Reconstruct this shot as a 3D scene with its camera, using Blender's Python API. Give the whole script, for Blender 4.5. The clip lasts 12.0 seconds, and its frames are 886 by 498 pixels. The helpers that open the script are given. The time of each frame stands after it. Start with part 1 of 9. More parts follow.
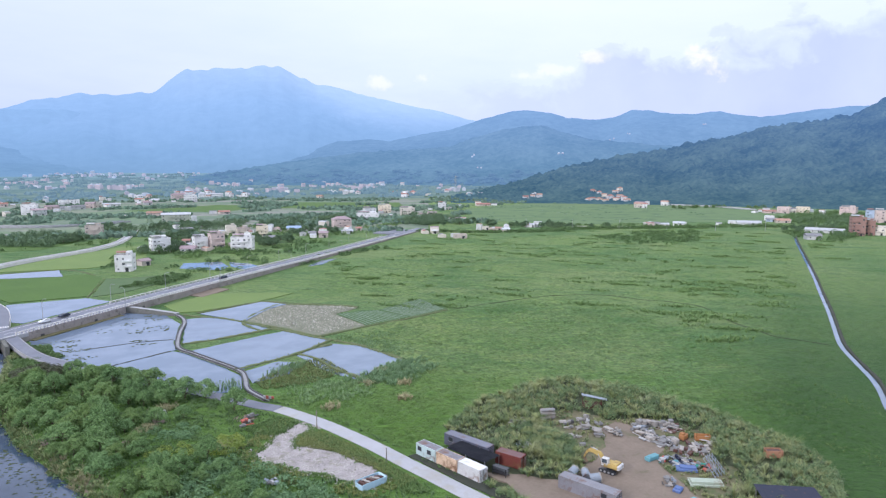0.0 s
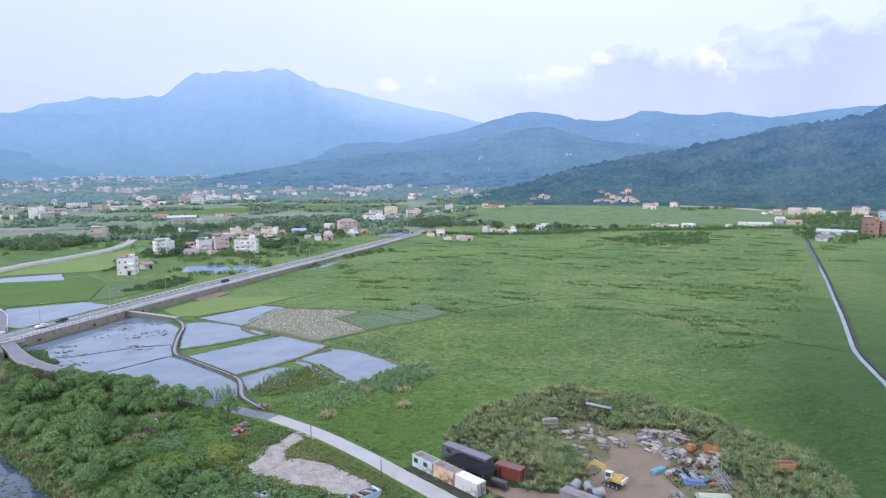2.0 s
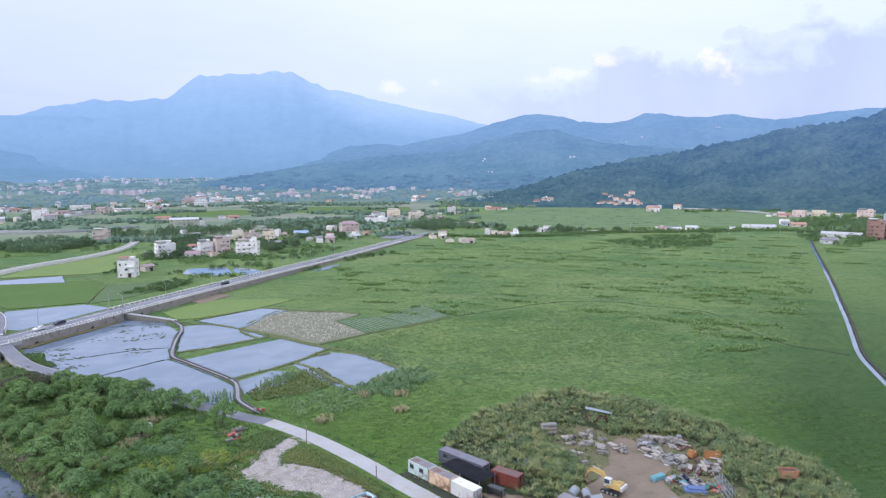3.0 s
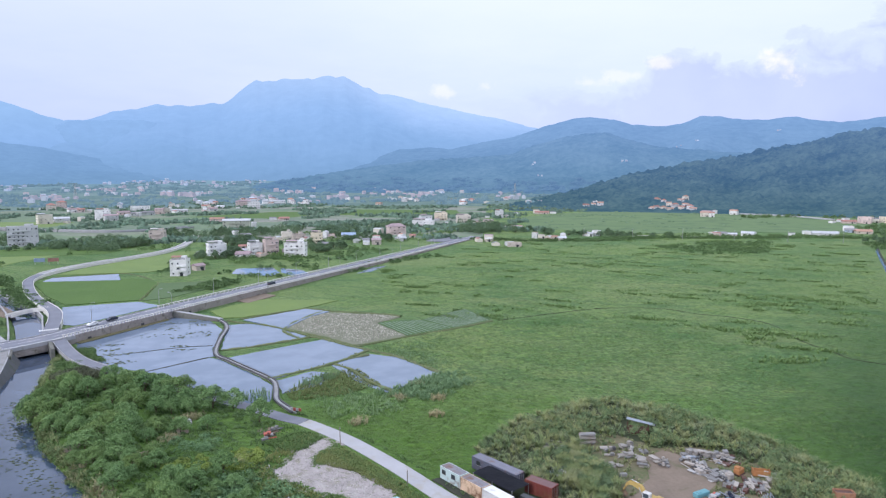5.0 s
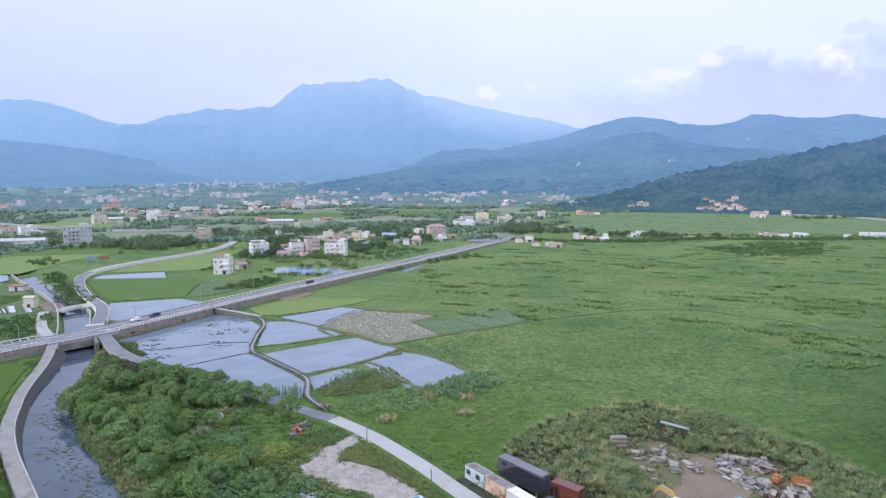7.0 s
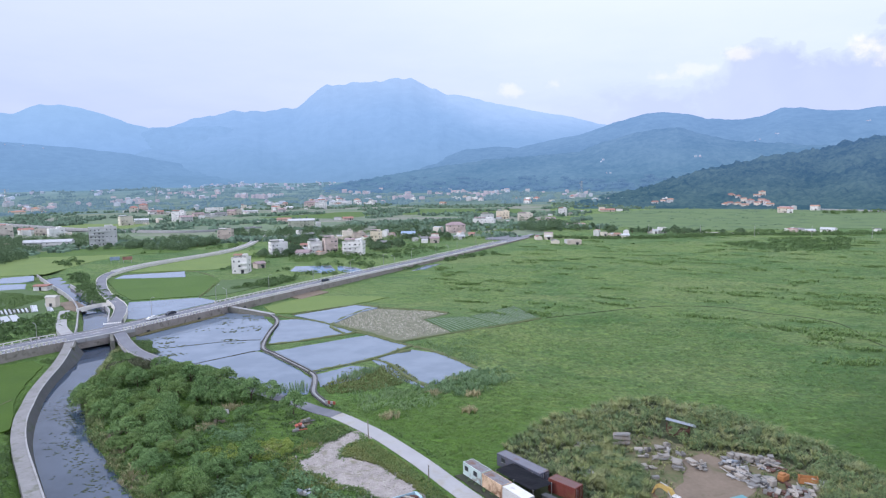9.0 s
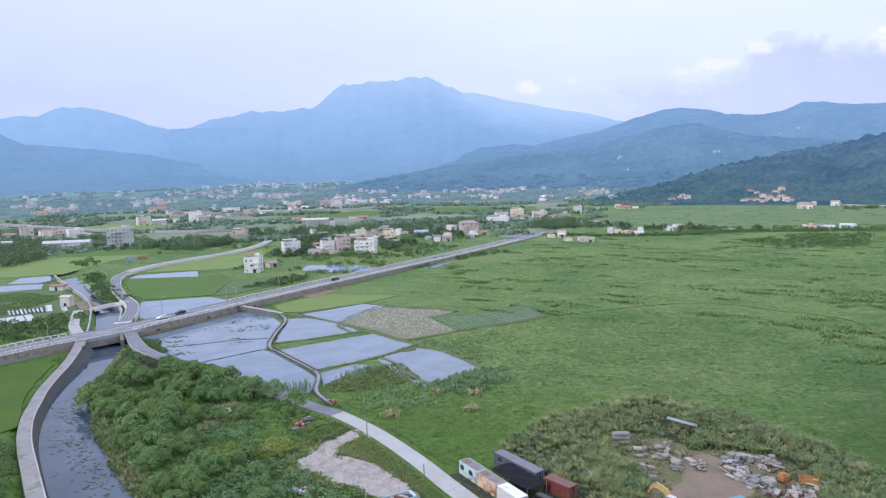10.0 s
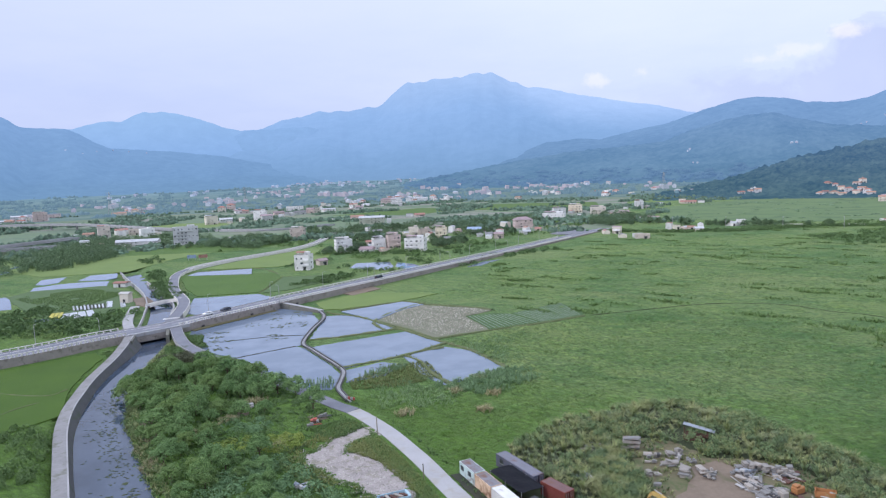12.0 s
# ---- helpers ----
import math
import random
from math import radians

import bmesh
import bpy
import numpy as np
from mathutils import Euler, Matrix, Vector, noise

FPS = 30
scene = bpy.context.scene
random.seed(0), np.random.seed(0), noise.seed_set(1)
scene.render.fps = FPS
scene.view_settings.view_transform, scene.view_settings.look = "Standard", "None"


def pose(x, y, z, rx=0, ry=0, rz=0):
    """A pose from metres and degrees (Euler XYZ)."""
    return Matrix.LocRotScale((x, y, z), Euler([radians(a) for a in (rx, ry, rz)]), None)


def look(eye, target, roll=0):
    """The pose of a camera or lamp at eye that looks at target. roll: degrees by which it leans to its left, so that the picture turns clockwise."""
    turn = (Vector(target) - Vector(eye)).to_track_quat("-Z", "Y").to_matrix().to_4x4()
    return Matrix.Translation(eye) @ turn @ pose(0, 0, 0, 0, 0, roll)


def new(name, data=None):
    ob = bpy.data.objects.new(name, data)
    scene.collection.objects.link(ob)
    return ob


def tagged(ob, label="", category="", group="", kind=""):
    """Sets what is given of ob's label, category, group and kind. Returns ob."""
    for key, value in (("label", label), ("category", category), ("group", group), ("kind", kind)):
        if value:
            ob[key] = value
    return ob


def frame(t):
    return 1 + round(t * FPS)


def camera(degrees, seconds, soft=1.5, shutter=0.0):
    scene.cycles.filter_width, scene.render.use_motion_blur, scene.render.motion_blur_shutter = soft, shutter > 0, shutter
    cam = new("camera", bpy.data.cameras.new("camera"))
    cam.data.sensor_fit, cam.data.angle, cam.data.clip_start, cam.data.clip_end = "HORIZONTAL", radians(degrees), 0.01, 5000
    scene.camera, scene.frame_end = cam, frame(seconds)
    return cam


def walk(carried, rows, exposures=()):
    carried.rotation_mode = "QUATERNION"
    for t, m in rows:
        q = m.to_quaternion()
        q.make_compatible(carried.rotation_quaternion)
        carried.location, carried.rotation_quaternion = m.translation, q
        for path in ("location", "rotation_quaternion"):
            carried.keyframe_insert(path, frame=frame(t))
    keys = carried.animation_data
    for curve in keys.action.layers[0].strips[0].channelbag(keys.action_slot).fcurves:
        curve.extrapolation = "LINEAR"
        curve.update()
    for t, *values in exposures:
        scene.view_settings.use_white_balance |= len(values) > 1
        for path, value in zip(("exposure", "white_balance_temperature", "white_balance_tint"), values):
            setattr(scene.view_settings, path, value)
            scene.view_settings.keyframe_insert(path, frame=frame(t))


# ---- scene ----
# ---- camera and its walk ----
cam = camera(68.9, 12.0, 1.25)
PATH = [
    (0, (-1.362, -4.122, 62.846), (-0.578, -2.3, 62.594), 0.1),
    (0.5, (-0.423, -2.975, 62.867), (0.353, -1.149, 62.614), 0.1),
    (1, (0.805, -1.872, 62.786), (1.574, -0.043, 62.533), 0.0),
    (1.5, (1.928, -1.135, 62.789), (2.691, 0.696, 62.537), -0.0),
    (2, (2.913, -0.388, 62.679), (3.673, 1.445, 62.433), -0.1),
    (2.5, (4.028, 0.226, 62.598), (4.784, 2.061, 62.355), -0.1),
    (3, (5.032, 0.801, 62.493), (5.782, 2.64, 62.254), -0.1),
    (5, (8.5, 2.06, 61.942), (9.108, 3.951, 61.714), 0.1),
    (5.5, (9.397, 2.322, 61.716), (9.96, 4.228, 61.489), 0.1),
    (6, (10.345, 2.242, 61.466), (10.871, 4.158, 61.24), 0.0),
    (6.5, (11.352, 2.351, 61.157), (11.851, 4.275, 60.932), -0.0),
    (7, (12.402, 2.328, 60.875), (12.88, 4.257, 60.651), -0.1),
    (9, (18.093, 1.632, 60.067), (18.496, 3.578, 59.84), -0.8),
    (9.5, (20.254, 1.334, 60.017), (20.63, 3.285, 59.789), -1.1),
    (10, (22.661, 1.06, 59.969), (23.01, 3.016, 59.738), -1.3),
    (10.5, (25.409, 0.665, 59.981), (25.724, 2.626, 59.749), -1.6),
    (11, (28.496, 0.361, 60.052), (28.765, 2.329, 59.819), -1.8),
    (11.5, (32.088, -0.176, 60.315), (32.298, 1.799, 60.08), -2.0),
    (12, (35.871, -0.385, 60.313), (36.016, 1.596, 60.077), -2.2),
]
walk(cam, [(t, look(eye, goal, roll)) for t, eye, goal, roll in PATH],
     [(0, 0.32, 6080, 14), (5, 0.24, 6080, 14), (10.5, 0.215, 6080, 14), (12, 0.15, 6080, 14)])

# ---- sky, sun, exposure ----
SUN_AZ, SUN_EL = 250.0, 24.0          # degrees from +y clockwise, degrees up


def link(tree, a, b):
    tree.links.new(a, b)


def nmath(tree, op, a, b=None, c=None, clamp=False):
    n = tree.nodes.new("ShaderNodeMath")
    n.operation, n.use_clamp = op, clamp
    for i, v in enumerate((a, b, c)):
        if v is None:
            continue
        if isinstance(v, (int, float)):
            n.inputs[i].default_value = v
        else:
            link(tree, v, n.inputs[i])
    return n.outputs[0]


def nmix(tree, fac, a, b, blend="MIX"):
    n = tree.nodes.new("ShaderNodeMix")
    n.data_type, n.blend_type = "RGBA", blend
    for sock, v in ((n.inputs[0], fac), (n.inputs[6], a), (n.inputs[7], b)):
        if isinstance(v, (int, float)):
            sock.default_value = v
        elif isinstance(v, tuple):
            sock.default_value = (*v, 1) if len(v) == 3 else v
        else:
            link(tree, v, sock)
    return n.outputs[2]


def nramp(tree, fac, stops, ease="LINEAR"):
    n = tree.nodes.new("ShaderNodeValToRGB")
    n.color_ramp.interpolation = ease
    el = n.color_ramp.elements
    while len(el) < len(stops):
        el.new(0.5)
    for e, (p, c) in zip(el, stops):
        e.position = p
        e.color = (*c, 1) if isinstance(c, tuple) else (c, c, c, 1)
    link(tree, fac, n.inputs[0])
    return n.outputs[0]


def nnoise(tree, vec, scale, detail=4.0, rough=0.55, stretch=None, distortion=0.0):
    if stretch:
        m = tree.nodes.new("ShaderNodeMapping")
        m.inputs["Scale"].default_value = stretch
        link(tree, vec, m.inputs["Vector"])
        vec = m.outputs[0]
    n = tree.nodes.new("ShaderNodeTexNoise")
    n.inputs["Scale"].default_value, n.inputs["Detail"].default_value = scale, detail
    n.inputs["Roughness"].default_value, n.inputs["Distortion"].default_value = rough, distortion
    link(tree, vec, n.inputs["Vector"])
    return n.outputs[0]


def build_world():
    w = bpy.data.worlds.new("evening_sky")
    scene.world = w
    w.use_nodes = True
    t = w.node_tree
    t.nodes.clear()
    out, bg = t.nodes.new("ShaderNodeOutputWorld"), t.nodes.new("ShaderNodeBackground")
    link(t, bg.outputs[0], out.inputs[0])
    sky = t.nodes.new("ShaderNodeTexSky")
    sky.sky_type, sky.sun_disc = "NISHITA", False
    sky.sun_elevation, sky.sun_rotation = radians(SUN_EL), radians(SUN_AZ)
    sky.air_density, sky.dust_density, sky.ozone_density = 1.0, 2.0, 1.5
    geo = t.nodes.new("ShaderNodeTexCoord")
    vec = geo.outputs["Generated"]
    sep = t.nodes.new("ShaderNodeSeparateXYZ")
    link(t, vec, sep.inputs[0])
    x, y, z = sep.outputs
    el = nmath(t, "MULTIPLY", nmath(t, "ARCSINE", z), 180 / math.pi)
    az = nmath(t, "MULTIPLY", nmath(t, "ARCTAN2", x, y), 180 / math.pi)
    # thin high veil: pale and even, slightly more lavender towards the horizon
    veil = nramp(t, nmath(t, "DIVIDE", el, 60.0, clamp=True), SKY_STOPS)
    streak = nnoise(t, vec, 3.0, 5, 0.6, (1, 1, 4))
    veil = nmix(t, nmath(t, "MULTIPLY_ADD", streak, 0.9, -0.25, clamp=True), veil, (9.3, 9.6, 10.2))
    both = nmix(t, 0.86, sky.outputs[0], veil)
    west = nramp(t, nmath(t, "DIVIDE", nmath(t, "ADD", az, 40.0), 60.0, clamp=True), [(0.0, (0.84, 0.855, 0.95)), (0.5, (0.885, 0.90, 0.97)), (1.0, (1.0, 1.0, 1.0))], "EASE")
    both = nmix(t, 1.0, both, west, "MULTIPLY")
    # cumulus bank low over the hills
    puff = nnoise(t, vec, 16.0, 7, 0.55, (1, 1, 1.5), 0.3)
    big = nnoise(t, vec, 6.0, 3, 0.5)
    head = nnoise(t, vec, 22.0, 6, 0.6)
    rise = nramp(t, nmath(t, "DIVIDE", nmath(t, "SUBTRACT", az, 10.0), 60.0, clamp=True),
                 [(0.0, 0.30), (0.22, 0.42), (0.36, 0.56), (0.47, 0.68), (0.58, 0.70), (0.78, 0.74), (1.0, 0.78)], "EASE")
    top = nmath(t, "MULTIPLY", rise, 14.0)
    top = nmath(t, "ADD", top, nmath(t, "MULTIPLY", nmath(t, "SUBTRACT", puff, 0.5), 9.0))
    top = nmath(t, "ADD", top, nmath(t, "MULTIPLY", nmath(t, "SUBTRACT", big, 0.5), 5.0))
    depth = nmath(t, "SUBTRACT", top, el)
    inside = nramp(t, nmath(t, "MULTIPLY_ADD", depth, 0.40, 0.2, clamp=True), [(0.0, 0.0), (0.3, 0.35), (1.0, 0.92)], "EASE")
    side = nramp(t, nmath(t, "DIVIDE", nmath(t, "SUBTRACT", az, 14.0), 24.0, clamp=True), [(0.0, 0.0), (1.0, 1.0)], "EASE")
    inside = nmath(t, "MULTIPLY", inside, side)
    body = nmix(t, nnoise(t, vec, 9.0, 5, 0.5), (4.3, 5.0, 7.2), (6.2, 6.8, 8.8))
    both = nmix(t, inside, both, body)
    # a few heads still catch the low sun: degrees east, degrees up, half-widths
    for a, e, ra, re, how in ((44.9, 8.5, 1.7, 1.4, 0.55), (36.0, 9.1, 1.5, 0.6, 0.4), (33.4, 8.2, 1.9, 0.6, 0.22), (30.4, 7.7, 1.8, 0.5, 0.22), (21.2, 7.65, 1.2, 0.8, 0.3), (17.9, 7.0, 1.0, 0.6, 0.3)):
        dx = nmath(t, "DIVIDE", nmath(t, "SUBTRACT", az, a), ra)
        dy = nmath(t, "DIVIDE", nmath(t, "SUBTRACT", el, e), re)
        d = nmath(t, "SQRT", nmath(t, "ADD", nmath(t, "MULTIPLY", dx, dx), nmath(t, "MULTIPLY", dy, dy)))
        d = nmath(t, "ADD", d, nmath(t, "MULTIPLY", nmath(t, "SUBTRACT", head, 0.5), 4.5))
        both = nmix(t, nmath(t, "MULTIPLY", nramp(t, d, [(0.0, 1.0), (1.25, 0.0)], "EASE"), how), both, (10.9, 10.0, 9.8))
    link(t, both, bg.inputs[0])
    bg.inputs[1].default_value = 0.1


# radiance of the veil by height above the horizon, in tenths
SKY_STOPS = [(0.0, (5.6, 6.6, 9.0)), (0.10, (6.4, 7.2, 9.2)), (0.2, (7.6, 8.3, 9.8)), (0.3, (8.8, 9.4, 10.4)), (0.5, (11.4, 11.9, 12.6)), (1.0, (16.4, 16.9, 17.8))]
build_world()
sun = new("sun", bpy.data.lights.new("sun", "SUN"))
sun.data.energy, sun.data.angle, sun.data.color = 1.6, radians(14), (1.0, 0.93, 0.85)
sun.matrix_world = look((-math.sin(radians(SUN_AZ)) * -300, math.cos(radians(SUN_AZ)) * 300, 300 * math.tan(radians(SUN_EL))), (0, 0, 0))

# ---- materials ----
def material(name, col, col2=None, rough=0.85, metal=0.0, scale=1.0, fine=12.0, mixing=0.5, bump=0.3, depth=0.05,
             world=False, dirt=None, dirt_scale=0.4, dirt_amount=0.0, island=0.0, per_object=0.0, spec=0.3, sheen=0.0):
    """A two-scale procedural surface: broad tone, fine grain, optional stains, island or object variation."""
    m = bpy.data.materials.new(name)
    m.use_nodes = True
    t = m.node_tree
    b = t.nodes["Principled BSDF"]
    if world:
        vec = t.nodes.new("ShaderNodeNewGeometry").outputs["Position"]
    else:
        vec = t.nodes.new("ShaderNodeTexCoord").outputs["Object"]
    col2 = col2 or tuple(c * 0.7 for c in col)
    broad, grain = nnoise(t, vec, scale, 4, 0.55), nnoise(t, vec, fine, 5, 0.6)
    f = nramp(t, nmath(t, "ADD", nmath(t, "MULTIPLY", broad, 0.6), nmath(t, "MULTIPLY", grain, 0.4)), [(0.5 - 0.3 * mixing - 0.02, 0.0), (0.5 + 0.3 * mixing + 0.02, 1.0)])
    c = nmix(t, f, col, col2)
    if island:
        r = t.nodes.new("ShaderNodeNewGeometry").outputs["Random Per Island"]
        c = nmix(t, 1.0, c, nramp(t, r, [(0.0, 1 - island), (1.0, 1 + island)]), "MULTIPLY")
    if per_object:
        r = t.nodes.new("ShaderNodeObjectInfo").outputs["Random"]
        c = nmix(t, 1.0, c, nramp(t, r, [(0.0, 1 - per_object), (1.0, 1 + per_object)]), "MULTIPLY")
    if dirt:
        d = nramp(t, nnoise(t, vec, dirt_scale, 6, 0.65, None, 0.6), [(0.62 - 0.3 * dirt_amount, 0.0), (0.78 - 0.2 * dirt_amount, 1.0)])
        c = nmix(t, d, c, dirt)
    link(t, c, b.inputs["Base Color"])
    b.inputs["Roughness"].default_value, b.inputs["Metallic"].default_value = rough, metal
    b.inputs["Specular IOR Level"].default_value = spec
    if sheen:
        grass_sheen(b, sheen)
    if bump:
        n = t.nodes.new("ShaderNodeBump")
        n.inputs["Strength"].default_value, n.inputs["Distance"].default_value = bump, depth
        link(t, grain, n.inputs["Height"])
        link(t, n.outputs[0], b.inputs["Normal"])
    return m


def grass_sheen(b, weight):
    """Blade tips catch the sky's light at a low angle."""
    b.inputs["Sheen Weight"].default_value, b.inputs["Sheen Roughness"].default_value = weight, 0.6
    b.inputs["Sheen Tint"].default_value = (0.80, 0.95, 0.85, 1)


def marsh_material():
    """Wet meadow: broad tones, drawn-out darker reed streaks, clumps and fine blades."""
    m = bpy.data.materials.new("marsh_grass")
    m.use_nodes = True
    t = m.node_tree
    b = t.nodes["Principled BSDF"]
    pos = t.nodes.new("ShaderNodeNewGeometry").outputs["Position"]
    turn = t.nodes.new("ShaderNodeMapping")
    turn.inputs["Rotation"].default_value = (0, 0, radians(32))
    link(t, pos, turn.inputs["Vector"])
    vec = turn.outputs[0]
    broad = nnoise(t, vec, 0.0085, 5, 0.6, None, 0.6)
    mid = nnoise(t, vec, 0.05, 5, 0.6, (0.5, 1.3, 1))
    clump = nnoise(t, vec, 0.35, 5, 0.65, (0.6, 1.3, 1))
    blade = nnoise(t, vec, 1.3, 5, 0.75, (0.7, 1.3, 0.4))
    patch = nnoise(t, vec, 0.11, 5, 0.7, (0.6, 1.4, 1), 0.6)
    c = nmix(t, nramp(t, broad, [(0.42, 0.0), (0.58, 1.0)]), (0.064, 0.140, 0.042), (0.158, 0.226, 0.074))
    c = nmix(t, nramp(t, mid, [(0.42, 0.0), (0.68, 0.75)]), c, (0.172, 0.230, 0.098))
    c = nmix(t, nramp(t, nnoise(t, vec, 0.03, 5, 0.6, (0.35, 1.6, 1), 0.5), [(0.57, 0.0), (0.66, 0.9)]), c, (0.060, 0.134, 0.050))
    c = nmix(t, nramp(t, nnoise(t, vec, 0.018, 4, 0.6, (0.6, 1.2, 1), 0.8), [(0.53, 0.0), (0.66, 0.85)]), c, (0.205, 0.248, 0.108))
    c = nmix(t, nramp(t, clump, [(0.35, 0.55), (0.58, 0.0)]), c, (0.070, 0.140, 0.050))
    c = nmix(t, nramp(t, nnoise(t, vec, 0.075, 4, 0.7, (0.3, 1.2, 1), 0.4), [(0.66, 0.0), (0.74, 0.4)]), c, (0.21, 0.21, 0.125))
    c = nmix(t, nramp(t, blade, [(0.30, 0.65), (0.58, 0.0)]), c, (0.054, 0.116, 0.034))
    c = nmix(t, nramp(t, blade, [(0.52, 0.0), (0.72, 0.6)]), c, (0.190, 0.245, 0.105))
    c = nmix(t, nramp(t, patch, [(0.30, 0.75), (0.48, 0.0)]), c, (0.058, 0.120, 0.042))
    c = nmix(t, nramp(t, patch, [(0.54, 0.0), (0.72, 0.6)]), c, (0.180, 0.225, 0.085))
    comb = nnoise(t, vec, 0.85, 5, 0.7, (0.5, 1.35, 1), 0.7)
    c = nmix(t, 1.0, c, nramp(t, comb, [(0.32, (0.80, 0.82, 0.72)), (0.5, (1.06, 1.09, 0.97)), (0.68, (1.30, 1.32, 1.10))]), "MULTIPLY")
    # vivid short sedge where the lane runs along the meadow
    sep = t.nodes.new("ShaderNodeSeparateXYZ")
    link(t, pos, sep.inputs[0])
    near = nmath(t, "ADD", nmath(t, "MULTIPLY", sep.outputs[0], 0.6), nmath(t, "ADD", sep.outputs[1], nmath(t, "MULTIPLY", nnoise(t, vec, 0.05, 4), 50.0)))
    c = nmix(t, nramp(t, nmath(t, "DIVIDE", near, 400.0), [(0.50, 0.85), (0.64, 0.0)]), c, (0.082, 0.165, 0.022))
    # darker green by position towards the near east, weaker farther out
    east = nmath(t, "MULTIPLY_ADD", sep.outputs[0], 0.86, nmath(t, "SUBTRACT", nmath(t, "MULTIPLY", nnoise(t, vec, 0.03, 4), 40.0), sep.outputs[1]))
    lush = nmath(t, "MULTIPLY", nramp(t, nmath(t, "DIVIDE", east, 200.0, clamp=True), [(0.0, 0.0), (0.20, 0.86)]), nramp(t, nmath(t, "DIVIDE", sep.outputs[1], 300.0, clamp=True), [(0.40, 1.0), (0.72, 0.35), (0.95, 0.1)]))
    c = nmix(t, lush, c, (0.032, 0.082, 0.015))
    c = nmix(t, 1.0, c, nramp(t, comb, [(0.34, 0.72), (0.5, 1.02), (0.66, 1.32)]), "MULTIPLY")
    link(t, c, b.inputs["Base Color"])
    b.inputs["Roughness"].default_value, b.inputs["Specular IOR Level"].default_value = 0.9, 0.15
    grass_sheen(b, 0.06)
    n = t.nodes.new("ShaderNodeBump")
    n.inputs["Strength"].default_value, n.inputs["Distance"].default_value = 1.0, 0.7
    link(t, nmath(t, "ADD", nmath(t, "MULTIPLY", comb, 1.5), nmath(t, "ADD", nmath(t, "MULTIPLY", clump, 1.2), nmath(t, "MULTIPLY", blade, 0.5))), n.inputs["Height"])
    link(t, n.outputs[0], b.inputs["Normal"])
    return m


def leaf_material(name, dark, light, dry=None, dry_at=0.9):
    m = bpy.data.materials.new(name)
    m.use_nodes = True
    t = m.node_tree
    b = t.nodes["Principled BSDF"]
    r = t.nodes.new("ShaderNodeNewGeometry").outputs["Random Per Island"]
    stops = [(0.0, dark), (0.8, light)] + ([(dry_at, dry)] if dry else [])
    c = nramp(t, r, stops)
    ob = t.nodes.new("ShaderNodeObjectInfo").outputs["Random"]
    c = nmix(t, 1.0, c, nramp(t, ob, [(0.0, (0.78, 0.85, 0.8)), (1.0, (1.2, 1.15, 1.0))]), "MULTIPLY")
    pos = t.nodes.new("ShaderNodeNewGeometry").outputs["Position"]
    c = nmix(t, nramp(t, nnoise(t, pos, 0.13, 3), [(0.35, 0.0), (0.7, 0.6)]), c, light)
    link(t, c, b.inputs["Base Color"])
    b.inputs["Roughness"].default_value, b.inputs["Specular IOR Level"].default_value = 0.6, 0.25
    grass_sheen(b, 0.05)
    return m


def clump_material(name, tones, cell=0.45):
    """Grass whose tone changes from tussock to tussock."""
    m = bpy.data.materials.new(name)
    m.use_nodes = True
    t = m.node_tree
    b = t.nodes["Principled BSDF"]
    pos = t.nodes.new("ShaderNodeNewGeometry").outputs["Position"]
    flat = t.nodes.new("ShaderNodeMapping")
    flat.inputs["Scale"].default_value = (1, 1, 0)
    link(t, pos, flat.inputs["Vector"])
    vor = t.nodes.new("ShaderNodeTexVoronoi")
    vor.inputs["Scale"].default_value = cell
    link(t, flat.outputs[0], vor.inputs["Vector"])
    sep = t.nodes.new("ShaderNodeSeparateColor")
    link(t, vor.outputs["Color"], sep.inputs[0])
    f = nmath(t, "ADD", nmath(t, "MULTIPLY", sep.outputs[0], 0.6), nmath(t, "MULTIPLY", nnoise(t, pos, 0.06, 3), 0.4))
    c = nramp(t, f, [((k + 0.3) / len(tones), tone) for k, tone in enumerate(tones)])
    r = t.nodes.new("ShaderNodeNewGeometry").outputs["Random Per Island"]
    c = nmix(t, 1.0, c, nramp(t, r, [(0.0, 0.70), (1.0, 1.35)]), "MULTIPLY")
    link(t, c, b.inputs["Base Color"])
    b.inputs["Roughness"].default_value, b.inputs["Specular IOR Level"].default_value = 0.65, 0.2
    grass_sheen(b, 0.05)
    return m


def water_material(name, deep, silt):
    m = bpy.data.materials.new(name)
    m.use_nodes = True
    t = m.node_tree
    b = t.nodes["Principled BSDF"]
    pos = t.nodes.new("ShaderNodeNewGeometry").outputs["Position"]
    link(t, nmix(t, nramp(t, nnoise(t, pos, 0.09, 4), [(0.4, 0.0), (0.62, 1.0)]), deep, silt), b.inputs["Base Color"])
    b.inputs["Roughness"].default_value, b.inputs["IOR"].default_value = 0.04, 1.33
    b.inputs["Specular IOR Level"].default_value = 0.8
    n = t.nodes.new("ShaderNodeBump")
    n.inputs["Strength"].default_value, n.inputs["Distance"].default_value = 0.04, 0.02
    link(t, nnoise(t, pos, 1.2, 3), n.inputs["Height"])
    link(t, n.outputs[0], b.inputs["Normal"])
    return m


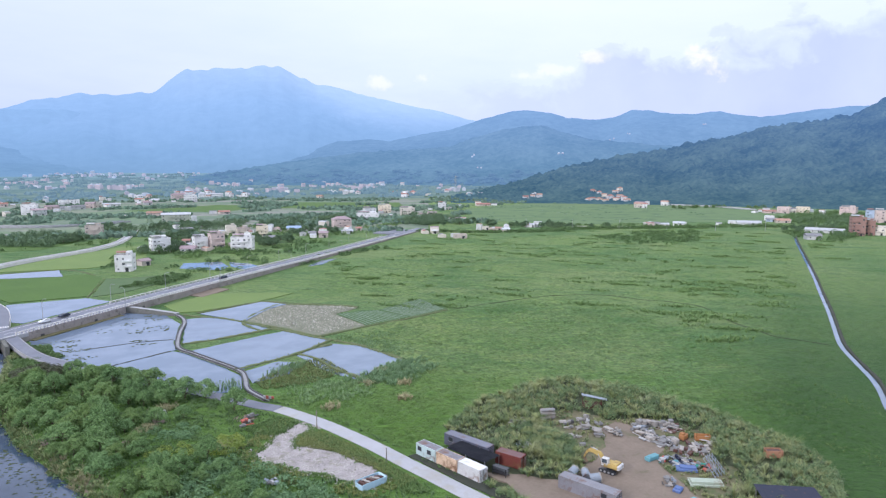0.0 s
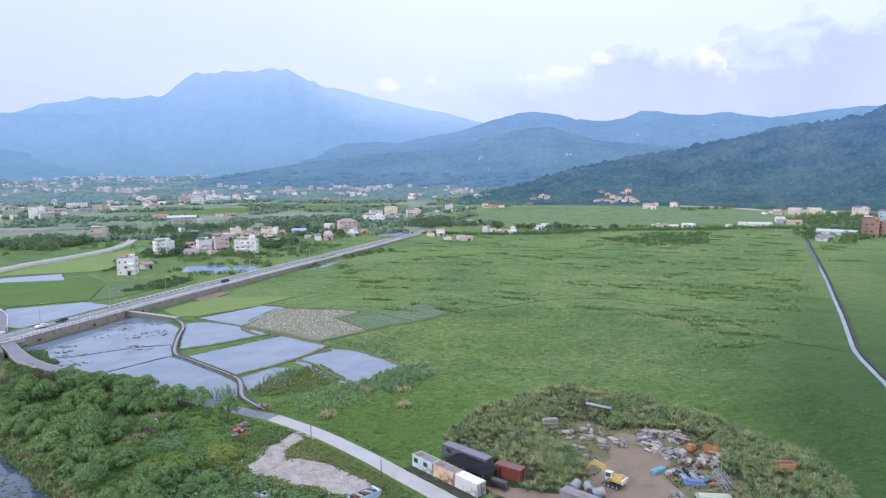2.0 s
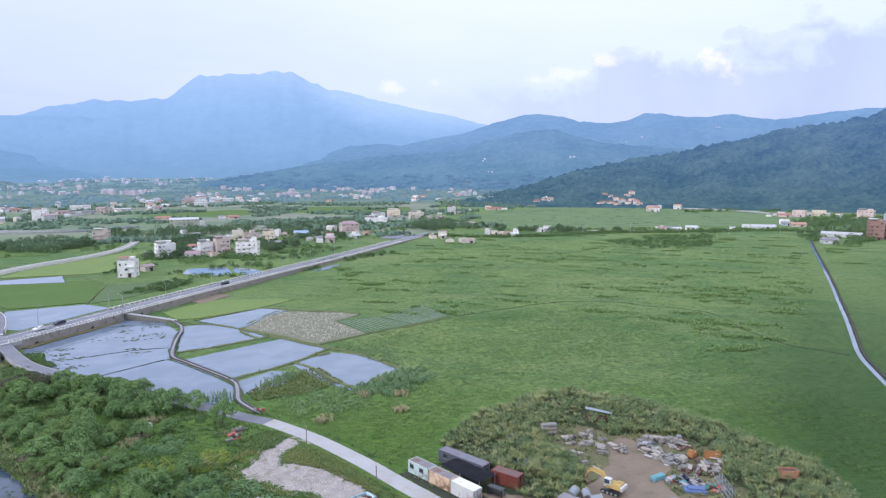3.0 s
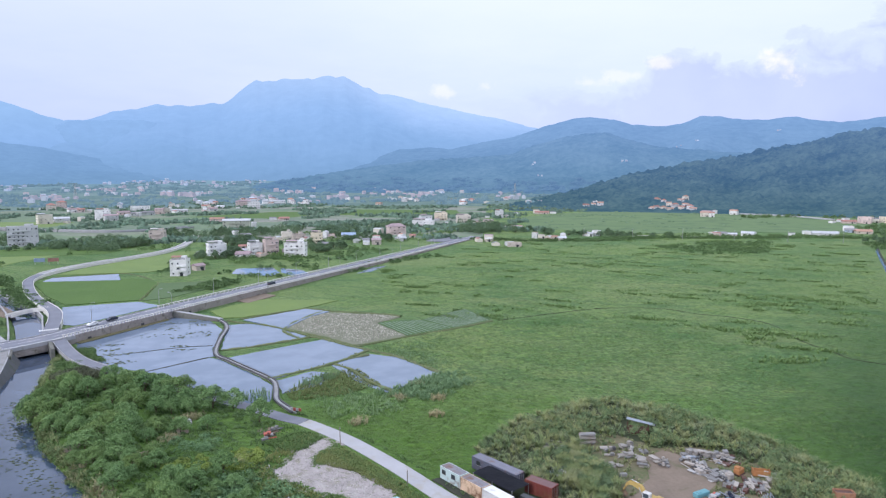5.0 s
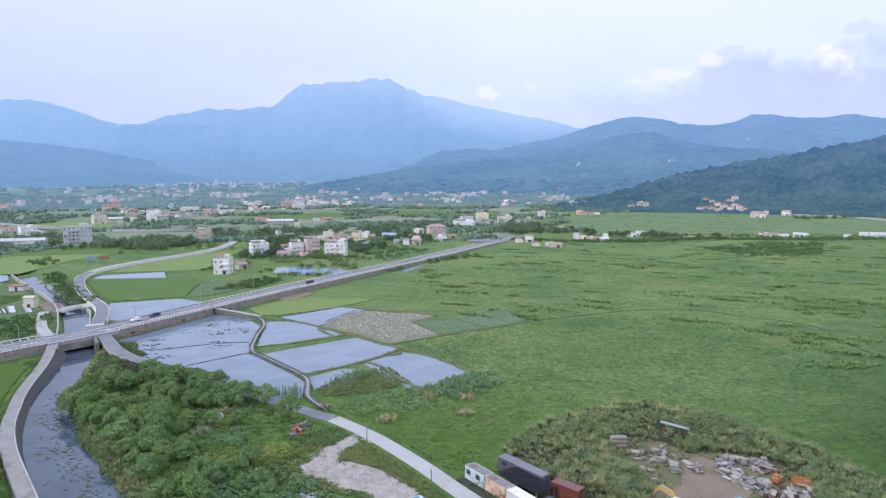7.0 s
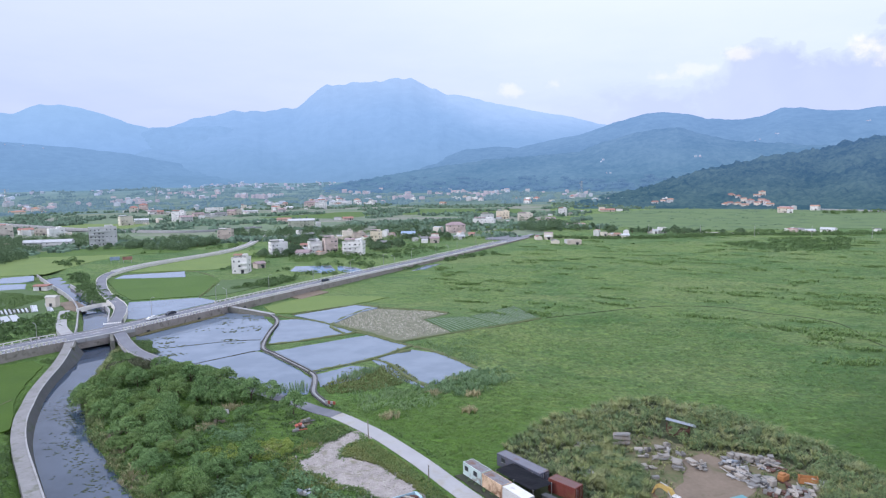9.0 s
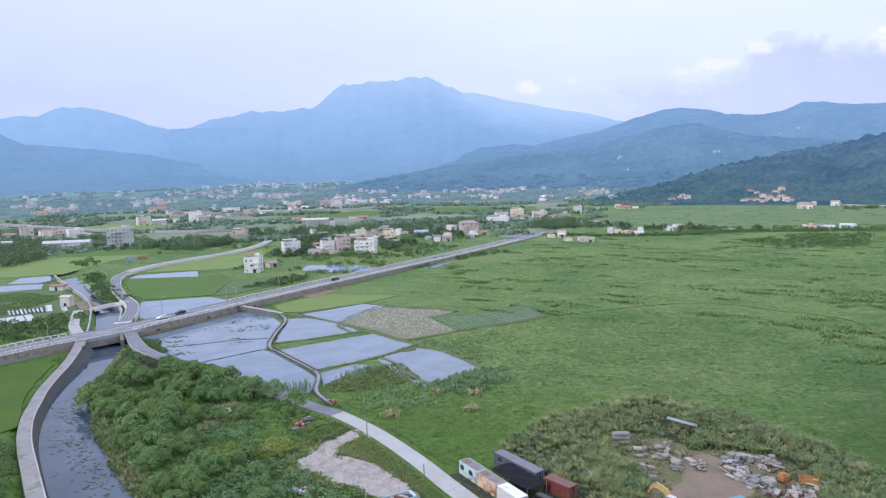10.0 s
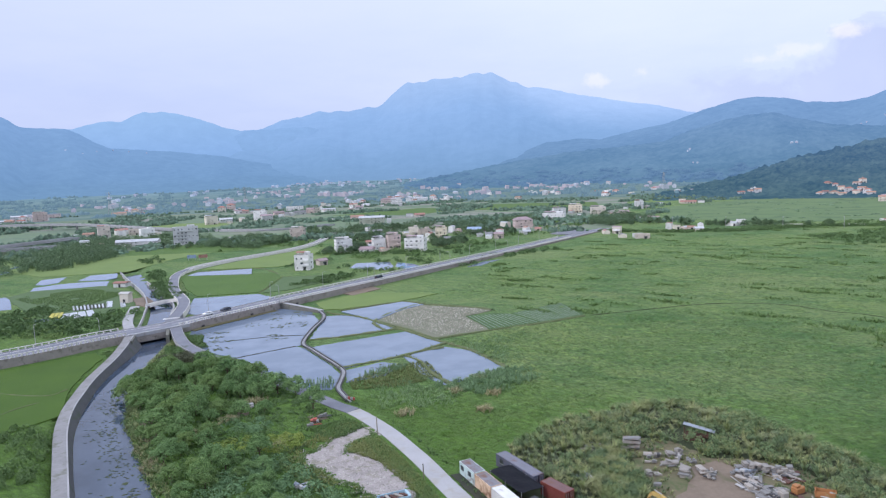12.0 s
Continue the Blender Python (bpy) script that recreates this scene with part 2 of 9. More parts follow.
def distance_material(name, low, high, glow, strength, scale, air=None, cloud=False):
    """Far country whose evening haze is painted in as faint emission; air lists its tone by height in metres."""
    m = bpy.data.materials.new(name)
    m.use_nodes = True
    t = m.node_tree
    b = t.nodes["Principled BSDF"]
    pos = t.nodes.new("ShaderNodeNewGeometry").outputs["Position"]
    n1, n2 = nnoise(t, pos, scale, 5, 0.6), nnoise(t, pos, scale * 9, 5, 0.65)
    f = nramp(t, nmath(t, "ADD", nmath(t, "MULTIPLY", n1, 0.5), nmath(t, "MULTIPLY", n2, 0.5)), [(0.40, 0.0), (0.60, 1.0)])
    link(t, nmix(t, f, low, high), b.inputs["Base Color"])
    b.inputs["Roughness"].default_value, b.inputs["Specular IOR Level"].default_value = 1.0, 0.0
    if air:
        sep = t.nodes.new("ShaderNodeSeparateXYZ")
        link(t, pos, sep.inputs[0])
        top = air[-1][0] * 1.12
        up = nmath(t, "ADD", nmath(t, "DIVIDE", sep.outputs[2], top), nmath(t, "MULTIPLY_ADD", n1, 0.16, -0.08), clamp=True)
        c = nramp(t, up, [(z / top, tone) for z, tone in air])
        # thin cloud over the east shoulder, painted pale into the emission
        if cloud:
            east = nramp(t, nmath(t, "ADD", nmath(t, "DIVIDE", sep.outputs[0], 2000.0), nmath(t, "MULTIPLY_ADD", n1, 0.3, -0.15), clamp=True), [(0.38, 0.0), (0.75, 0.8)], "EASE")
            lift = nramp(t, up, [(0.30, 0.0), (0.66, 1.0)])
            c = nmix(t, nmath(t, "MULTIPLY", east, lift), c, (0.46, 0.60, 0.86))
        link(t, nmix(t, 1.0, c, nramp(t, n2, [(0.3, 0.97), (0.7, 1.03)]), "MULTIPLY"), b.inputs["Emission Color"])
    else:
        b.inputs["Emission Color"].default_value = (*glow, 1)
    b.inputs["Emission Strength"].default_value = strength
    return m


MARSH = marsh_material()
PADDY = material("rice_green", (0.080, 0.150, 0.024), (0.056, 0.116, 0.018), scale=0.06, fine=1.8, bump=0.7, depth=0.25, world=True, sheen=0.02)
PADDY_DEEP = material("rice_deep_green", (0.064, 0.124, 0.014), (0.046, 0.098, 0.011), scale=0.08, fine=1.6, bump=0.8, depth=0.3, world=True)
PADDY_YELLOW = material("rice_yellow_green", (0.150, 0.215, 0.048), (0.110, 0.175, 0.040), scale=0.06, fine=1.8, bump=0.5, depth=0.2, world=True, sheen=0.05)
CROP = material("crop_rows", (0.07, 0.13, 0.045), (0.10, 0.15, 0.07), scale=0.2, fine=1.5, bump=0.5, depth=0.2, world=True)
BED = material("leafy_bed_rows", (0.055, 0.115, 0.040), (0.085, 0.150, 0.055), scale=0.3, fine=2.0, bump=0.7, depth=0.2, world=True)
MULCH = material("muddy_field", (0.15, 0.165, 0.11), (0.21, 0.21, 0.16), scale=0.25, fine=2.5, bump=0.5, depth=0.1, world=True)
SOIL = material("bare_soil", (0.235, 0.188, 0.148), (0.165, 0.132, 0.102), scale=0.15, fine=1.3, bump=0.6, depth=0.12, world=True, dirt=(0.10, 0.11, 0.05), dirt_scale=0.15, dirt_amount=0.1)
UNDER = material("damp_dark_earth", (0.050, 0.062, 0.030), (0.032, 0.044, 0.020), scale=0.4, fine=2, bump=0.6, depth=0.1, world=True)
WALKWAY = material("worn_walkway_concrete", (0.29, 0.29, 0.30), (0.21, 0.21, 0.215), scale=0.3, fine=1.6, bump=0.3, depth=0.03, world=True, dirt=(0.14, 0.15, 0.11), dirt_scale=0.4, dirt_amount=0.3)
GRAVEL = material("pale_gravel", (0.40, 0.365, 0.36), (0.27, 0.25, 0.245), scale=0.5, fine=3.0, mixing=0.4, bump=0.9, depth=0.1, world=True, dirt=(0.17, 0.17, 0.095), dirt_scale=0.35, dirt_amount=0.35)
BANK = material("bank_earth", (0.11, 0.115, 0.05), (0.17, 0.145, 0.085), scale=0.3, fine=1.6, bump=0.8, depth=0.2, world=True)
BUND = material("grassy_bund", (0.085, 0.125, 0.05), (0.14, 0.15, 0.075), scale=0.35, fine=2.0, bump=0.9, depth=0.2, world=True)
FAR_FIELD = material("far_meadow", (0.130, 0.198, 0.082), (0.088, 0.155, 0.062), scale=0.014, fine=0.09, mixing=0.9, bump=0.3, depth=0.5, world=True, dirt=(0.062, 0.118, 0.055), dirt_scale=0.035, dirt_amount=0.4)
ASPHALT = material("worn_asphalt", (0.215, 0.225, 0.265), (0.155, 0.165, 0.20), scale=0.12, fine=1.2, bump=0.1, depth=0.01, world=True, dirt=(0.26, 0.25, 0.24), dirt_scale=0.2, dirt_amount=0.1)
CONCRETE = material("pale_concrete", (0.41, 0.415, 0.435), (0.30, 0.305, 0.325), scale=0.2, fine=1.5, bump=0.2, depth=0.02, world=True, dirt=(0.25, 0.25, 0.22), dirt_scale=0.35, dirt_amount=0.3)
LANE = material("concrete_lane", (0.41, 0.415, 0.44), (0.34, 0.345, 0.365), scale=0.15, fine=1.4, bump=0.2, depth=0.02, world=True, dirt=(0.34, 0.33, 0.30), dirt_scale=0.25, dirt_amount=0.4)
ROAD_WALL = material("weathered_road_wall", (0.33, 0.30, 0.285), (0.24, 0.22, 0.21), scale=0.25, fine=1.5, bump=0.3, depth=0.03, world=True, dirt=(0.12, 0.11, 0.09), dirt_scale=0.4, dirt_amount=0.35)
CANAL_WALL = material("wet_canal_wall", (0.105, 0.11, 0.12), (0.07, 0.075, 0.082), scale=0.3, fine=1.5, bump=0.4, depth=0.05, world=True, dirt=(0.06, 0.085, 0.045), dirt_scale=0.25, dirt_amount=0.3)
MUD = material("dark_mud", (0.055, 0.06, 0.045), (0.035, 0.04, 0.03), scale=0.4, fine=2, bump=0.6, depth=0.1, world=True)
WALL_STAIN = material("stained_concrete_wall", (0.20, 0.195, 0.18), (0.12, 0.125, 0.11), scale=0.25, fine=1.2, bump=0.4, depth=0.05, world=True, dirt=(0.07, 0.085, 0.05), dirt_scale=0.3, dirt_amount=0.45)
PAINT = material("white_marking", (0.72, 0.72, 0.72), (0.55, 0.55, 0.55), scale=0.6, fine=3, bump=0, world=True)
RAILING = material("white_painted_concrete", (0.70, 0.69, 0.67), (0.55, 0.54, 0.52), scale=0.4, fine=3, bump=0.1, world=True)
WATER = water_material("still_pond_water", (0.130, 0.178, 0.255), (0.165, 0.216, 0.300))
CANAL_WATER = water_material("canal_water", (0.042, 0.064, 0.104), (0.064, 0.090, 0.140))
TIMBER = material("weathered_timber", (0.26, 0.23, 0.20), (0.15, 0.13, 0.11), scale=1.0, fine=9, bump=0.3, depth=0.02, per_object=0.3)
STEEL = material("galvanised_steel", (0.46, 0.47, 0.48), (0.36, 0.37, 0.38), rough=0.45, metal=0.6, scale=1, fine=8, bump=0.05)
DARK = material("dark_opening", (0.035, 0.04, 0.05), (0.02, 0.022, 0.028), rough=0.35, scale=1, fine=4, bump=0, spec=0.5)
GLASS = material("window_glass", (0.06, 0.075, 0.09), (0.035, 0.045, 0.055), rough=0.12, scale=0.5, fine=2, bump=0, spec=0.7, per_object=0.4)
BARK = material("bark", (0.13, 0.10, 0.075), (0.08, 0.06, 0.045), scale=1.5, fine=9, bump=0.7, depth=0.05)
LEAF = leaf_material("orchard_leaves", (0.044, 0.106, 0.032), (0.205, 0.330, 0.128))
LEAF_DARK = leaf_material("dark_leaves", (0.055, 0.104, 0.060), (0.128, 0.202, 0.110))
LEAF_LIGHT = leaf_material("light_leaves", (0.075, 0.142, 0.046), (0.175, 0.270, 0.090))
LEAF_HEDGE = leaf_material("hedge_leaves", (0.045, 0.098, 0.034), (0.115, 0.190, 0.070))
LEAF_SCRUB = leaf_material("scrub_leaves", (0.075, 0.135, 0.065), (0.165, 0.235, 0.110), (0.24, 0.25, 0.13), 0.97)
LEAF_TEAL = leaf_material("bluish_leaves", (0.065, 0.140, 0.066), (0.155, 0.265, 0.130))
LEAF_YELLOW = leaf_material("yellow_green_leaves", (0.095, 0.165, 0.030), (0.240, 0.310, 0.068))
SCRUB = leaf_material("scrub_blades", (0.070, 0.120, 0.048), (0.195, 0.245, 0.110), (0.33, 0.31, 0.18), 0.98)
TUSSOCK = clump_material("tussock_blades", [(0.072, 0.120, 0.056), (0.118, 0.172, 0.078), (0.186, 0.228, 0.086), (0.258, 0.274, 0.124), (0.146, 0.204, 0.114)])
REED = leaf_material("reed_blades", (0.130, 0.220, 0.105), (0.220, 0.330, 0.175))
WEEDY = material("weedy_earth", (0.175, 0.150, 0.095), (0.115, 0.110, 0.06), scale=0.25, fine=1.6, bump=0.8, depth=0.15, world=True, dirt=(0.075, 0.11, 0.04), dirt_scale=0.3, dirt_amount=0.4)
SEDGE = leaf_material("sedge_blades", (0.085, 0.155, 0.042), (0.125, 0.200, 0.062))
STREAK = leaf_material("reed_streak_blades", (0.072, 0.155, 0.046), (0.178, 0.272, 0.090))
LEAF_BROWN = leaf_material("brownish_hedge_leaves", (0.045, 0.060, 0.034), (0.105, 0.115, 0.070))
SPIT = leaf_material("yellowing_grass_blades", (0.110, 0.150, 0.045), (0.210, 0.235, 0.085))
STRAW = leaf_material("dry_straw", (0.22, 0.20, 0.115), (0.36, 0.33, 0.20))
WEED = material("floating_weed", (0.075, 0.098, 0.048), (0.04, 0.052, 0.03), scale=0.5, fine=3, bump=0.6, depth=0.1, world=True)


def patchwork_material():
    """Valley floor seen from afar: small plots of paddy, fallow and grass, with haze painted into their colours."""
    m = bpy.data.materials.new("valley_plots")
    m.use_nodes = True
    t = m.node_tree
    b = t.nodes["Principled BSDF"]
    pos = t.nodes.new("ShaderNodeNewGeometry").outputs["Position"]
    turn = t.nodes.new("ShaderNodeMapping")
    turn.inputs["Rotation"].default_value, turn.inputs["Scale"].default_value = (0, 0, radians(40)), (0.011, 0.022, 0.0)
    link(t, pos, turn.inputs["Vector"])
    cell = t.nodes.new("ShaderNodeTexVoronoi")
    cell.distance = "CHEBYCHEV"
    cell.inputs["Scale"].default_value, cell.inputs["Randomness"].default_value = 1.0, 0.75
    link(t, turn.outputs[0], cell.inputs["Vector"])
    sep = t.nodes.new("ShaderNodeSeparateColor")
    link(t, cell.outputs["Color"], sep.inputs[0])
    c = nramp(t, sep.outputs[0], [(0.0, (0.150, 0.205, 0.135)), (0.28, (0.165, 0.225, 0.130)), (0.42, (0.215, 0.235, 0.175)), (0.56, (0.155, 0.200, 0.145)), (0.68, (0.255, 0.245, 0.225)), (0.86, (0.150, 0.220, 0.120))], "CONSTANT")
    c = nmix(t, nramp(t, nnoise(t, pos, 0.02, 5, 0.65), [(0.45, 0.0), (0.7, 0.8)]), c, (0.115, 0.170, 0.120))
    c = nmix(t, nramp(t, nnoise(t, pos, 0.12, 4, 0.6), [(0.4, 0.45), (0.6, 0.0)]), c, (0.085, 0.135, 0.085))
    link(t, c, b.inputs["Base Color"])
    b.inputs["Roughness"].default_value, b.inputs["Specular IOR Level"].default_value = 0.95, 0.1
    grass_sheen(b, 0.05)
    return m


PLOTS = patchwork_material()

# ---- building tools ----
def mesh_of(name, verts, faces, mats=(), smooth=False):
    me = bpy.data.meshes.new(name)
    me.from_pydata(verts, [], faces)
    for m in mats:
        me.materials.append(m)
    if smooth:
        me.polygons.foreach_set("use_smooth", [True] * len(me.polygons))
    me.update()
    return me


def part(name, bm, mat, parent=None, label="", smooth=False):
    """Links a bmesh (or a mesh) as one object under a thing or under a part."""
    if isinstance(bm, bmesh.types.BMesh):
        me = bpy.data.meshes.new(name)
        bmesh.ops.recalc_face_normals(bm, faces=bm.faces[:])
        bm.to_mesh(me)
        bm.free()
        me.materials.append(mat)
        if smooth:
            me.polygons.foreach_set("use_smooth", [True] * len(me.polygons))
    else:
        me = bm
    ob = new(name, me)
    if parent is not None:
        ob.parent = parent
    return tagged(ob, label)


def thing(name, label, category, m=None, group="", kind=""):
    ob = new(name)
    ob.empty_display_size = 0.5
    if m is not None:
        ob.matrix_basis = m
    return tagged(ob, label, category, group, kind)


def box(bm, c, s, rz=0.0, rx=0.0, ry=0.0, bevel=0.0):
    """A box of size s about the centre c, turned in degrees."""
    m = pose(*c, rx, ry, rz) @ Matrix.Diagonal((*s, 1))
    got = bmesh.ops.create_cube(bm, size=1, matrix=m)
    if bevel:
        edges = list({e for v in got["verts"] for e in v.link_edges})
        bmesh.ops.bevel(bm, geom=edges, offset=bevel, segments=1, affect="EDGES")
    return bm


def rod(bm, a, b, r1, r2=None, sides=8):
    a, b = Vector(a), Vector(b)
    d = b - a
    m = Matrix.Translation((a + b) / 2) @ d.to_track_quat("Z", "Y").to_matrix().to_4x4()
    bmesh.ops.create_cone(bm, cap_ends=True, segments=sides, radius1=r1, radius2=r1 if r2 is None else r2, depth=d.length, matrix=m)
    return bm


def smooth_line(pts, step=4.0):
    """A rounded line through the points, resampled about every step metres."""
    p = [Vector(q if len(q) == 3 else (*q, 0.0)) for q in pts]
    p = [2 * p[0] - p[1]] + p + [2 * p[-1] - p[-2]]
    out = []
    for i in range(1, len(p) - 2):
        n = max(1, int((p[i + 1] - p[i]).length / step))
        for k in range(n):
            t = k / n
            a, b, c, d = p[i - 1], p[i], p[i + 1], p[i + 2]
            out.append(0.5 * (2 * b + (c - a) * t + (2 * a - 5 * b + 4 * c - d) * t * t + (3 * b - a - 3 * c + d) * t ** 3))
    return out + [p[-2]]


def sides_of(line):
    """The unit vector to the left of a line, at each of its points."""
    out = []
    for i, q in enumerate(line):
        d = line[min(i + 1, len(line) - 1)] - line[max(i - 1, 0)]
        d.z = 0
        d.normalize()
        out.append(Vector((-d.y, d.x, 0)))
    return out


def bar_along(line, a, b, low, high, jitter=0.0, rnd=None):
    """A solid bar along a line: between offsets a and b to its left, from low to high above it."""
    bm, rings = bmesh.new(), []
    for q, s in zip(line, sides_of(line)):
        ja = rnd.uniform(-jitter, jitter) if jitter else 0
        jb = rnd.uniform(-jitter, jitter) if jitter else 0
        jz = rnd.uniform(-jitter, jitter) * 0.3 if jitter else 0
        l, r = q + s * (a + ja), q + s * (b + jb)
        rings.append([bm.verts.new(l + Vector((0, 0, low))), bm.verts.new(l + Vector((0, 0, high + jz))),
                      bm.verts.new(r + Vector((0, 0, high + jz))), bm.verts.new(r + Vector((0, 0, low)))])
    for u, v in zip(rings, rings[1:]):
        for k in range(4):
            bm.faces.new((u[k], u[(k + 1) % 4], v[(k + 1) % 4], v[k]))
    bm.faces.new(rings[0])
    bm.faces.new(rings[-1][::-1])
    return bm


def bank_along(line, half, top, high, rnd, jitter=0.25):
    """A rounded earth dyke along a line."""
    bm, rings = bmesh.new(), []
    for q, s in zip(line, sides_of(line)):
        k = 1 + rnd.uniform(-jitter, jitter)
        rings.append([bm.verts.new(q + s * (o * k) + Vector((0, 0, z * k))) for o, z in
                      ((half, -0.3), (half * 0.75, high * 0.55), (top, high), (-top, high), (-half * 0.75, high * 0.55), (-half, -0.3))])
    for u, v in zip(rings, rings[1:]):
        for k in range(5):
            bm.faces.new((u[k], u[k + 1], v[k + 1], v[k]))
    return bm


def slab(pts, z, thick=0.4, rough_edge=0.0, rnd=None, step=3.0):
    """A level plate of any outline, its top at z."""
    out = [Vector((*p, 0)) for p in pts]
    if rough_edge:
        fine = []
        for a, b in zip(out, out[1:] + out[:1]):
            n = max(1, int((b - a).length / step))
            fine += [a.lerp(b, k / n) + Vector((rnd.uniform(-1, 1), rnd.uniform(-1, 1), 0)) * (rough_edge if k else rough_edge * 0.4) for k in range(n)]
        out = fine
    bm = bmesh.new()
    top = [bm.verts.new((p.x, p.y, z)) for p in out]
    low = [bm.verts.new((p.x, p.y, z - thick)) for p in out]
    face = bm.faces.new(top)
    for i in range(len(out)):
        j = (i + 1) % len(out)
        bm.faces.new((top[i], low[i], low[j], top[j]))
    bmesh.ops.triangulate(bm, faces=[face])
    return bm


def in_poly(x, y, poly):
    x, y = np.asarray(x, float), np.asarray(y, float)
    inside = np.zeros(x.shape, bool)
    for (x1, y1), (x2, y2) in zip(poly, poly[1:] + poly[:1]):
        if y1 == y2:
            continue
        inside ^= ((y1 > y) != (y2 > y)) & (x < (x2 - x1) * (y - y1) / (y2 - y1) + x1)
    return inside


def line_gap(x, y, line):
    """The distance from points to a line, and on which side they lie (left positive)."""
    x, y = np.asarray(x, float), np.asarray(y, float)
    best, side = np.full(x.shape, 1e9), np.zeros(x.shape)
    for a, b in zip(line, line[1:]):
        dx, dy = b[0] - a[0], b[1] - a[1]
        t = np.clip(((x - a[0]) * dx + (y - a[1]) * dy) / (dx * dx + dy * dy), 0, 1)
        gap = np.hypot(x - a[0] - t * dx, y - a[1] - t * dy)
        s = np.sign(dx * (y - a[1]) - dy * (x - a[0]))
        side = np.where(gap < best, s, side)
        best = np.minimum(best, gap)
    return best, side


def leaf_cloud(rng, centres, normals, size, bend=0.35, stir=0.55):
    """Small folded leaf sprays: four corners and two faces each."""
    n = len(centres)
    nrm = normals + rng.normal(0, stir, (n, 3))
    nrm /= np.linalg.norm(nrm, axis=1, keepdims=True) + 1e-9
    u = np.cross(nrm, rng.normal(0, 1, (n, 3)))
    u /= np.linalg.norm(u, axis=1, keepdims=True) + 1e-9
    v = np.cross(nrm, u)
    s = size * rng.uniform(0.6, 1.35, (n, 1))
    a = centres - u * s
    b = centres + v * s * 0.6 + nrm * s * bend
    c = centres + u * s
    d = centres - v * s * 0.6 + nrm * s * bend * 0.6
    verts = np.stack([a, b, c, d], 1).reshape(-1, 3)
    i = np.arange(n)[:, None] * 4
    faces = np.concatenate([i + [0, 1, 2], i + [0, 2, 3]], 1).reshape(-1, 3)
    return verts, faces


def blades(rng, xy, z, height, lean, width, count):
    """Tufts of arching blades: each blade is three faces."""
    n = len(xy) * count
    root = np.repeat(np.c_[xy, z], count, 0)
    h = np.repeat(height, count) * rng.uniform(0.65, 1.2, n)
    ang = rng.uniform(0, 2 * np.pi, n)
    out = np.stack([np.cos(ang), np.sin(ang), np.zeros(n)], 1)
    across = np.stack([-np.sin(ang), np.cos(ang), np.zeros(n)], 1)
    root[:, :2] += out[:, :2] * (h * 0.12)[:, None] * rng.uniform(0, 1, (n, 1))
    w = (np.repeat(width, count) * rng.uniform(0.6, 1.3, n))[:, None]
    le = (h * lean * rng.uniform(0.3, 1.3, n))[:, None]
    up = np.array([0, 0, 1.0])
    mid = root + out * le * 0.35 + up * (h * 0.62)[:, None]
    tip = root + out * le + up * (h * 0.98)[:, None]
    verts = np.stack([root - across * w * 0.5, root + across * w * 0.5, mid + across * w * 0.5, mid - across * w * 0.5, tip], 1).reshape(-1, 3)
    i = np.arange(n)[:, None] * 5
    faces = np.concatenate([i + [0, 1, 2], i + [0, 2, 3], i + [3, 2, 4]], 1).reshape(-1, 3)
    return verts, faces


def scatter(rng, poly, count):
    """Random points inside an outline."""
    p = np.array(poly, float)
    lo, hi = p.min(0), p.max(0)
    out = np.zeros((0, 2))
    while len(out) < count:
        q = rng.uniform(lo, hi, (count * 2, 2))
        out = np.concatenate([out, q[in_poly(q[:, 0], q[:, 1], [tuple(v) for v in p])]])
    return out[:count]

# ---- the land ----
rnd = random.Random(7)
CANAL = [(-10, 92), (-18, 112), (-27, 132), (-34, 147), (-40, 161), (-46, 178), (-51, 197), (-54, 213), (-54, 228), (-59, 250),
         (-66, 275), (-75, 305), (-83, 328), (-100, 365), (-125, 410), (-147, 452), (-170, 500)]
CANAL_IN = [(-17, 98), (-28.9, 122.4), (-35.3, 135.4), (-39.8, 144.6), (-44.8, 154.9), (-48.9, 164.6), (-52.6, 175.4), (-55.5, 187.3), (-57.9, 198), (-60.1, 213), (-61.4, 226), (-63.2, 238), (-65.5, 249)]
CANAL_FOOT = [(-16, 98), (-27.7, 122.4), (-34.4, 135.6), (-38.9, 145), (-43.8, 155.5), (-47.7, 165.4), (-51.1, 176), (-54.2, 187.8), (-56.8, 198.5), (-58.9, 213), (-59.9, 226), (-60.6, 238), (-62.4, 249)]
CANAL_RIGHT = [(-2, 99), (-16.2, 125.3), (-21.8, 135.9), (-28.4, 148.3), (-34.6, 159.2), (-39.1, 169.2), (-43, 180.4), (-46.7, 191), (-50.6, 207.4), (-52.6, 227), (-53.6, 240), (-54.6, 250)]
MOUND = [(54, 100), (56, 118), (58, 133), (74, 146), (89, 151), (105, 153), (116, 141), (122, 126), (126, 109), (128, 95), (125, 83), (117, 74), (105, 66), (80, 66), (60, 84)]
ORCHARD = [(-36, 166), (-46, 190), (-47, 214), (-40, 222), (-19, 211), (-4, 191), (10, 174), (15, 162), (12, 150), (10, 138), (20, 122), (28, 104), (10, 96), (-8, 112), (-20, 132)]
TERRACE = ORCHARD[:6] + [(10, 177), (23, 168), (29, 160), (37, 146), (45, 127), (52, 112), (60, 92), (64, 78)] + [(30, 78), (4, 92)] + ORCHARD[13:]


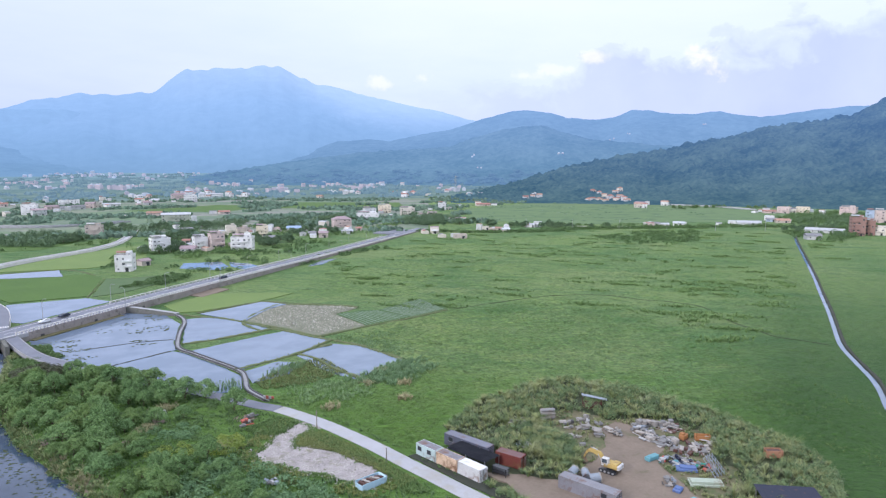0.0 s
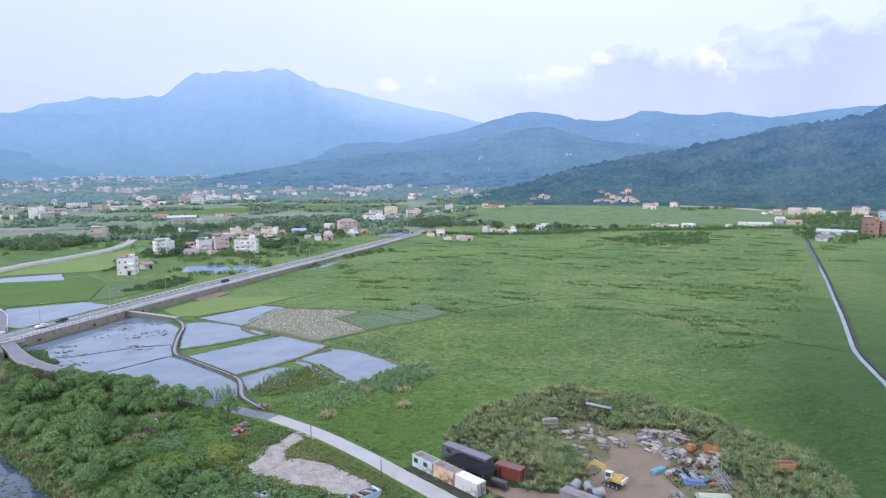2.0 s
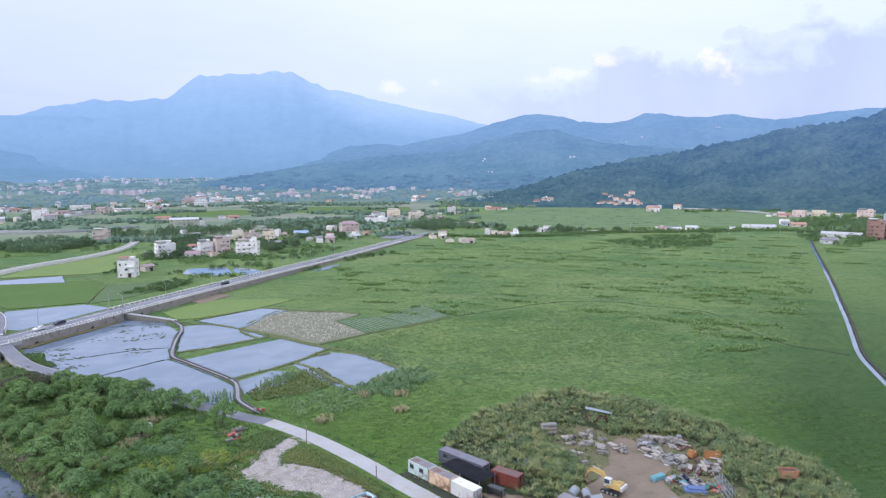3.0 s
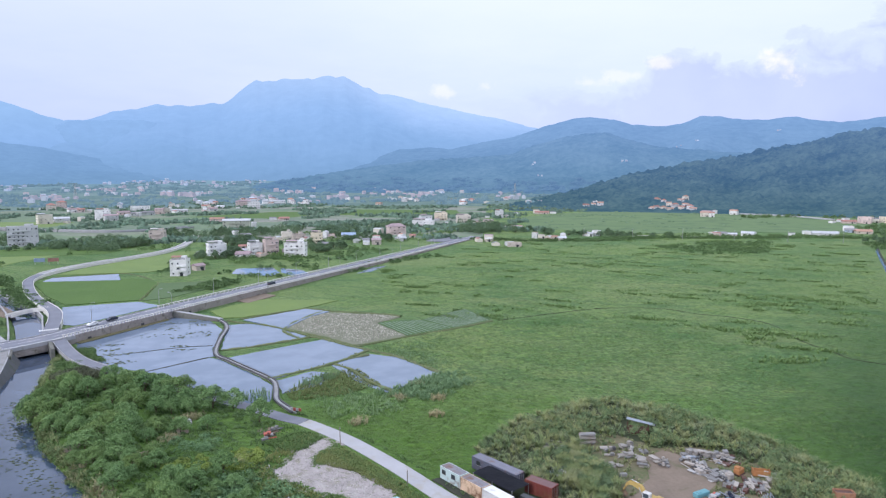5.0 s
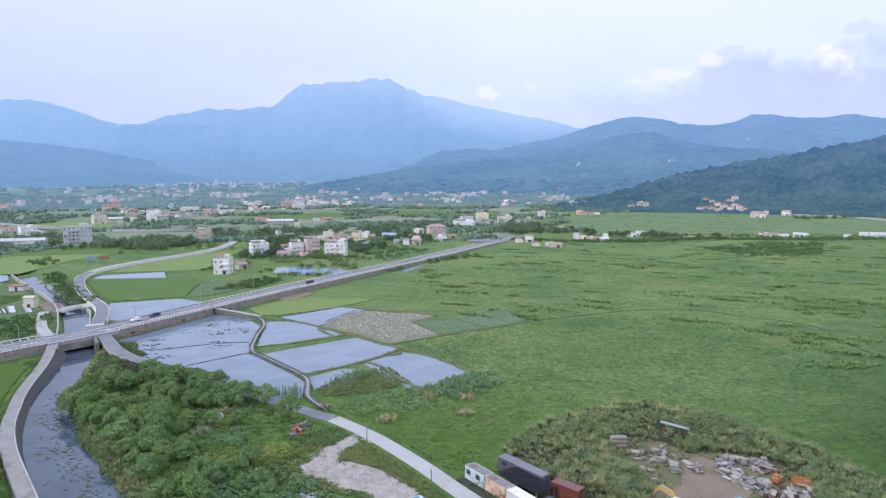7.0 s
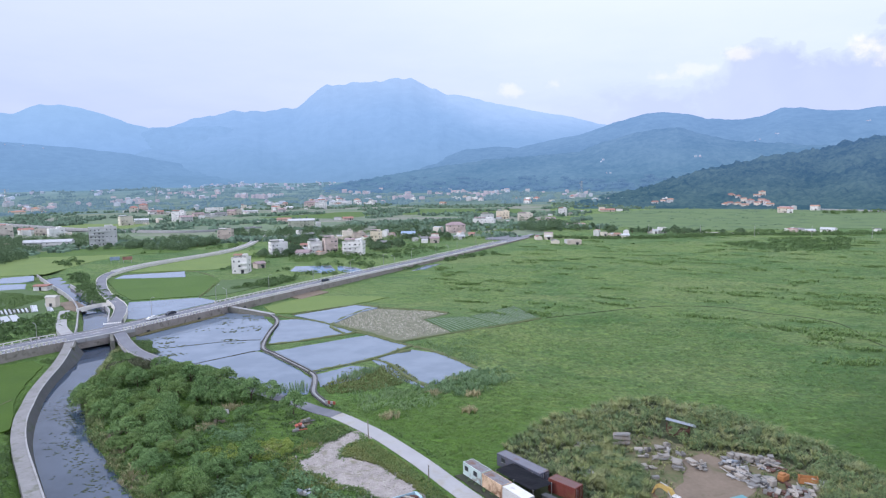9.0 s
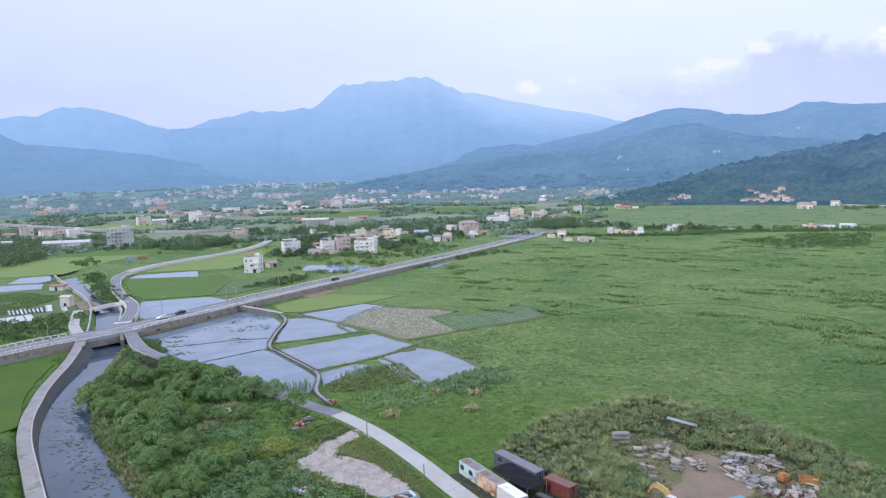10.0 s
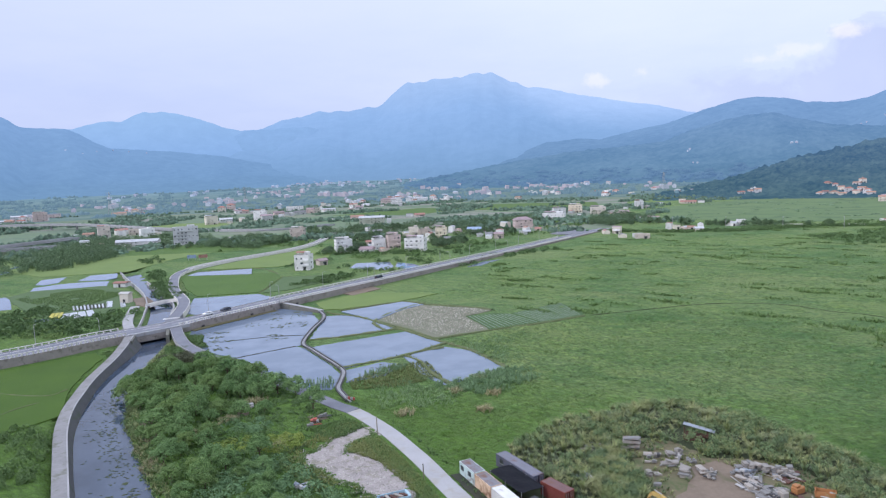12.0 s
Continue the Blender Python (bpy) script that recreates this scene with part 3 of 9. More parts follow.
def ground_height(x, y):
    x, y = np.asarray(x, float), np.asarray(y, float)
    z = np.zeros(x.shape)
    gap, _ = line_gap(x, y, MOUND + MOUND[:1])
    z = np.where(in_poly(x, y, MOUND), 0.6 * np.clip(gap / 6, 0, 1), z)
    gap, _ = line_gap(x, y, TERRACE + TERRACE[:1])
    z = np.where(in_poly(x, y, TERRACE), np.maximum(z, 0.5 * np.clip(gap / 2.6, 0, 1)), z)
    gap, side = line_gap(x, y, CANAL[9:])
    bed = np.clip((gap - 4.2) / 2.5, 0, 1)
    low = in_poly(x, y, CANAL_IN + CANAL_RIGHT[::-1])
    gap, _ = line_gap(x, y, CANAL_RIGHT)
    bed = np.minimum(bed, np.where(low, 0.0, np.clip(gap / 4.0, 0, 1)))
    gap, _ = line_gap(x, y, CANAL_IN)
    bed = np.where(~low & (x < -4), np.where(gap < 3.1, 0.0, bed), bed)
    return z * bed - 2.6 * (1 - bed)


def spread(lo, hi, step, end, grow=1.16):
    """Even steps from lo to hi, then ever longer ones out to end on both sides."""
    mid = list(np.arange(lo, hi, step))
    up, s = [hi], step
    while up[-1] < end:
        s *= grow
        up.append(up[-1] + s)
    down, s = [], step
    q = lo
    while q > -end:
        s *= grow
        q -= s
        down.append(q)
    return np.array(down[::-1] + mid + up)


def build_ground():
    xs, ys = spread(-110, 150, 2.0, 4800), spread(80, 340, 2.0, 4800)
    gx, gy = np.meshgrid(xs, ys)
    gz = ground_height(gx, gy)
    verts = np.stack([gx, gy, gz], -1).reshape(-1, 3)
    nx, ny = len(xs), len(ys)
    i = (np.arange(ny - 1)[:, None] * nx + np.arange(nx - 1)[None]).ravel()
    faces = np.stack([i, i + 1, i + 1 + nx, i + nx], 1)
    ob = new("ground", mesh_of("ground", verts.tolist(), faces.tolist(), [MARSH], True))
    tagged(ob, "wide flat green marsh meadow with darker reed streaks", "ground", kind="structure")


build_ground()


def sheet(name, label, category, pts, z, mat, edge=0.35, step=3.0):
    ob = part(name, slab(pts, z, 0.4, edge, rnd, step), mat)
    return tagged(ob, label, category, kind="structure")


def frayed(name, label, category, poly, mat, lift=0.03, cell=0.4, fray=1.1):
    """A thin patch that lies on the ground and breaks up into islands at its edge."""
    lo, hi = np.min(poly, 0) - fray, np.max(poly, 0) + fray
    nx, ny = int((hi[0] - lo[0]) / cell) + 1, int((hi[1] - lo[1]) / cell) + 1
    gx, gy = np.meshgrid(lo[0] + np.arange(nx) * cell, lo[1] + np.arange(ny) * cell)
    cx, cy = gx[:-1, :-1].ravel() + cell / 2, gy[:-1, :-1].ravel() + cell / 2
    gap, _ = line_gap(cx, cy, list(poly) + [poly[0]])
    gap = np.where(in_poly(cx, cy, poly), gap, -gap)
    ragged = np.array([noise.fractal((x * 0.55, y * 0.55, 4.0), 0.8, 2.0, 4) for x, y in zip(cx, cy)])
    keep = gap / fray + ragged * 1.5 > 0.0
    i = (np.arange(ny - 1)[:, None] * nx + np.arange(nx - 1)[None]).ravel()[keep]
    r = np.random.default_rng(3)
    gx, gy = gx + r.uniform(-0.3, 0.3, gx.shape) * cell, gy + r.uniform(-0.3, 0.3, gy.shape) * cell
    gz = ground_height(gx, gy) + lift
    used, back = np.unique(np.stack([i, i + 1, i + 1 + nx, i + nx], 1), return_inverse=True)
    verts = np.stack([gx, gy, gz], -1).reshape(-1, 3)[used]
    ob = new(name, mesh_of(name, verts.tolist(), back.reshape(-1, 4).tolist(), [mat], True))
    return tagged(ob, label, category, kind="structure")


# ---- fields ----
sheet("field", "dark green flooded rice paddy beside the curving road", "field", [(-103, 420), (-96, 431), (-42, 416), (-34, 397), (-38, 347), (-70, 344), (-84, 372)], 0.30, PADDY)
sheet("field", "yellow-green ripening rice paddy behind the white house", "field", [(-98, 449), (-88, 478), (-58, 525), (-30, 560), (-18, 555), (-14, 470), (-46, 446)], 0.30, PADDY_YELLOW)
sheet("field", "grey-green vegetable field beside the main road", "field", [(-36, 345), (-34, 398), (2, 398), (-6, 372), (-24, 350)], 0.26, CROP)
sheet("field", "bright green rice paddy beside the canal walkway", "field", [(-150, 170), (-104, 214), (-74, 236), (-68, 228), (-66.5, 211), (-62.5, 193), (-55, 171), (-63, 160), (-110, 140)], 0.32, PADDY_DEEP)
sheet("field", "strip of yellow-green rice below the road wall", "field", [(-4, 309), (18, 331), (56, 318), (36, 302), (10, 291), (2, 292)], 0.30, PADDY_YELLOW)
sheet("field", "bare brown patch of soil beside the road", "field", [(6, 333), (21, 347), (27, 340), (13, 323)], 0.36, SOIL)
sheet("field", "lotus field littered with pale dry leaves", "field", [(26.5, 264.5), (37.7, 283.5), (47, 290.5), (69, 278.5), (75.5, 271.5), (63.4, 263.4), (69.7, 238.5), (51.6, 231.8), (48.3, 231.4), (38.7, 247.5)], 0.22, MULCH)
sheet("field", "vegetable beds under pale net rows", "field", [(64, 263.2), (76, 266.2), (82, 263.4), (90.6, 245.2), (70.2, 238.8)], 0.22, BED)
sheet("field", "vegetable beds with pale stakes in rows", "field", [(83, 263.8), (93.3, 270.7), (107.9, 279.8), (114.3, 261.9), (110, 253.4), (91.6, 245.2)], 0.22, BED)
sheet("field", "rough pasture behind the far ponds", "field", [(-205, 452), (-150, 458), (-140, 520), (-120, 560), (-190, 560), (-260, 500)], 0.2, PADDY_YELLOW)
sheet("field", "long green rice fields under the wooded hill", "field", [(330, 690), (420, 880), (640, 1010), (1000, 1000), (1020, 700), (860, 545), (700, 520), (560, 560), (400, 600)], 0.2, FAR_FIELD, 6.0, 18.0)
sheet("field", "green village rice field far up the valley", "field", [(-60, 1010), (80, 1120), (160, 1060), (70, 940)], 0.2, PADDY)
sheet("field", "green rice fields between the hamlets", "field", [(150, 1000), (210, 1150), (380, 1080), (330, 900)], 0.2, PADDY)
sheet("field", "yellow-green rice field between far farms", "field", [(-330, 900), (-300, 980), (-190, 940), (-200, 860)], 0.2, PADDY_YELLOW)
sheet("field", "green field before the far warehouses", "field", [(-190, 560), (-90, 560), (-70, 610), (-150, 640), (-210, 600)], 0.2, PADDY)

# ---- open water ----
WATER_BEDS = [
    ("broad shallow pond with floating weed beside the road wall", [(-50, 268), (-39, 281), (-14, 305), (-9, 300), (-3, 288), (2, 270), (-1, 241), (0, 231), (-20, 219.5), (-34, 229), (-44, 246)]),
    ("still pond beside the concrete lane", [(-1, 228.6), (-20, 218), (-24, 219), (-15, 210), (4, 190), (9, 181), (15, 180), (16.5, 193), (13, 202), (1, 226)]),
    ("still pond between grassy dykes", [(5, 278), (14, 278), (33, 251), (30, 247), (13, 241.5), (3, 239)]),
    ("broad still pond between grassy dykes", [(4.5, 227), (22, 235), (38, 242), (46, 232), (52, 224), (40, 213), (36, 210.5), (26, 205), (17, 199.5)]),
    ("still pond tapering to a corner in the marsh", [(51, 217), (59, 211), (67, 190), (48, 178), (43, 188), (39.5, 202), (37.5, 208), (43, 213)]),
    ("small reedy pond inside a grassy corner", [(19, 197), (30, 203), (36, 200), (30, 190), (20, 186)]),
    ("pale shallow pond below the rice strip", [(11, 285), (38, 299.5), (46.5, 291.5), (37, 283.5), (26, 265)]),
    ("pale flooded paddy beside the road junction", [(-70, 339), (-38, 343), (-27, 330), (-56, 296), (-62, 300)]),
    ("narrow pale strip of water along a paddy", [(-99, 422), (-97, 436), (-62, 442), (-57, 416)]),
    ("small pond beyond the road", [(5, 424), (8, 446), (31, 444), (34, 420), (28, 408)]),
    ("small pond among bushes beyond the road", [(35, 420), (36, 440), (48, 428), (52, 410), (42, 404)]),
    ("pale flooded paddy corner", [(-189.4, 415.5), (-196.6, 437.2), (-184.7, 445.2), (-178.0, 420.5), (-182.2, 413.3)]),
    ("pale flooded paddy beside a grassy bund", [(-167.8, 423.9), (-170.6, 448.0), (-154.9, 452.9), (-146.2, 430.7), (-150.7, 423.0)]),
    ("long pale flooded paddy", [(-178.6, 389.0), (-183.9, 403.8), (-172.7, 414.6), (-157.4, 418.5), (-145.4, 417.0), (-138.5, 398.3), (-154.0, 389.3), (-172.3, 381.8)]),
    ("square garden pond with a dark frame", [(-189.9, 369.7), (-181.3, 374.0), (-157.9, 334.3), (-167.2, 331.3)]),
    ("pale sliver of water along the road foot", [(80, 402), (94, 425), (106, 430), (90, 407)]),
]
WATER_BEDS += [("far pale flooded paddy", [(-132, 300), (-120, 312), (-112, 308), (-124, 296)])]
def swell(pts, by):
    """The outline moved outwards."""
    n, out = len(pts), []
    turn = sum(a[0] * b[1] - b[0] * a[1] for a, b in zip(pts, pts[1:] + pts[:1]))
    for i in range(n):
        a, b = Vector(pts[i - 1]), Vector(pts[(i + 1) % n])
        d = (b - a).normalized() * (1 if turn > 0 else -1)
        out.append((pts[i][0] + d.y * by, pts[i][1] - d.x * by))
    return out


for k, (text, pts) in enumerate(WATER_BEDS):
    pts = swell(pts, 0.95) if 0 < k < 7 else pts
    ob = part("water", slab(pts, 0.12 if "strip" not in text else 0.4, 0.3, 0.3, rnd, 2.5), WATER)
    tagged(ob, text, "water", kind="structure")
ob = part("water", slab(CANAL_IN + [(-69, 262), (-60, 264)] + [(p[0] + 2.5, p[1]) for p in CANAL_RIGHT[::-1]], -1.3, 0.2), CANAL_WATER)
tagged(ob, "shallow canal water with drifting weed", "water", kind="structure")
ob = part("water", slab([(p[0] - 5, p[1]) for p in CANAL[10:]] + [(p[0] + 6, p[1] + 3) for p in CANAL[10:]][::-1], -1.28, 0.2), CANAL_WATER)
tagged(ob, "narrow upper canal water", "water", kind="structure")
DITCH = smooth_line([(158, 84), (168.5, 97.5), (181, 108), (190.5, 116.8), (201.5, 128.9), (212, 140.3), (221.2, 149), (239.4, 164), (265.8, 185.8), (298.7, 213.8), (342, 250.3), (405.2, 304.8), (438.6, 333.7), (462.0, 354.1), (492.2, 380.0), (531.3, 413.1)], 4)
ob = part("water", bar_along(DITCH, 0.78, -0.72, 0.0, 0.12), WATER)
tagged(ob, "long straight drainage channel through the marsh", "water", kind="structure")
# the dyke's dark colour includes the bank's shadow beside the water
ob = part("dyke", bank_along([q + Vector((0.98, -1.1, 0)) for q in DITCH], 0.8, 0.35, 0.7, rnd), MUD)
tagged(ob, "dark earth dyke along the drainage channel", "dyke", kind="structure")

# ---- dykes between the ponds ----
DYKES = [
    [(2, 238), (13, 240), (30, 246), (36, 247), (46, 231), (52, 223), (60, 211), (68, 190)],
    [(16, 200), (26, 204.5), (36, 209.5), (40, 212.5), (52, 223)],
    [(38, 209), (42, 202), (45, 189), (50, 177)],
    [(38, 210), (41.5, 213.3), (50.5, 217)],
    [(34, 250), (20, 272), (9, 281), (4, 287)],
    [(9, 288), (37, 301), (48, 294)],
    [(30, 246.5), (25.5, 263.5), (37, 284), (47.5, 292), (69.5, 279.5), (76, 272.5)],
    [(26, 264), (38.2, 247), (48, 230.5), (52, 230.6), (70, 237.6), (91, 244), (111, 252.5)],
    [(-38, 344), (-35, 399)],
    [(-104, 432), (-97, 439), (-60, 444), (-42, 418), (-34, 399), (4, 399)],
]
for k, pts in enumerate(DYKES):
    ob = part("dyke", bank_along(smooth_line(pts, 2.0), 0.85 if k < 8 else 0.6, 0.35 if k < 8 else 0.25, 0.45 if k < 8 else 0.3, rnd, 0.35), BUND)
    tagged(ob, "low grassy earth dyke between fields and ponds", "dyke", kind="structure")

for pts in ([(-2, 230.2), (-21, 218.3)], [(-1, 246), (-13, 246.5), (-30, 243)]):
    ob = part("dyke", bar_along(smooth_line(pts, 1.5), 0.28, -0.28, -0.4, 0.2, 0.1, rnd), MUD)
    tagged(ob, "thin dark mud bund across the pond", "dyke", kind="structure")

for pts in ([(-82.9, 194.1), (-73.7, 190.4), (-66.1, 189.4), (-63.8, 194.0)], [(-71.8, 174.9), (-69.8, 179.2), (-66.1, 183.4)]):
    ob = part("dyke", bank_along(smooth_line([(*q, 0.3) for q in pts], 1.5), 0.3, 0.1, 0.16, rnd, 0.35), BUND)
    tagged(ob, "low grassy bund through the rice paddy", "dyke", kind="structure")

# ---- far country ----
slopes = {}
def ridge(name, label, sky, r_foot, r_top, mat, seed, az_step=0.16, rows=44, spur=0.16, lump=0.0, lump_size=40.0):
    """A range of hills whose crest follows the skyline (degrees from +y, degrees up)."""
    az = np.arange(sky[0][0], sky[-1][0] + 0.01, az_step)
    el = np.interp(az, [s[0] for s in sky], [s[1] for s in sky])
    k = np.hanning(5) / np.hanning(5).sum()
    el = np.convolve(np.pad(el, 2, "edge"), k, "valid")
    verts = []
    for j in range(rows):
        s = j / (rows - 6)
        r = r_foot + (r_top - r_foot) * s
        for a, e in zip(az, el):
            crest = 62 + r_top * math.tan(radians(e))
            x, y = r * math.sin(radians(a)), r * math.cos(radians(a))
            if s <= 1:
                n1 = noise.fractal((a * 0.22 + seed, s * 1.1, seed), 0.9, 2.1, 5)
                n2 = noise.ridged_multi_fractal((x / (r_top * 0.11) + seed, y / (r_top * 0.11), seed), 0.9, 2.0, 4, 1.0, 2.0)
                h = crest * (s ** 1.25) + crest * spur * (n1 + (n2 - 1.0) * 0.5) * math.sin(math.pi * s) * 0.9
            else:
                h = crest * (1 - (s - 1) * 3.2)
            if lump:
                h += lump * min(1, s * 5) * (abs(noise.noise((x / lump_size, y / lump_size, seed))) + 0.6 * abs(noise.noise((x / lump_size * 2.3, y / lump_size * 2.3, seed + 4))))
            else:
                h += r_top * 0.0011 * noise.fractal((x / (r_top * 0.012), y / (r_top * 0.012), seed), 1.0, 2.0, 3)
            verts.append((x, y, max(h, -20) - (6 if j == 0 else 0)))
    n = len(az)
    i = (np.arange(rows - 1)[:, None] * n + np.arange(n - 1)[None]).ravel()
    faces = np.stack([i, i + 1, i + 1 + n, i + n], 1)
    ob = new(name, mesh_of(name, verts, faces.tolist(), [mat], True))
    slopes[name] = (np.array(verts).reshape(rows, n, 3), az)
    return tagged(ob, label, "mountain", kind="structure")


# haze over ranges, hill and valley floor, painted as emission by height
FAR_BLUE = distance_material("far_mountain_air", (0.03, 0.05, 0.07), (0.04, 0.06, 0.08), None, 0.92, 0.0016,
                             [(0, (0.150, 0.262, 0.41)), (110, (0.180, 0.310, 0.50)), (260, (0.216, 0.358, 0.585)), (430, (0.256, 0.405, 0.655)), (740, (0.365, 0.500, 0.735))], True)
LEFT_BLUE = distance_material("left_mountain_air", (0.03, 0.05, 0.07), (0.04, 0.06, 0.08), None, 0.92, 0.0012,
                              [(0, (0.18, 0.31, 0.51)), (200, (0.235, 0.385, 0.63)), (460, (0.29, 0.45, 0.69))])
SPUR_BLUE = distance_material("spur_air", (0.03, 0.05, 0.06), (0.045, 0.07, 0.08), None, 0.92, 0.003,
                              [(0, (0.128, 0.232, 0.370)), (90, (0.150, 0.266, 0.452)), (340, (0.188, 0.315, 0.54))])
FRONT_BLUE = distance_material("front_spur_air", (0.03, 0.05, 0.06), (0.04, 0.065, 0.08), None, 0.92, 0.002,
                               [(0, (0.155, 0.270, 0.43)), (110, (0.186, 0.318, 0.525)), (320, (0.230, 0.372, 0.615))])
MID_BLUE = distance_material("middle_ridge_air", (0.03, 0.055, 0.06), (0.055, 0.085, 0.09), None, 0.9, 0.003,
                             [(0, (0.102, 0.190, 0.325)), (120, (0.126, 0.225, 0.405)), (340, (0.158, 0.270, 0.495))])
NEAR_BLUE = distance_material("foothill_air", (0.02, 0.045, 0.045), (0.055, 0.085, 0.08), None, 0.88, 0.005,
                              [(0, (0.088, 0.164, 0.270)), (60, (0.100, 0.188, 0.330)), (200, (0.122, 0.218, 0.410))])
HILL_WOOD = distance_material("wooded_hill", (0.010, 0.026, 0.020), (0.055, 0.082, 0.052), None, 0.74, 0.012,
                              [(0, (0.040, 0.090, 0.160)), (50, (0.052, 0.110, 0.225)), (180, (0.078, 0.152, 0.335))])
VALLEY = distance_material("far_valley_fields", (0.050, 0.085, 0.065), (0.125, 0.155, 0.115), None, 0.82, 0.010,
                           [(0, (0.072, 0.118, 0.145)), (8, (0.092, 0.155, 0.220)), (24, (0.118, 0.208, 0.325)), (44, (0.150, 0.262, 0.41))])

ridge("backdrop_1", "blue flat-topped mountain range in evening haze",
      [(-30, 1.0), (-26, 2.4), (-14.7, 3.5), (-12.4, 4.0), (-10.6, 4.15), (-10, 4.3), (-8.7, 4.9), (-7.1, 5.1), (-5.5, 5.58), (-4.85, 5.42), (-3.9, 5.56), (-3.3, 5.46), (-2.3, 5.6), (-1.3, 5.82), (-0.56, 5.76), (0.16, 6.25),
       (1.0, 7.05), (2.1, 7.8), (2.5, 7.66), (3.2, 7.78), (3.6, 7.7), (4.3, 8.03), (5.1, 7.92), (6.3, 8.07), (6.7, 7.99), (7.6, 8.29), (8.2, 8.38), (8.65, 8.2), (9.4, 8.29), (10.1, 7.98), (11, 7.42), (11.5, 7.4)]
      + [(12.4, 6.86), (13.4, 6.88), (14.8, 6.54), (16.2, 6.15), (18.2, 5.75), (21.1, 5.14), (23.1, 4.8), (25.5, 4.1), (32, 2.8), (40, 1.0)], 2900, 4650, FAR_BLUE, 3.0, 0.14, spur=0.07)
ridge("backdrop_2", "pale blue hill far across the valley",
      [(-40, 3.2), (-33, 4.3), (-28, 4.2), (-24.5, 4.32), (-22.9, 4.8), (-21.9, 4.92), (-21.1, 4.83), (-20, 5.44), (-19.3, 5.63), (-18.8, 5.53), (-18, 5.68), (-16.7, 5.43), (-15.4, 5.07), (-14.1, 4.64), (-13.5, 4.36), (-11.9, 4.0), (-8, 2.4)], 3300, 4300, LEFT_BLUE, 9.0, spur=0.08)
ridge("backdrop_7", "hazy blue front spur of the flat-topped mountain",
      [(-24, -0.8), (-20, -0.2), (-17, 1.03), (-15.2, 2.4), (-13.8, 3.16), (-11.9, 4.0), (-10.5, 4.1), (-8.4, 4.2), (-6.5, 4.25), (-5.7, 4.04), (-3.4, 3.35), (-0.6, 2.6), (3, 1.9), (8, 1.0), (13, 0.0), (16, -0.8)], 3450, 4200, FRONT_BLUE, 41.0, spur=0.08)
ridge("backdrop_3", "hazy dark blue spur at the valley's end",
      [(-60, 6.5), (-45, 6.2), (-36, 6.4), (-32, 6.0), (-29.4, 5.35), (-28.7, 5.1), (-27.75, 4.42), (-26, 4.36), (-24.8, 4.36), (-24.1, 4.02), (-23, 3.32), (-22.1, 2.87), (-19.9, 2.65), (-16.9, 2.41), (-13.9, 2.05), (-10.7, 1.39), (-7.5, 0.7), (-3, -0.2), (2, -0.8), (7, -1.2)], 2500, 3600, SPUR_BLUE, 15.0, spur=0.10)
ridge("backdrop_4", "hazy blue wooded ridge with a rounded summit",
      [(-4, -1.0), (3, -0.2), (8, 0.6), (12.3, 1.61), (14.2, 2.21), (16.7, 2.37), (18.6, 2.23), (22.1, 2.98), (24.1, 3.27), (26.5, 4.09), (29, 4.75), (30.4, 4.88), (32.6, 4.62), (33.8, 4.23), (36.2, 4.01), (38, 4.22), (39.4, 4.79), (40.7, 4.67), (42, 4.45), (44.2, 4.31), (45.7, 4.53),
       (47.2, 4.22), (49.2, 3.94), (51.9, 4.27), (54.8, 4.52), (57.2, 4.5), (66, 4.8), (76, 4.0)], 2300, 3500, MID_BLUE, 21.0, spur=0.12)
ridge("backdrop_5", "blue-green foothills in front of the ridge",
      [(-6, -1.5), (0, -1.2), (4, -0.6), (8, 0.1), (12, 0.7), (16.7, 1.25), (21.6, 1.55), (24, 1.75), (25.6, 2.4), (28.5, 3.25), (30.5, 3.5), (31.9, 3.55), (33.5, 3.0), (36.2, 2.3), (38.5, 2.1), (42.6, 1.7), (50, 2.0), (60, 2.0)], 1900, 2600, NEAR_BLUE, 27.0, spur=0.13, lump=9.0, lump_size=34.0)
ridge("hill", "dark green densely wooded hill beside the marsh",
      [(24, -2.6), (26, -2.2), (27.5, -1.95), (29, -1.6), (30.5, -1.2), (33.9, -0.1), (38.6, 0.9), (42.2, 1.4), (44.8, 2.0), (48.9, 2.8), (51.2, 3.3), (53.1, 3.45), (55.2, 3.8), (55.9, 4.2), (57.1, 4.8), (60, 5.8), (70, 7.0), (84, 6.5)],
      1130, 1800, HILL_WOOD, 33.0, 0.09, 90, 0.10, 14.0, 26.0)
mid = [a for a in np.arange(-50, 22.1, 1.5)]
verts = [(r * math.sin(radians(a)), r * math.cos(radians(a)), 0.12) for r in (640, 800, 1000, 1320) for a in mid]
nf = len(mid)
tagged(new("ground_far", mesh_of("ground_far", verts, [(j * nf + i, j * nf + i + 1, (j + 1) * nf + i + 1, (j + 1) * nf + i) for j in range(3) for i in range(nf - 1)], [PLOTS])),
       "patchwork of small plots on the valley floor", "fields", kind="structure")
far = list(np.arange(-60, 62, 1.0))
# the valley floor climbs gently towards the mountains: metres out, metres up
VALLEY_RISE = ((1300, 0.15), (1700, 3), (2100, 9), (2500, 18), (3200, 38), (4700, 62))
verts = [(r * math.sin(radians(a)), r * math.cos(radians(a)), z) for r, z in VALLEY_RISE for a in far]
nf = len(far)
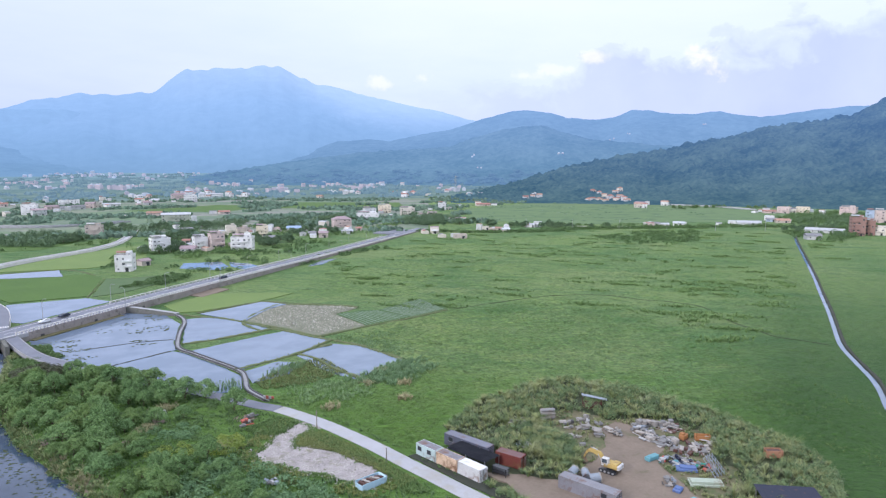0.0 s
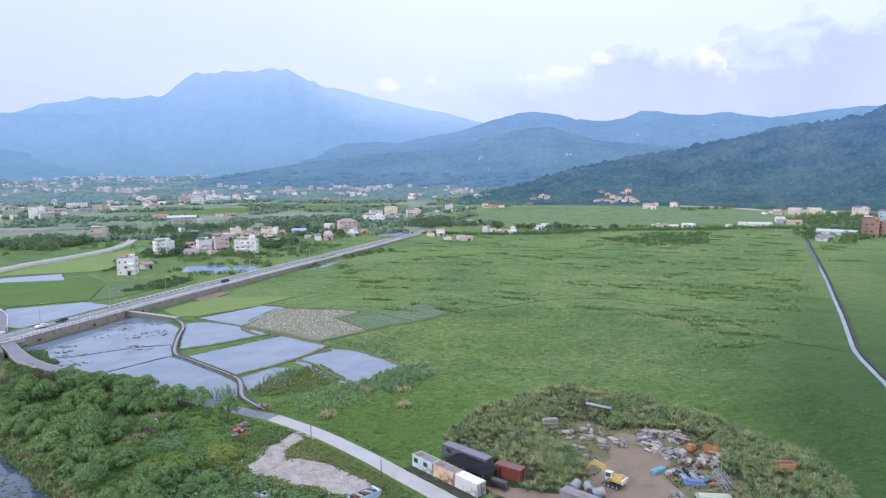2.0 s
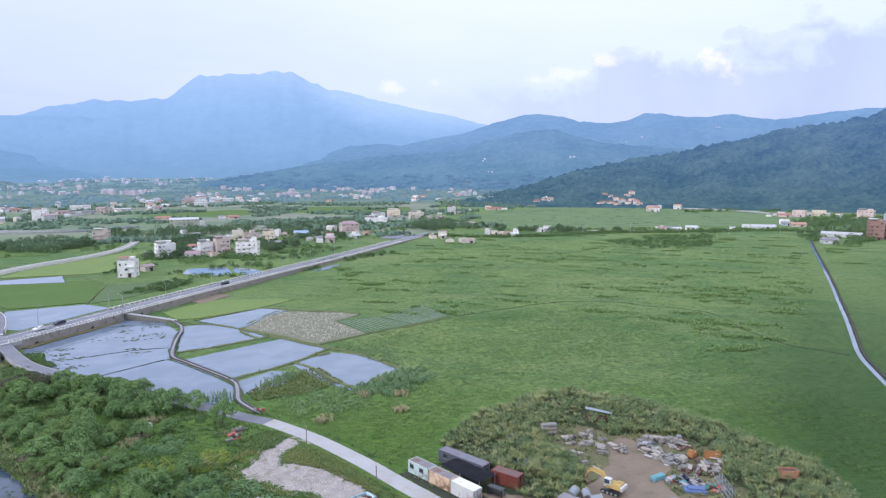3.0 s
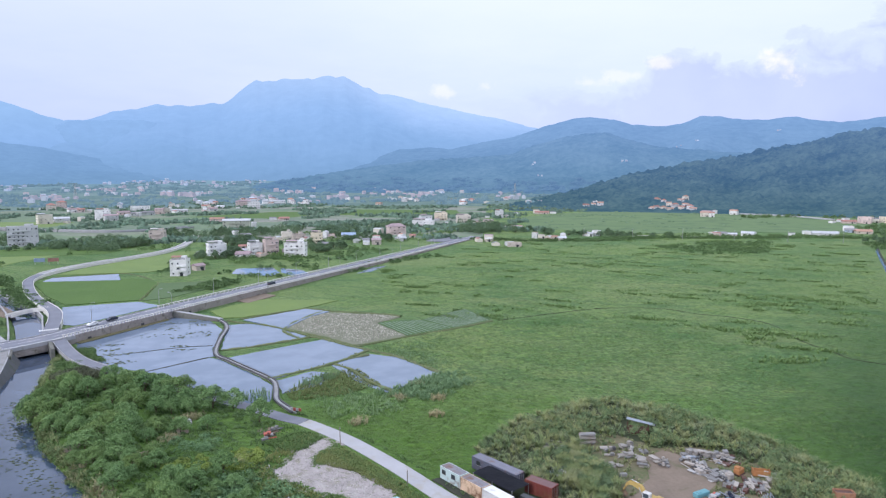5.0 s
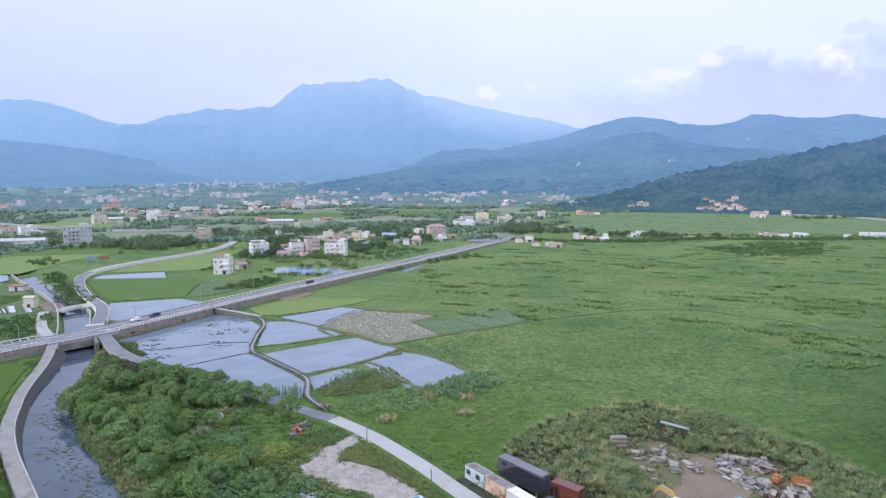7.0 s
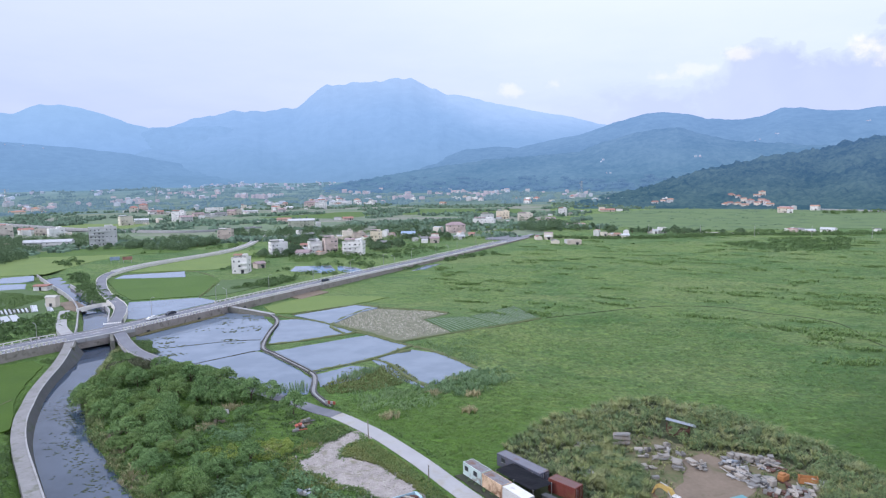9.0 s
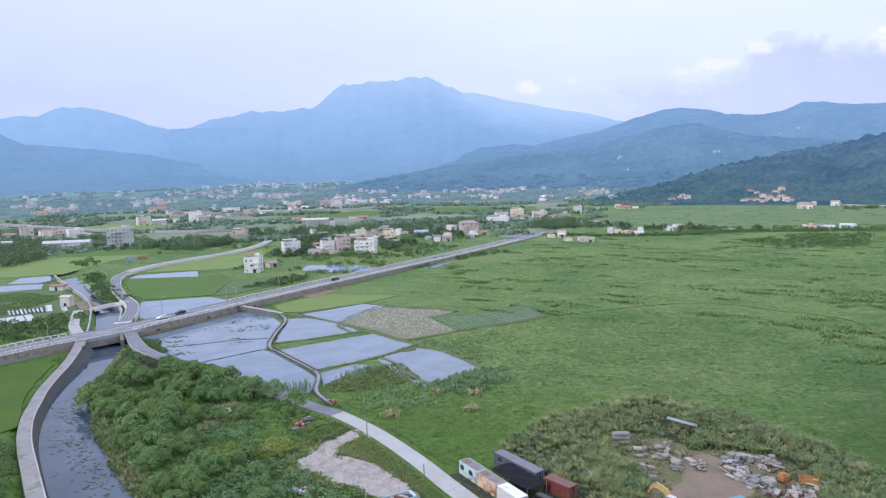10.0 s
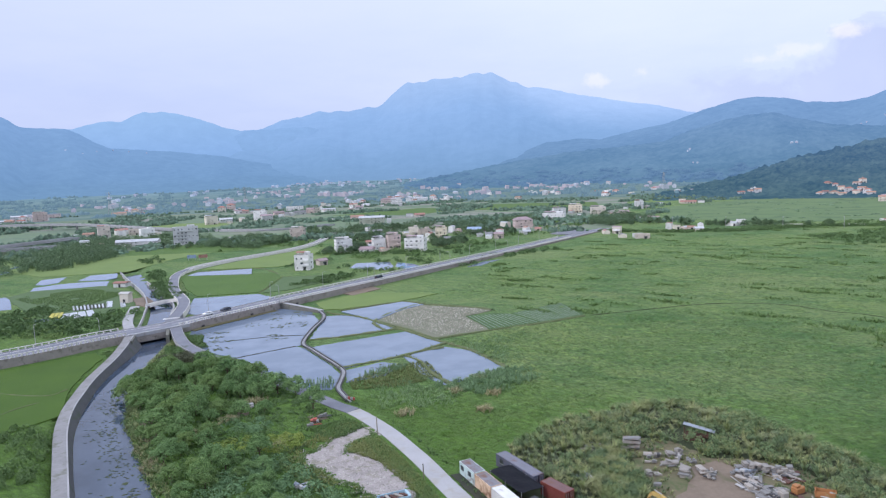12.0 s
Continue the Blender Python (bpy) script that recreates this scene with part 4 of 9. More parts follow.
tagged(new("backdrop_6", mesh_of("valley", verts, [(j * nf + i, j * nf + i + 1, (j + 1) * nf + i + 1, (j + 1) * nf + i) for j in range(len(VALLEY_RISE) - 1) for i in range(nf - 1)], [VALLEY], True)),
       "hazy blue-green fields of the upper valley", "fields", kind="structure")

# ---- roads, bridge, walls ----
ROAD = smooth_line([(-190, 170, 3.0), (-140, 206, 3.0), (-101, 228, 3.0), (-78, 249, 3.0), (-60, 262, 3.0), (-44, 280, 3.0), (0, 331, 2.8), (40, 377, 2.4), (110, 457, 1.6), (194, 556, 0.9), (240, 610, 0.5)], 6)
SIDE = smooth_line([(-59, 268, 2.98), (-61, 283, 2.9), (-64, 301, 2.6), (-70, 323, 2.2), (-86, 359, 1.6), (-99, 397, 1.3), (-106, 428, 1.3), (-103, 456, 1.3), (-87, 490, 1.3), (-53, 541, 1.2), (-36, 597, 1.0), (-29, 700, 0.6)], 4)
LANE_LINE = smooth_line([(-55, 264, 2.97), (-48, 247, 2.2), (-41, 234, 1.5), (-30, 221, 0.95), (-15, 204, 0.7), (0, 187, 0.62), (13, 172, 0.62), (18.5, 165, 0.62), (23, 160.5, 0.62), (27.5, 153.5, 0.62),
                         (32, 145.5, 0.62), (36.5, 135.5, 0.62), (40, 127, 0.62), (43, 118.5, 0.62), (45.5, 112, 0.62), (52, 95, 0.62), (62, 72, 0.62), (75, 40, 0.6)], 3)


def structure(name, bm, mat, label, category):
    return tagged(part(name, bm, mat), label, category, kind="structure")


structure("road", bar_along(ROAD, 5.6, -5.6, -3.6, 0.0), ASPHALT, "straight grey asphalt main road on a raised bank", "road")
S_CUT = min(range(len(SIDE)), key=lambda i: (SIDE[i] - Vector((-105, 446, 1.3))).length)
structure("road", bar_along(SIDE[:S_CUT + 1], 2.5, -2.5, -2.6, 0.02), ASPHALT, "grey asphalt side road curving past the paddies", "road")
structure("road", bar_along(SIDE[S_CUT:], 2.7, -2.7, -2.6, 0.02), LANE, "pale concrete stretch of the side road", "road")
LANE_CUT = min(range(len(LANE_LINE)), key=lambda i: (LANE_LINE[i] - Vector((22.3, 161, 0.62))).length)
structure("road", bar_along(LANE_LINE[:LANE_CUT + 1], 2.0, -2.0, -1.6, 0.015), ASPHALT, "dark asphalt lane leading down from the junction", "road")
structure("road", bar_along(LANE_LINE[LANE_CUT:], 2.0, -2.0, -1.2, -0.02), LANE, "pale concrete farm lane past the containers", "road")
structure("trim", bar_along(ROAD, 5.9, 5.6, -3.6, 0.25), CONCRETE, "concrete kerb wall along the far road edge", "kerb")
structure("trim", bar_along(ROAD, -5.6, -5.95, -3.4, 0.12), ROAD_WALL, "stained retaining wall under the road edge", "wall")
structure("trim", bar_along(SIDE[4:S_CUT + 1], 2.68, 2.5, -2.4, 0.32), RAILING, "thin pale concrete kerb along the side road", "kerb")
structure("trim", bar_along(SIDE[S_CUT:], 2.95, 2.7, -2.4, 0.7), RAILING, "pale concrete parapet along the side road", "parapet")
structure("trim", bar_along(SIDE[4:S_CUT + 1], -2.5, -2.68, -2.2, 0.32), RAILING, "thin pale concrete kerb along the side road", "kerb")
structure("trim", bar_along(SIDE[S_CUT:], -2.7, -2.95, -2.2, 0.6), RAILING, "pale concrete parapet along the side road", "parapet")
structure("road", bar_along(smooth_line([(*q, 0.5) for q in [(759.6, 884.8), (772.2, 843.8), (801.5, 798.2), (809.2, 747.6), (801.4, 693.1)]], 12), 4.0, -4.0, -0.8, 1.2), LANE, "pale road along the wooded hill's foot", "road")
structure("road", slab([(178.0, 580.6), (194.4, 603.5), (216.9, 606.9), (223.9, 591.5), (202.5, 576.2), (190.4, 567.1)], 0.75, 0.9, 0.2, rnd, 4.0), ASPHALT, "wide asphalt junction at the main road's end", "road")
mark = thing("road_marking", "white painted lane lines on the main road", "road marking", kind="structure")
for off, w in ((4.2, 0.16), (-4.2, 0.16)):
    part("edge_line", bar_along(ROAD, off + w, off - w, 0.0, 0.012), PAINT, mark)
for i in range(2, len(ROAD) - 2, 2):
    part("dash", bar_along(ROAD[i:i + 2], 0.12, -0.12, 0.0, 0.012), PAINT, mark)
# stop lines and zebra stripes at the junction
for k in range(9):
    bm = box(bmesh.new(), (0, 0, 0), (0.5, 3.2, 0.012))
    ob = part("stripe", bm, PAINT, mark)
    ob.matrix_basis = pose(-57.4 + 0.85 * k * 0.66, 258.0 + 0.85 * k * 0.75, 3.008, 0, 0, 49 + 90)
    ob = part("stripe", box(bmesh.new(), (0, 0, 0), (0.5, 2.6, 0.012)), PAINT, mark)
    ob.matrix_basis = pose(-63.5 + 0.8 * k * 0.9, 276.5 + 0.8 * k * 0.25, 3.03, 0, 0, 12)


def balustrade(line, off, label, step=2.0, high=1.25):
    """Concrete rail on posts along a line."""
    rail = thing("guardrail", label, "railing", pose(*line[0]))
    back = Matrix.Translation(-line[0])
    for low, top, w in ((high - 0.24, high, 0.2),):
        bm = bar_along(line, off + w, off - w, low, top)
        bm.transform(back)
        part("rail", bm, RAILING, rail)
    post = mesh_of("post", *cube_data(0.5, 0.36, high), [RAILING])
    todo, n = 0.0, 0
    for a, b in zip(line, line[1:]):
        d = b - a
        side = Vector((-d.y, d.x, 0)).normalized()
        while todo < d.length and n < 290:
            q = a + d * (todo / d.length) + side * off - line[0]
            ob = part("post", post, None, rail)
            ob.matrix_basis = pose(q.x, q.y, q.z + high / 2, 0, 0, math.degrees(math.atan2(d.y, d.x)))
            todo += step
            n += 1
        todo -= d.length
    return rail


def cube_data(sx, sy, sz):
    v = [(x * sx / 2, y * sy / 2, z * sz / 2) for z in (-1, 1) for y in (-1, 1) for x in (-1, 1)]
    return v, [(0, 2, 3, 1), (4, 5, 7, 6), (0, 1, 5, 4), (2, 6, 7, 3), (0, 4, 6, 2), (1, 3, 7, 5)]


J = min(range(len(ROAD)), key=lambda i: (ROAD[i] - Vector((-60, 262, 3))).length)
balustrade(ROAD[J + 1:J + 60], -5.75, "white concrete balustrade on posts along the main road", 1.5)
balustrade(ROAD[:J - 1], -5.75, "white concrete balustrade on posts before the bridge", 1.5)
balustrade(ROAD[:J - 1], 5.75, "white concrete balustrade on the road's far edge", 2.6, 1.1)
balustrade(ROAD[J + 10:J + 60], 5.75, "pale concrete balustrade on the main road's far edge", 3.0, 1.0)

for off in (2.0, -2.16):
    structure("trim", bar_along(LANE_LINE[2:16], off + 0.14, off, -1.0, 0.2), CONCRETE, "pale concrete kerb beside the sloping lane", "kerb")
for k in (3, 7, 11):
    a, b = ROAD[J + k], ROAD[J + k + 1]
    d = (b - a).normalized()
    q = a - Vector((-d.y, d.x, 0)) * 5.9
    structure("trim", box(bmesh.new(), (q.x, q.y, 0.75), (1.5, 0.24, 0.9), math.degrees(math.atan2(d.y, d.x))), DARK, "dark square culvert opening in the road wall", "culvert")
structure("ground_bank", bar_along(ROAD[J + 2:J + 10], -5.95, -8.6, -3.4, -2.62, 0.3, rnd), BANK, "bare brown mud bank below the road wall", "bank")
# canal walls and walkway
walk_line = smooth_line([(*p, 0) for p in CANAL_IN], 3)
for q in walk_line:
    q.z = 0.0 + 1.7 * min(1, max(0, (q.y - 218) / 30))
structure("pavement", bar_along(walk_line, 3.0, 0.0, -3.0, 1.2), WALKWAY, "pale concrete walkway on top of the canal wall", "walkway")
structure("trim", bar_along(walk_line, 0.2, -0.12, 1.2, 1.42), CONCRETE, "low kerb on the canal wall's edge", "kerb")
foot_line = smooth_line([(*p, 0) for p in CANAL_FOOT], 3)
bm, rows = bmesh.new(), []
for k in range(61):
    a, b = walk_line[round(k / 60 * (len(walk_line) - 1))], foot_line[round(k / 60 * (len(foot_line) - 1))]
    rows.append([bm.verts.new(a + Vector((0, 0, 1.25))), bm.verts.new((b.x, b.y, -1.5)), bm.verts.new((b.x, b.y, -2.9)), bm.verts.new(a + Vector((-0.6, 0, -2.9 - a.z)))])
for u, v in zip(rows, rows[1:]):
    for k in range(4):
        bm.faces.new((u[k], u[(k + 1) % 4], v[(k + 1) % 4], v[k]))
bm.faces.new(rows[0])
bm.faces.new(rows[-1][::-1])
structure("trim", bm, CANAL_WALL, "dark stained sloping concrete canal wall", "canal wall")
up_wall = smooth_line([(-70, 262, 0), (-76, 285, 0), (-82, 305, 0), (-90, 330, 0), (-106, 366, 0), (-131, 412, 0), (-152, 452, 0)], 4)
structure("trim", bar_along(up_wall, 0.6, 0.0, -2.6, 1.0), CONCRETE, "concrete wall of the upper canal", "canal wall")
up_wall = smooth_line([(-62, 276, 0), (-69, 303, 0), (-75, 324, 0), (-92, 358, 0), (-117, 404, 0)], 4)
structure("trim", bar_along(up_wall, 0.6, 0.0, -2.6, 0.8), CONCRETE, "concrete wall of the upper canal", "canal wall")
bridge = thing("bridge", "concrete road bridge over the canal with dark openings", "bridge")
for a, b in (((-64.2, 244), (-67, 256)), ((-53.2, 250), (-57, 262))):
    d = Vector((b[0] - a[0], b[1] - a[1], 0))
    part("abutment", box(bmesh.new(), ((a[0] + b[0]) / 2, (a[1] + b[1]) / 2, 0.0), (1.2, d.length + 6, 5.6), math.degrees(math.atan2(d.y, d.x)) - 90), WALL_STAIN, bridge)
part("beam", bar_along([Vector((-69, 249, 3)), Vector((-50, 265, 3))], -1.2, -1.8, -1.0, 0.3), CONCRETE, bridge)
# foot ramp from the road to the ditch path
ramp = smooth_line([(-18, 301.5, 2.6), (-8, 295, 1.6), (1, 288, 0.9)], 3)
structure("pavement", bar_along(ramp, 1.6, -1.6, -2.0, 0.0), CONCRETE, "short concrete ramp down from the road", "ramp")
structure("trim", bar_along(ramp, -1.6, -1.9, -2.2, 0.35), WALL_STAIN, "stained wall beside the ramp", "wall")
PIPE = smooth_line([(0.5, 288, 0.3), (3, 280, 0.3), (3.5, 270, 0.3), (1.5, 255, 0.3), (0.3, 238, 0.3), (1.2, 230, 0.3), (4, 225, 0.3), (10, 213, 0.3), (15, 203, 0.3), (17.8, 196, 0.3), (18, 189, 0.3), (17.6, 180, 0.3), (19.5, 173.5, 0.3), (21.5, 168, 0.4)], 2)
structure("pavement", bar_along(PIPE, 0.6, -0.6, -0.4, 0.12), CONCRETE, "narrow grey concrete footpath between the ponds", "path")
ditch = thing("irrigation_ditch", "two dark pipes edging the narrow pond footpath", "pipe")
BLACK = material("black_rubber", (0.055, 0.056, 0.06), (0.085, 0.085, 0.09), rough=0.6, scale=2, fine=9, bump=0.1)
for off in (0.68, -0.68):
    part("pipe", bar_along(PIPE, off + 0.2, off - 0.2, 0.05, 0.42), BLACK, ditch)

# ---- houses ----
WALLS = {k: material("plaster_" + k, c, tuple(v * 0.82 for v in c), rough=0.8, scale=0.3, fine=2.5, bump=0.1, dirt=tuple(v * 0.55 for v in c), dirt_scale=0.35, dirt_amount=0.25, per_object=0.1)
         for k, c in dict(white=(0.78, 0.78, 0.78), cream=(0.70, 0.65, 0.58), pink=(0.64, 0.53, 0.50), grey=(0.60, 0.61, 0.62), brick=(0.36, 0.225, 0.195), yellow=(0.70, 0.63, 0.51), olive=(0.42, 0.45, 0.37), tan=(0.54, 0.48, 0.43), blue=(0.44, 0.53, 0.65)).items()}
ROOFS = {k: material("roof_" + k, c, tuple(v * 0.75 for v in c), rough=0.7, scale=0.4, fine=3, bump=0.2, dirt=tuple(v * 0.5 for v in c), dirt_scale=0.4, dirt_amount=0.2, per_object=0.15)
         for k, c in dict(flat=(0.50, 0.49, 0.48), red=(0.36, 0.19, 0.16), orange=(0.42, 0.26, 0.20), metal=(0.52, 0.54, 0.58), mauve=(0.36, 0.28, 0.30), dark=(0.24, 0.24, 0.26), blue=(0.28, 0.37, 0.52)).items()}
WIN = mesh_of("window", *cube_data(1.05, 0.12, 1.1), [GLASS])
SILL = mesh_of("sill", *cube_data(1.6, 0.3, 0.12), [CONCRETE])


def gable(w, d, z, rise, over=0.5):
    bm = bmesh.new()
    x, y = w / 2 + over, d / 2 + over
    v = [bm.verts.new(p) for p in ((-x, -y, z), (x, -y, z), (x, y, z), (-x, y, z), (-x, 0, z + rise), (x, 0, z + rise),
                                   (-x, -y, z - 0.2), (x, -y, z - 0.2), (x, y, z - 0.2), (-x, y, z - 0.2))]
    for f in ((0, 1, 5, 4), (2, 3, 4, 5), (0, 4, 3), (1, 2, 5), (0, 6, 7, 1), (1, 7, 8, 2), (2, 8, 9, 3), (3, 9, 6, 0), (6, 9, 8, 7)):
        bm.faces.new([v[i] for i in f])
    return bm


def hip(w, d, z, rise, over=0.7):
    bm = bmesh.new()
    x, y, r = w / 2 + over, d / 2 + over, max(w / 2 - d / 2, 0.5)
    v = [bm.verts.new(p) for p in ((-x, -y, z), (x, -y, z), (x, y, z), (-x, y, z), (-r, 0, z + rise), (r, 0, z + rise))]
    for f in ((0, 1, 5, 4), (1, 2, 5), (2, 3, 4, 5), (3, 0, 4), (0, 3, 2, 1)):
        bm.faces.new([v[i] for i in f])
    return bm


def house(x, y, w, d, h, tilt, wall, roof, style="flat", label="", near=False, annex=0, base=0.0):
    """A house with storeys; its front faces -y before it is turned."""
    rz = -math.degrees(math.atan2(x - 18, y)) + tilt
    hs = thing("house", label, "house", pose(x, y, base, 0, 0, rz) @ Matrix.Translation((0, d / 2, 0)))
    levels = max(1, round(h / 3.3))
    bm = box(bmesh.new(), (0, 0, h / 2), (w, d, h))
    if annex:
        box(bm, (w * 0.5 + annex / 2, d * 0.1, h * 0.33), (annex, d * 0.8, h * 0.66))
    part("wall", bm, WALLS[wall], hs)
    if style == "flat":
        bm = bmesh.new()
        for a, b, sx, sy in ((0, -d / 2 + 0.1, w + 0.3, 0.3), (0, d / 2 - 0.1, w + 0.3, 0.3), (-w / 2 + 0.1, 0, 0.3, d - 0.1), (w / 2 - 0.1, 0, 0.3, d - 0.1)):
            box(bm, (a, b, h + 0.45), (sx, sy, 0.94))
        part("parapet", bm, WALLS[wall], hs)
        part("roof", box(bmesh.new(), (0, 0, h + 0.06), (w - 0.4, d - 0.4, 0.12)), ROOFS[roof], hs)
        if levels > 1:
            if rnd.random() < 0.6 or near:
                part("stair_tower", box(bmesh.new(), (w * 0.22, d * 0.15, h + 1.3), (w * 0.3, d * 0.4, 2.5)), WALLS[wall], hs)
            if rnd.random() < 0.65:
                bm = gable(w * 0.5, d * 0.55, h + 2.2, 0.7, 0.3)
                bm.transform(Matrix.Translation((-w * 0.2, d * 0.12, 0)))
                part("roof_shed", bm, ROOFS[rnd.choice(("metal", "dark", "red", "mauve", "flat"))], hs)
                for sx in (-0.42, 0.02):
                    part("post", box(bmesh.new(), (w * sx, -d * 0.12, h + 1.1), (0.2, 0.2, 2.2)), STEEL, hs)
            part("water_tank", rod(bmesh.new(), (w * 0.3, -d * 0.25, h + 0.1), (w * 0.3, -d * 0.25, h + 1.7), 0.7, None, 10), STEEL, hs)
    elif style == "gable":
        part("roof", gable(w, d, h, min(w, d) * 0.16 + 0.4), ROOFS[roof], hs)
    else:
        part("roof", hip(w, d, h, min(w, d) * 0.25 + 0.5), ROOFS[roof], hs)
    if levels > 1 and style != "shed":
        for k in range(1, levels):
            side = rnd.choice((-0.2, 0, 0.2))
            part("balcony", box(bmesh.new(), (w * side, -d / 2 - 0.45, k * h / levels + 0.3), (w * 0.55, 1.1, 0.9)), WALLS[wall], hs)
    cols = max(1, int(w / (3.2 if near else 4.2)))
    for k in range(levels):
        z = (k + 0.55) * h / levels
        for c in range(cols):
            wx = -w / 2 + (c + 0.5) * w / cols
            if rnd.random() < 0.34:
                continue
            ob = part("window", WIN, None, hs)
            ob.matrix_basis = pose(wx + rnd.uniform(-0.3, 0.3), -d / 2 - 0.03, z) @ Matrix.Diagonal((rnd.choice((0.8, 1.1, 1.5)), 1, rnd.choice((0.7, 0.95)), 1))
            if near:
                sub = part("sill", SILL, None, ob)
                sub.matrix_basis = pose(0, -0.1, -0.74)
        if near or levels > 2:
            for c in range(max(1, int(d / 5))):
                for s in (-1, 1):
                    ob = part("window", WIN, None, hs)
                    ob.matrix_basis = pose(s * (w / 2 + 0.03), -d / 2 + (c + 0.5) * d / max(1, int(d / 5)), z, 0, 0, 90)
    part("door", box(bmesh.new(), (w * 0.18, -d / 2 - 0.02, 1.15), (1.8, 0.14, 2.3)), DARK, hs)
    return hs


HOUSES = []
HOUSES += [
    (-26, 424, 9.8, 9.5, 9.2, -16, "white", "flat", "flat", "white three-storey house standing alone by the paddies", True),
    (-14, 445, 6.1, 6.0, 3.2, 30, "tan", "mauve", "gable", "small brown hut beside the white house"),
    (-212, 636, 39.1, 10.0, 5.5, -18, "grey", "metal", "gable", "wide pale metal warehouse by the woods"),
    (-167, 642, 22.9, 10.0, 16.2, 1, "grey", "flat", "flat", "pale grey four-storey house with a flat roof on the valley floor", True),
    (-246, 760, 14.8, 10.0, 8.2, 14, "white", "flat", "flat", "white three-storey house with a flat roof on the valley floor"),
    (-292, 804, 13.6, 10.0, 5.6, 14, "white", "red", "gable", "white two-storey house with a dull red roof on the valley floor"),
    (-271, 786, 13.2, 9.3, 6.6, -16, "tan", "dark", "flat", "brown two-storey house with a dark roof on the valley floor"),
    (-303, 780, 13.0, 10.0, 11.0, 6, "cream", "flat", "flat", "cream four-storey house with a flat roof on the valley floor"),
    (-323, 783, 11.7, 8.8, 3.8, -14, "tan", "orange", "gable", "brown farm building with a faded orange roof on the valley floor"),
    (-590, 1196, 22.5, 10.0, 15.0, 4, "pink", "flat", "flat", "pinkish four-storey house with a flat roof in a far hamlet"),
    (-623, 1306, 24.5, 10.0, 7.2, 1, "pink", "dark", "gable", "pinkish two-storey house with a dark roof in a far hamlet"),
    (-657, 1250, 25.5, 10.0, 8.2, -7, "grey", "metal", "gable", "grey two-storey house with a metal roof in a far hamlet"),
]
HOUSES += [
    (-500, 1308, 25.3, 10.0, 4.4, 6, "cream", "orange", "gable", "cream farm building with a faded orange roof in a far hamlet"),
    (-217, 919, 16.0, 10.0, 10.8, 16, "cream", "flat", "flat", "cream four-storey house with a flat roof on the valley floor"),
    (-204, 943, 17.2, 10.0, 5.2, 6, "grey", "metal", "gable", "grey two-storey house with a metal roof on the valley floor"),
    (-295, 1272, 14.3, 10.0, 9.0, -6, "cream", "red", "hip", "cream three-storey hall with a dull red roof in a far hamlet"),
    (-292, 1328, 14.8, 10.0, 11.5, -16, "pink", "red", "hip", "pinkish three-storey hall with a dull red roof in a far hamlet"),
    (-245, 1201, 14.3, 10.0, 4.6, 14, "white", "mauve", "gable", "white single-storey house with a mauve roof in a far hamlet"),
    (-164, 977, 17.9, 10.0, 13.0, -14, "white", "flat", "flat", "white four-storey house with a flat roof on the valley floor"),
    (-142, 1178, 29.7, 10.0, 8.8, -3, "white", "flat", "flat", "white three-storey house with a flat roof in a far hamlet"),
]
HOUSES += [
    (-149, 960, 16.3, 10.0, 7.1, 14, "grey", "mauve", "gable", "pale grey two-storey house with a mauve roof on the valley floor"),
    (-145, 1038, 15.9, 10.0, 7.0, 16, "pink", "mauve", "gable", "pinkish two-storey house with a mauve roof on the valley floor"),
    (-133, 1072, 18.2, 10.0, 3.4, 16, "grey", "dark", "gable", "pale grey farm building with a dark roof on the valley floor"),
    (-117, 1079, 16.7, 10.0, 4.4, 14, "grey", "dark", "gable", "pale grey farm building with a dark roof on the valley floor"),
    (-106, 1102, 12.5, 9.7, 7.4, -16, "pink", "mauve", "gable", "pinkish two-storey house with a mauve roof in a far hamlet"),
    (-95, 1113, 10.4, 7.3, 7.5, 16, "cream", "flat", "flat", "cream three-storey house with a flat roof in a far hamlet"),
    (-79, 1137, 24.5, 10.0, 3.8, -8, "grey", "metal", "gable", "grey farm building with a metal roof in a far hamlet"),
    (-104, 1309, 9.9, 8.6, 6.8, 6, "cream", "flat", "flat", "cream two-storey house with a flat roof in a far hamlet"),
    (-44, 1265, 13.6, 10.0, 4.9, -16, "white", "red", "gable", "white single-storey house with a dull red roof in a far hamlet"),
    (-27, 1166, 13.6, 9.7, 3.9, 6, "grey", "mauve", "gable", "pale grey farm building with a mauve roof in a far hamlet"),
    (-18, 1255, 12.4, 10.0, 3.9, -16, "white", "metal", "gable", "white farm building with a pale metal roof in a far hamlet"),
    (24, 1324, 27.9, 10.0, 9.7, 5, "pink", "mauve", "hip", "pinkish three-storey hall with a mauve roof in a far hamlet"),
    (41, 1232, 21.9, 10.0, 11.4, 2, "white", "flat", "flat", "white four-storey house with a flat roof in a far hamlet"),
    (86, 1398, 46.7, 10.0, 6.8, 8, "white", "metal", "gable", "white two-storey house with a pale metal roof in a far hamlet"),
]
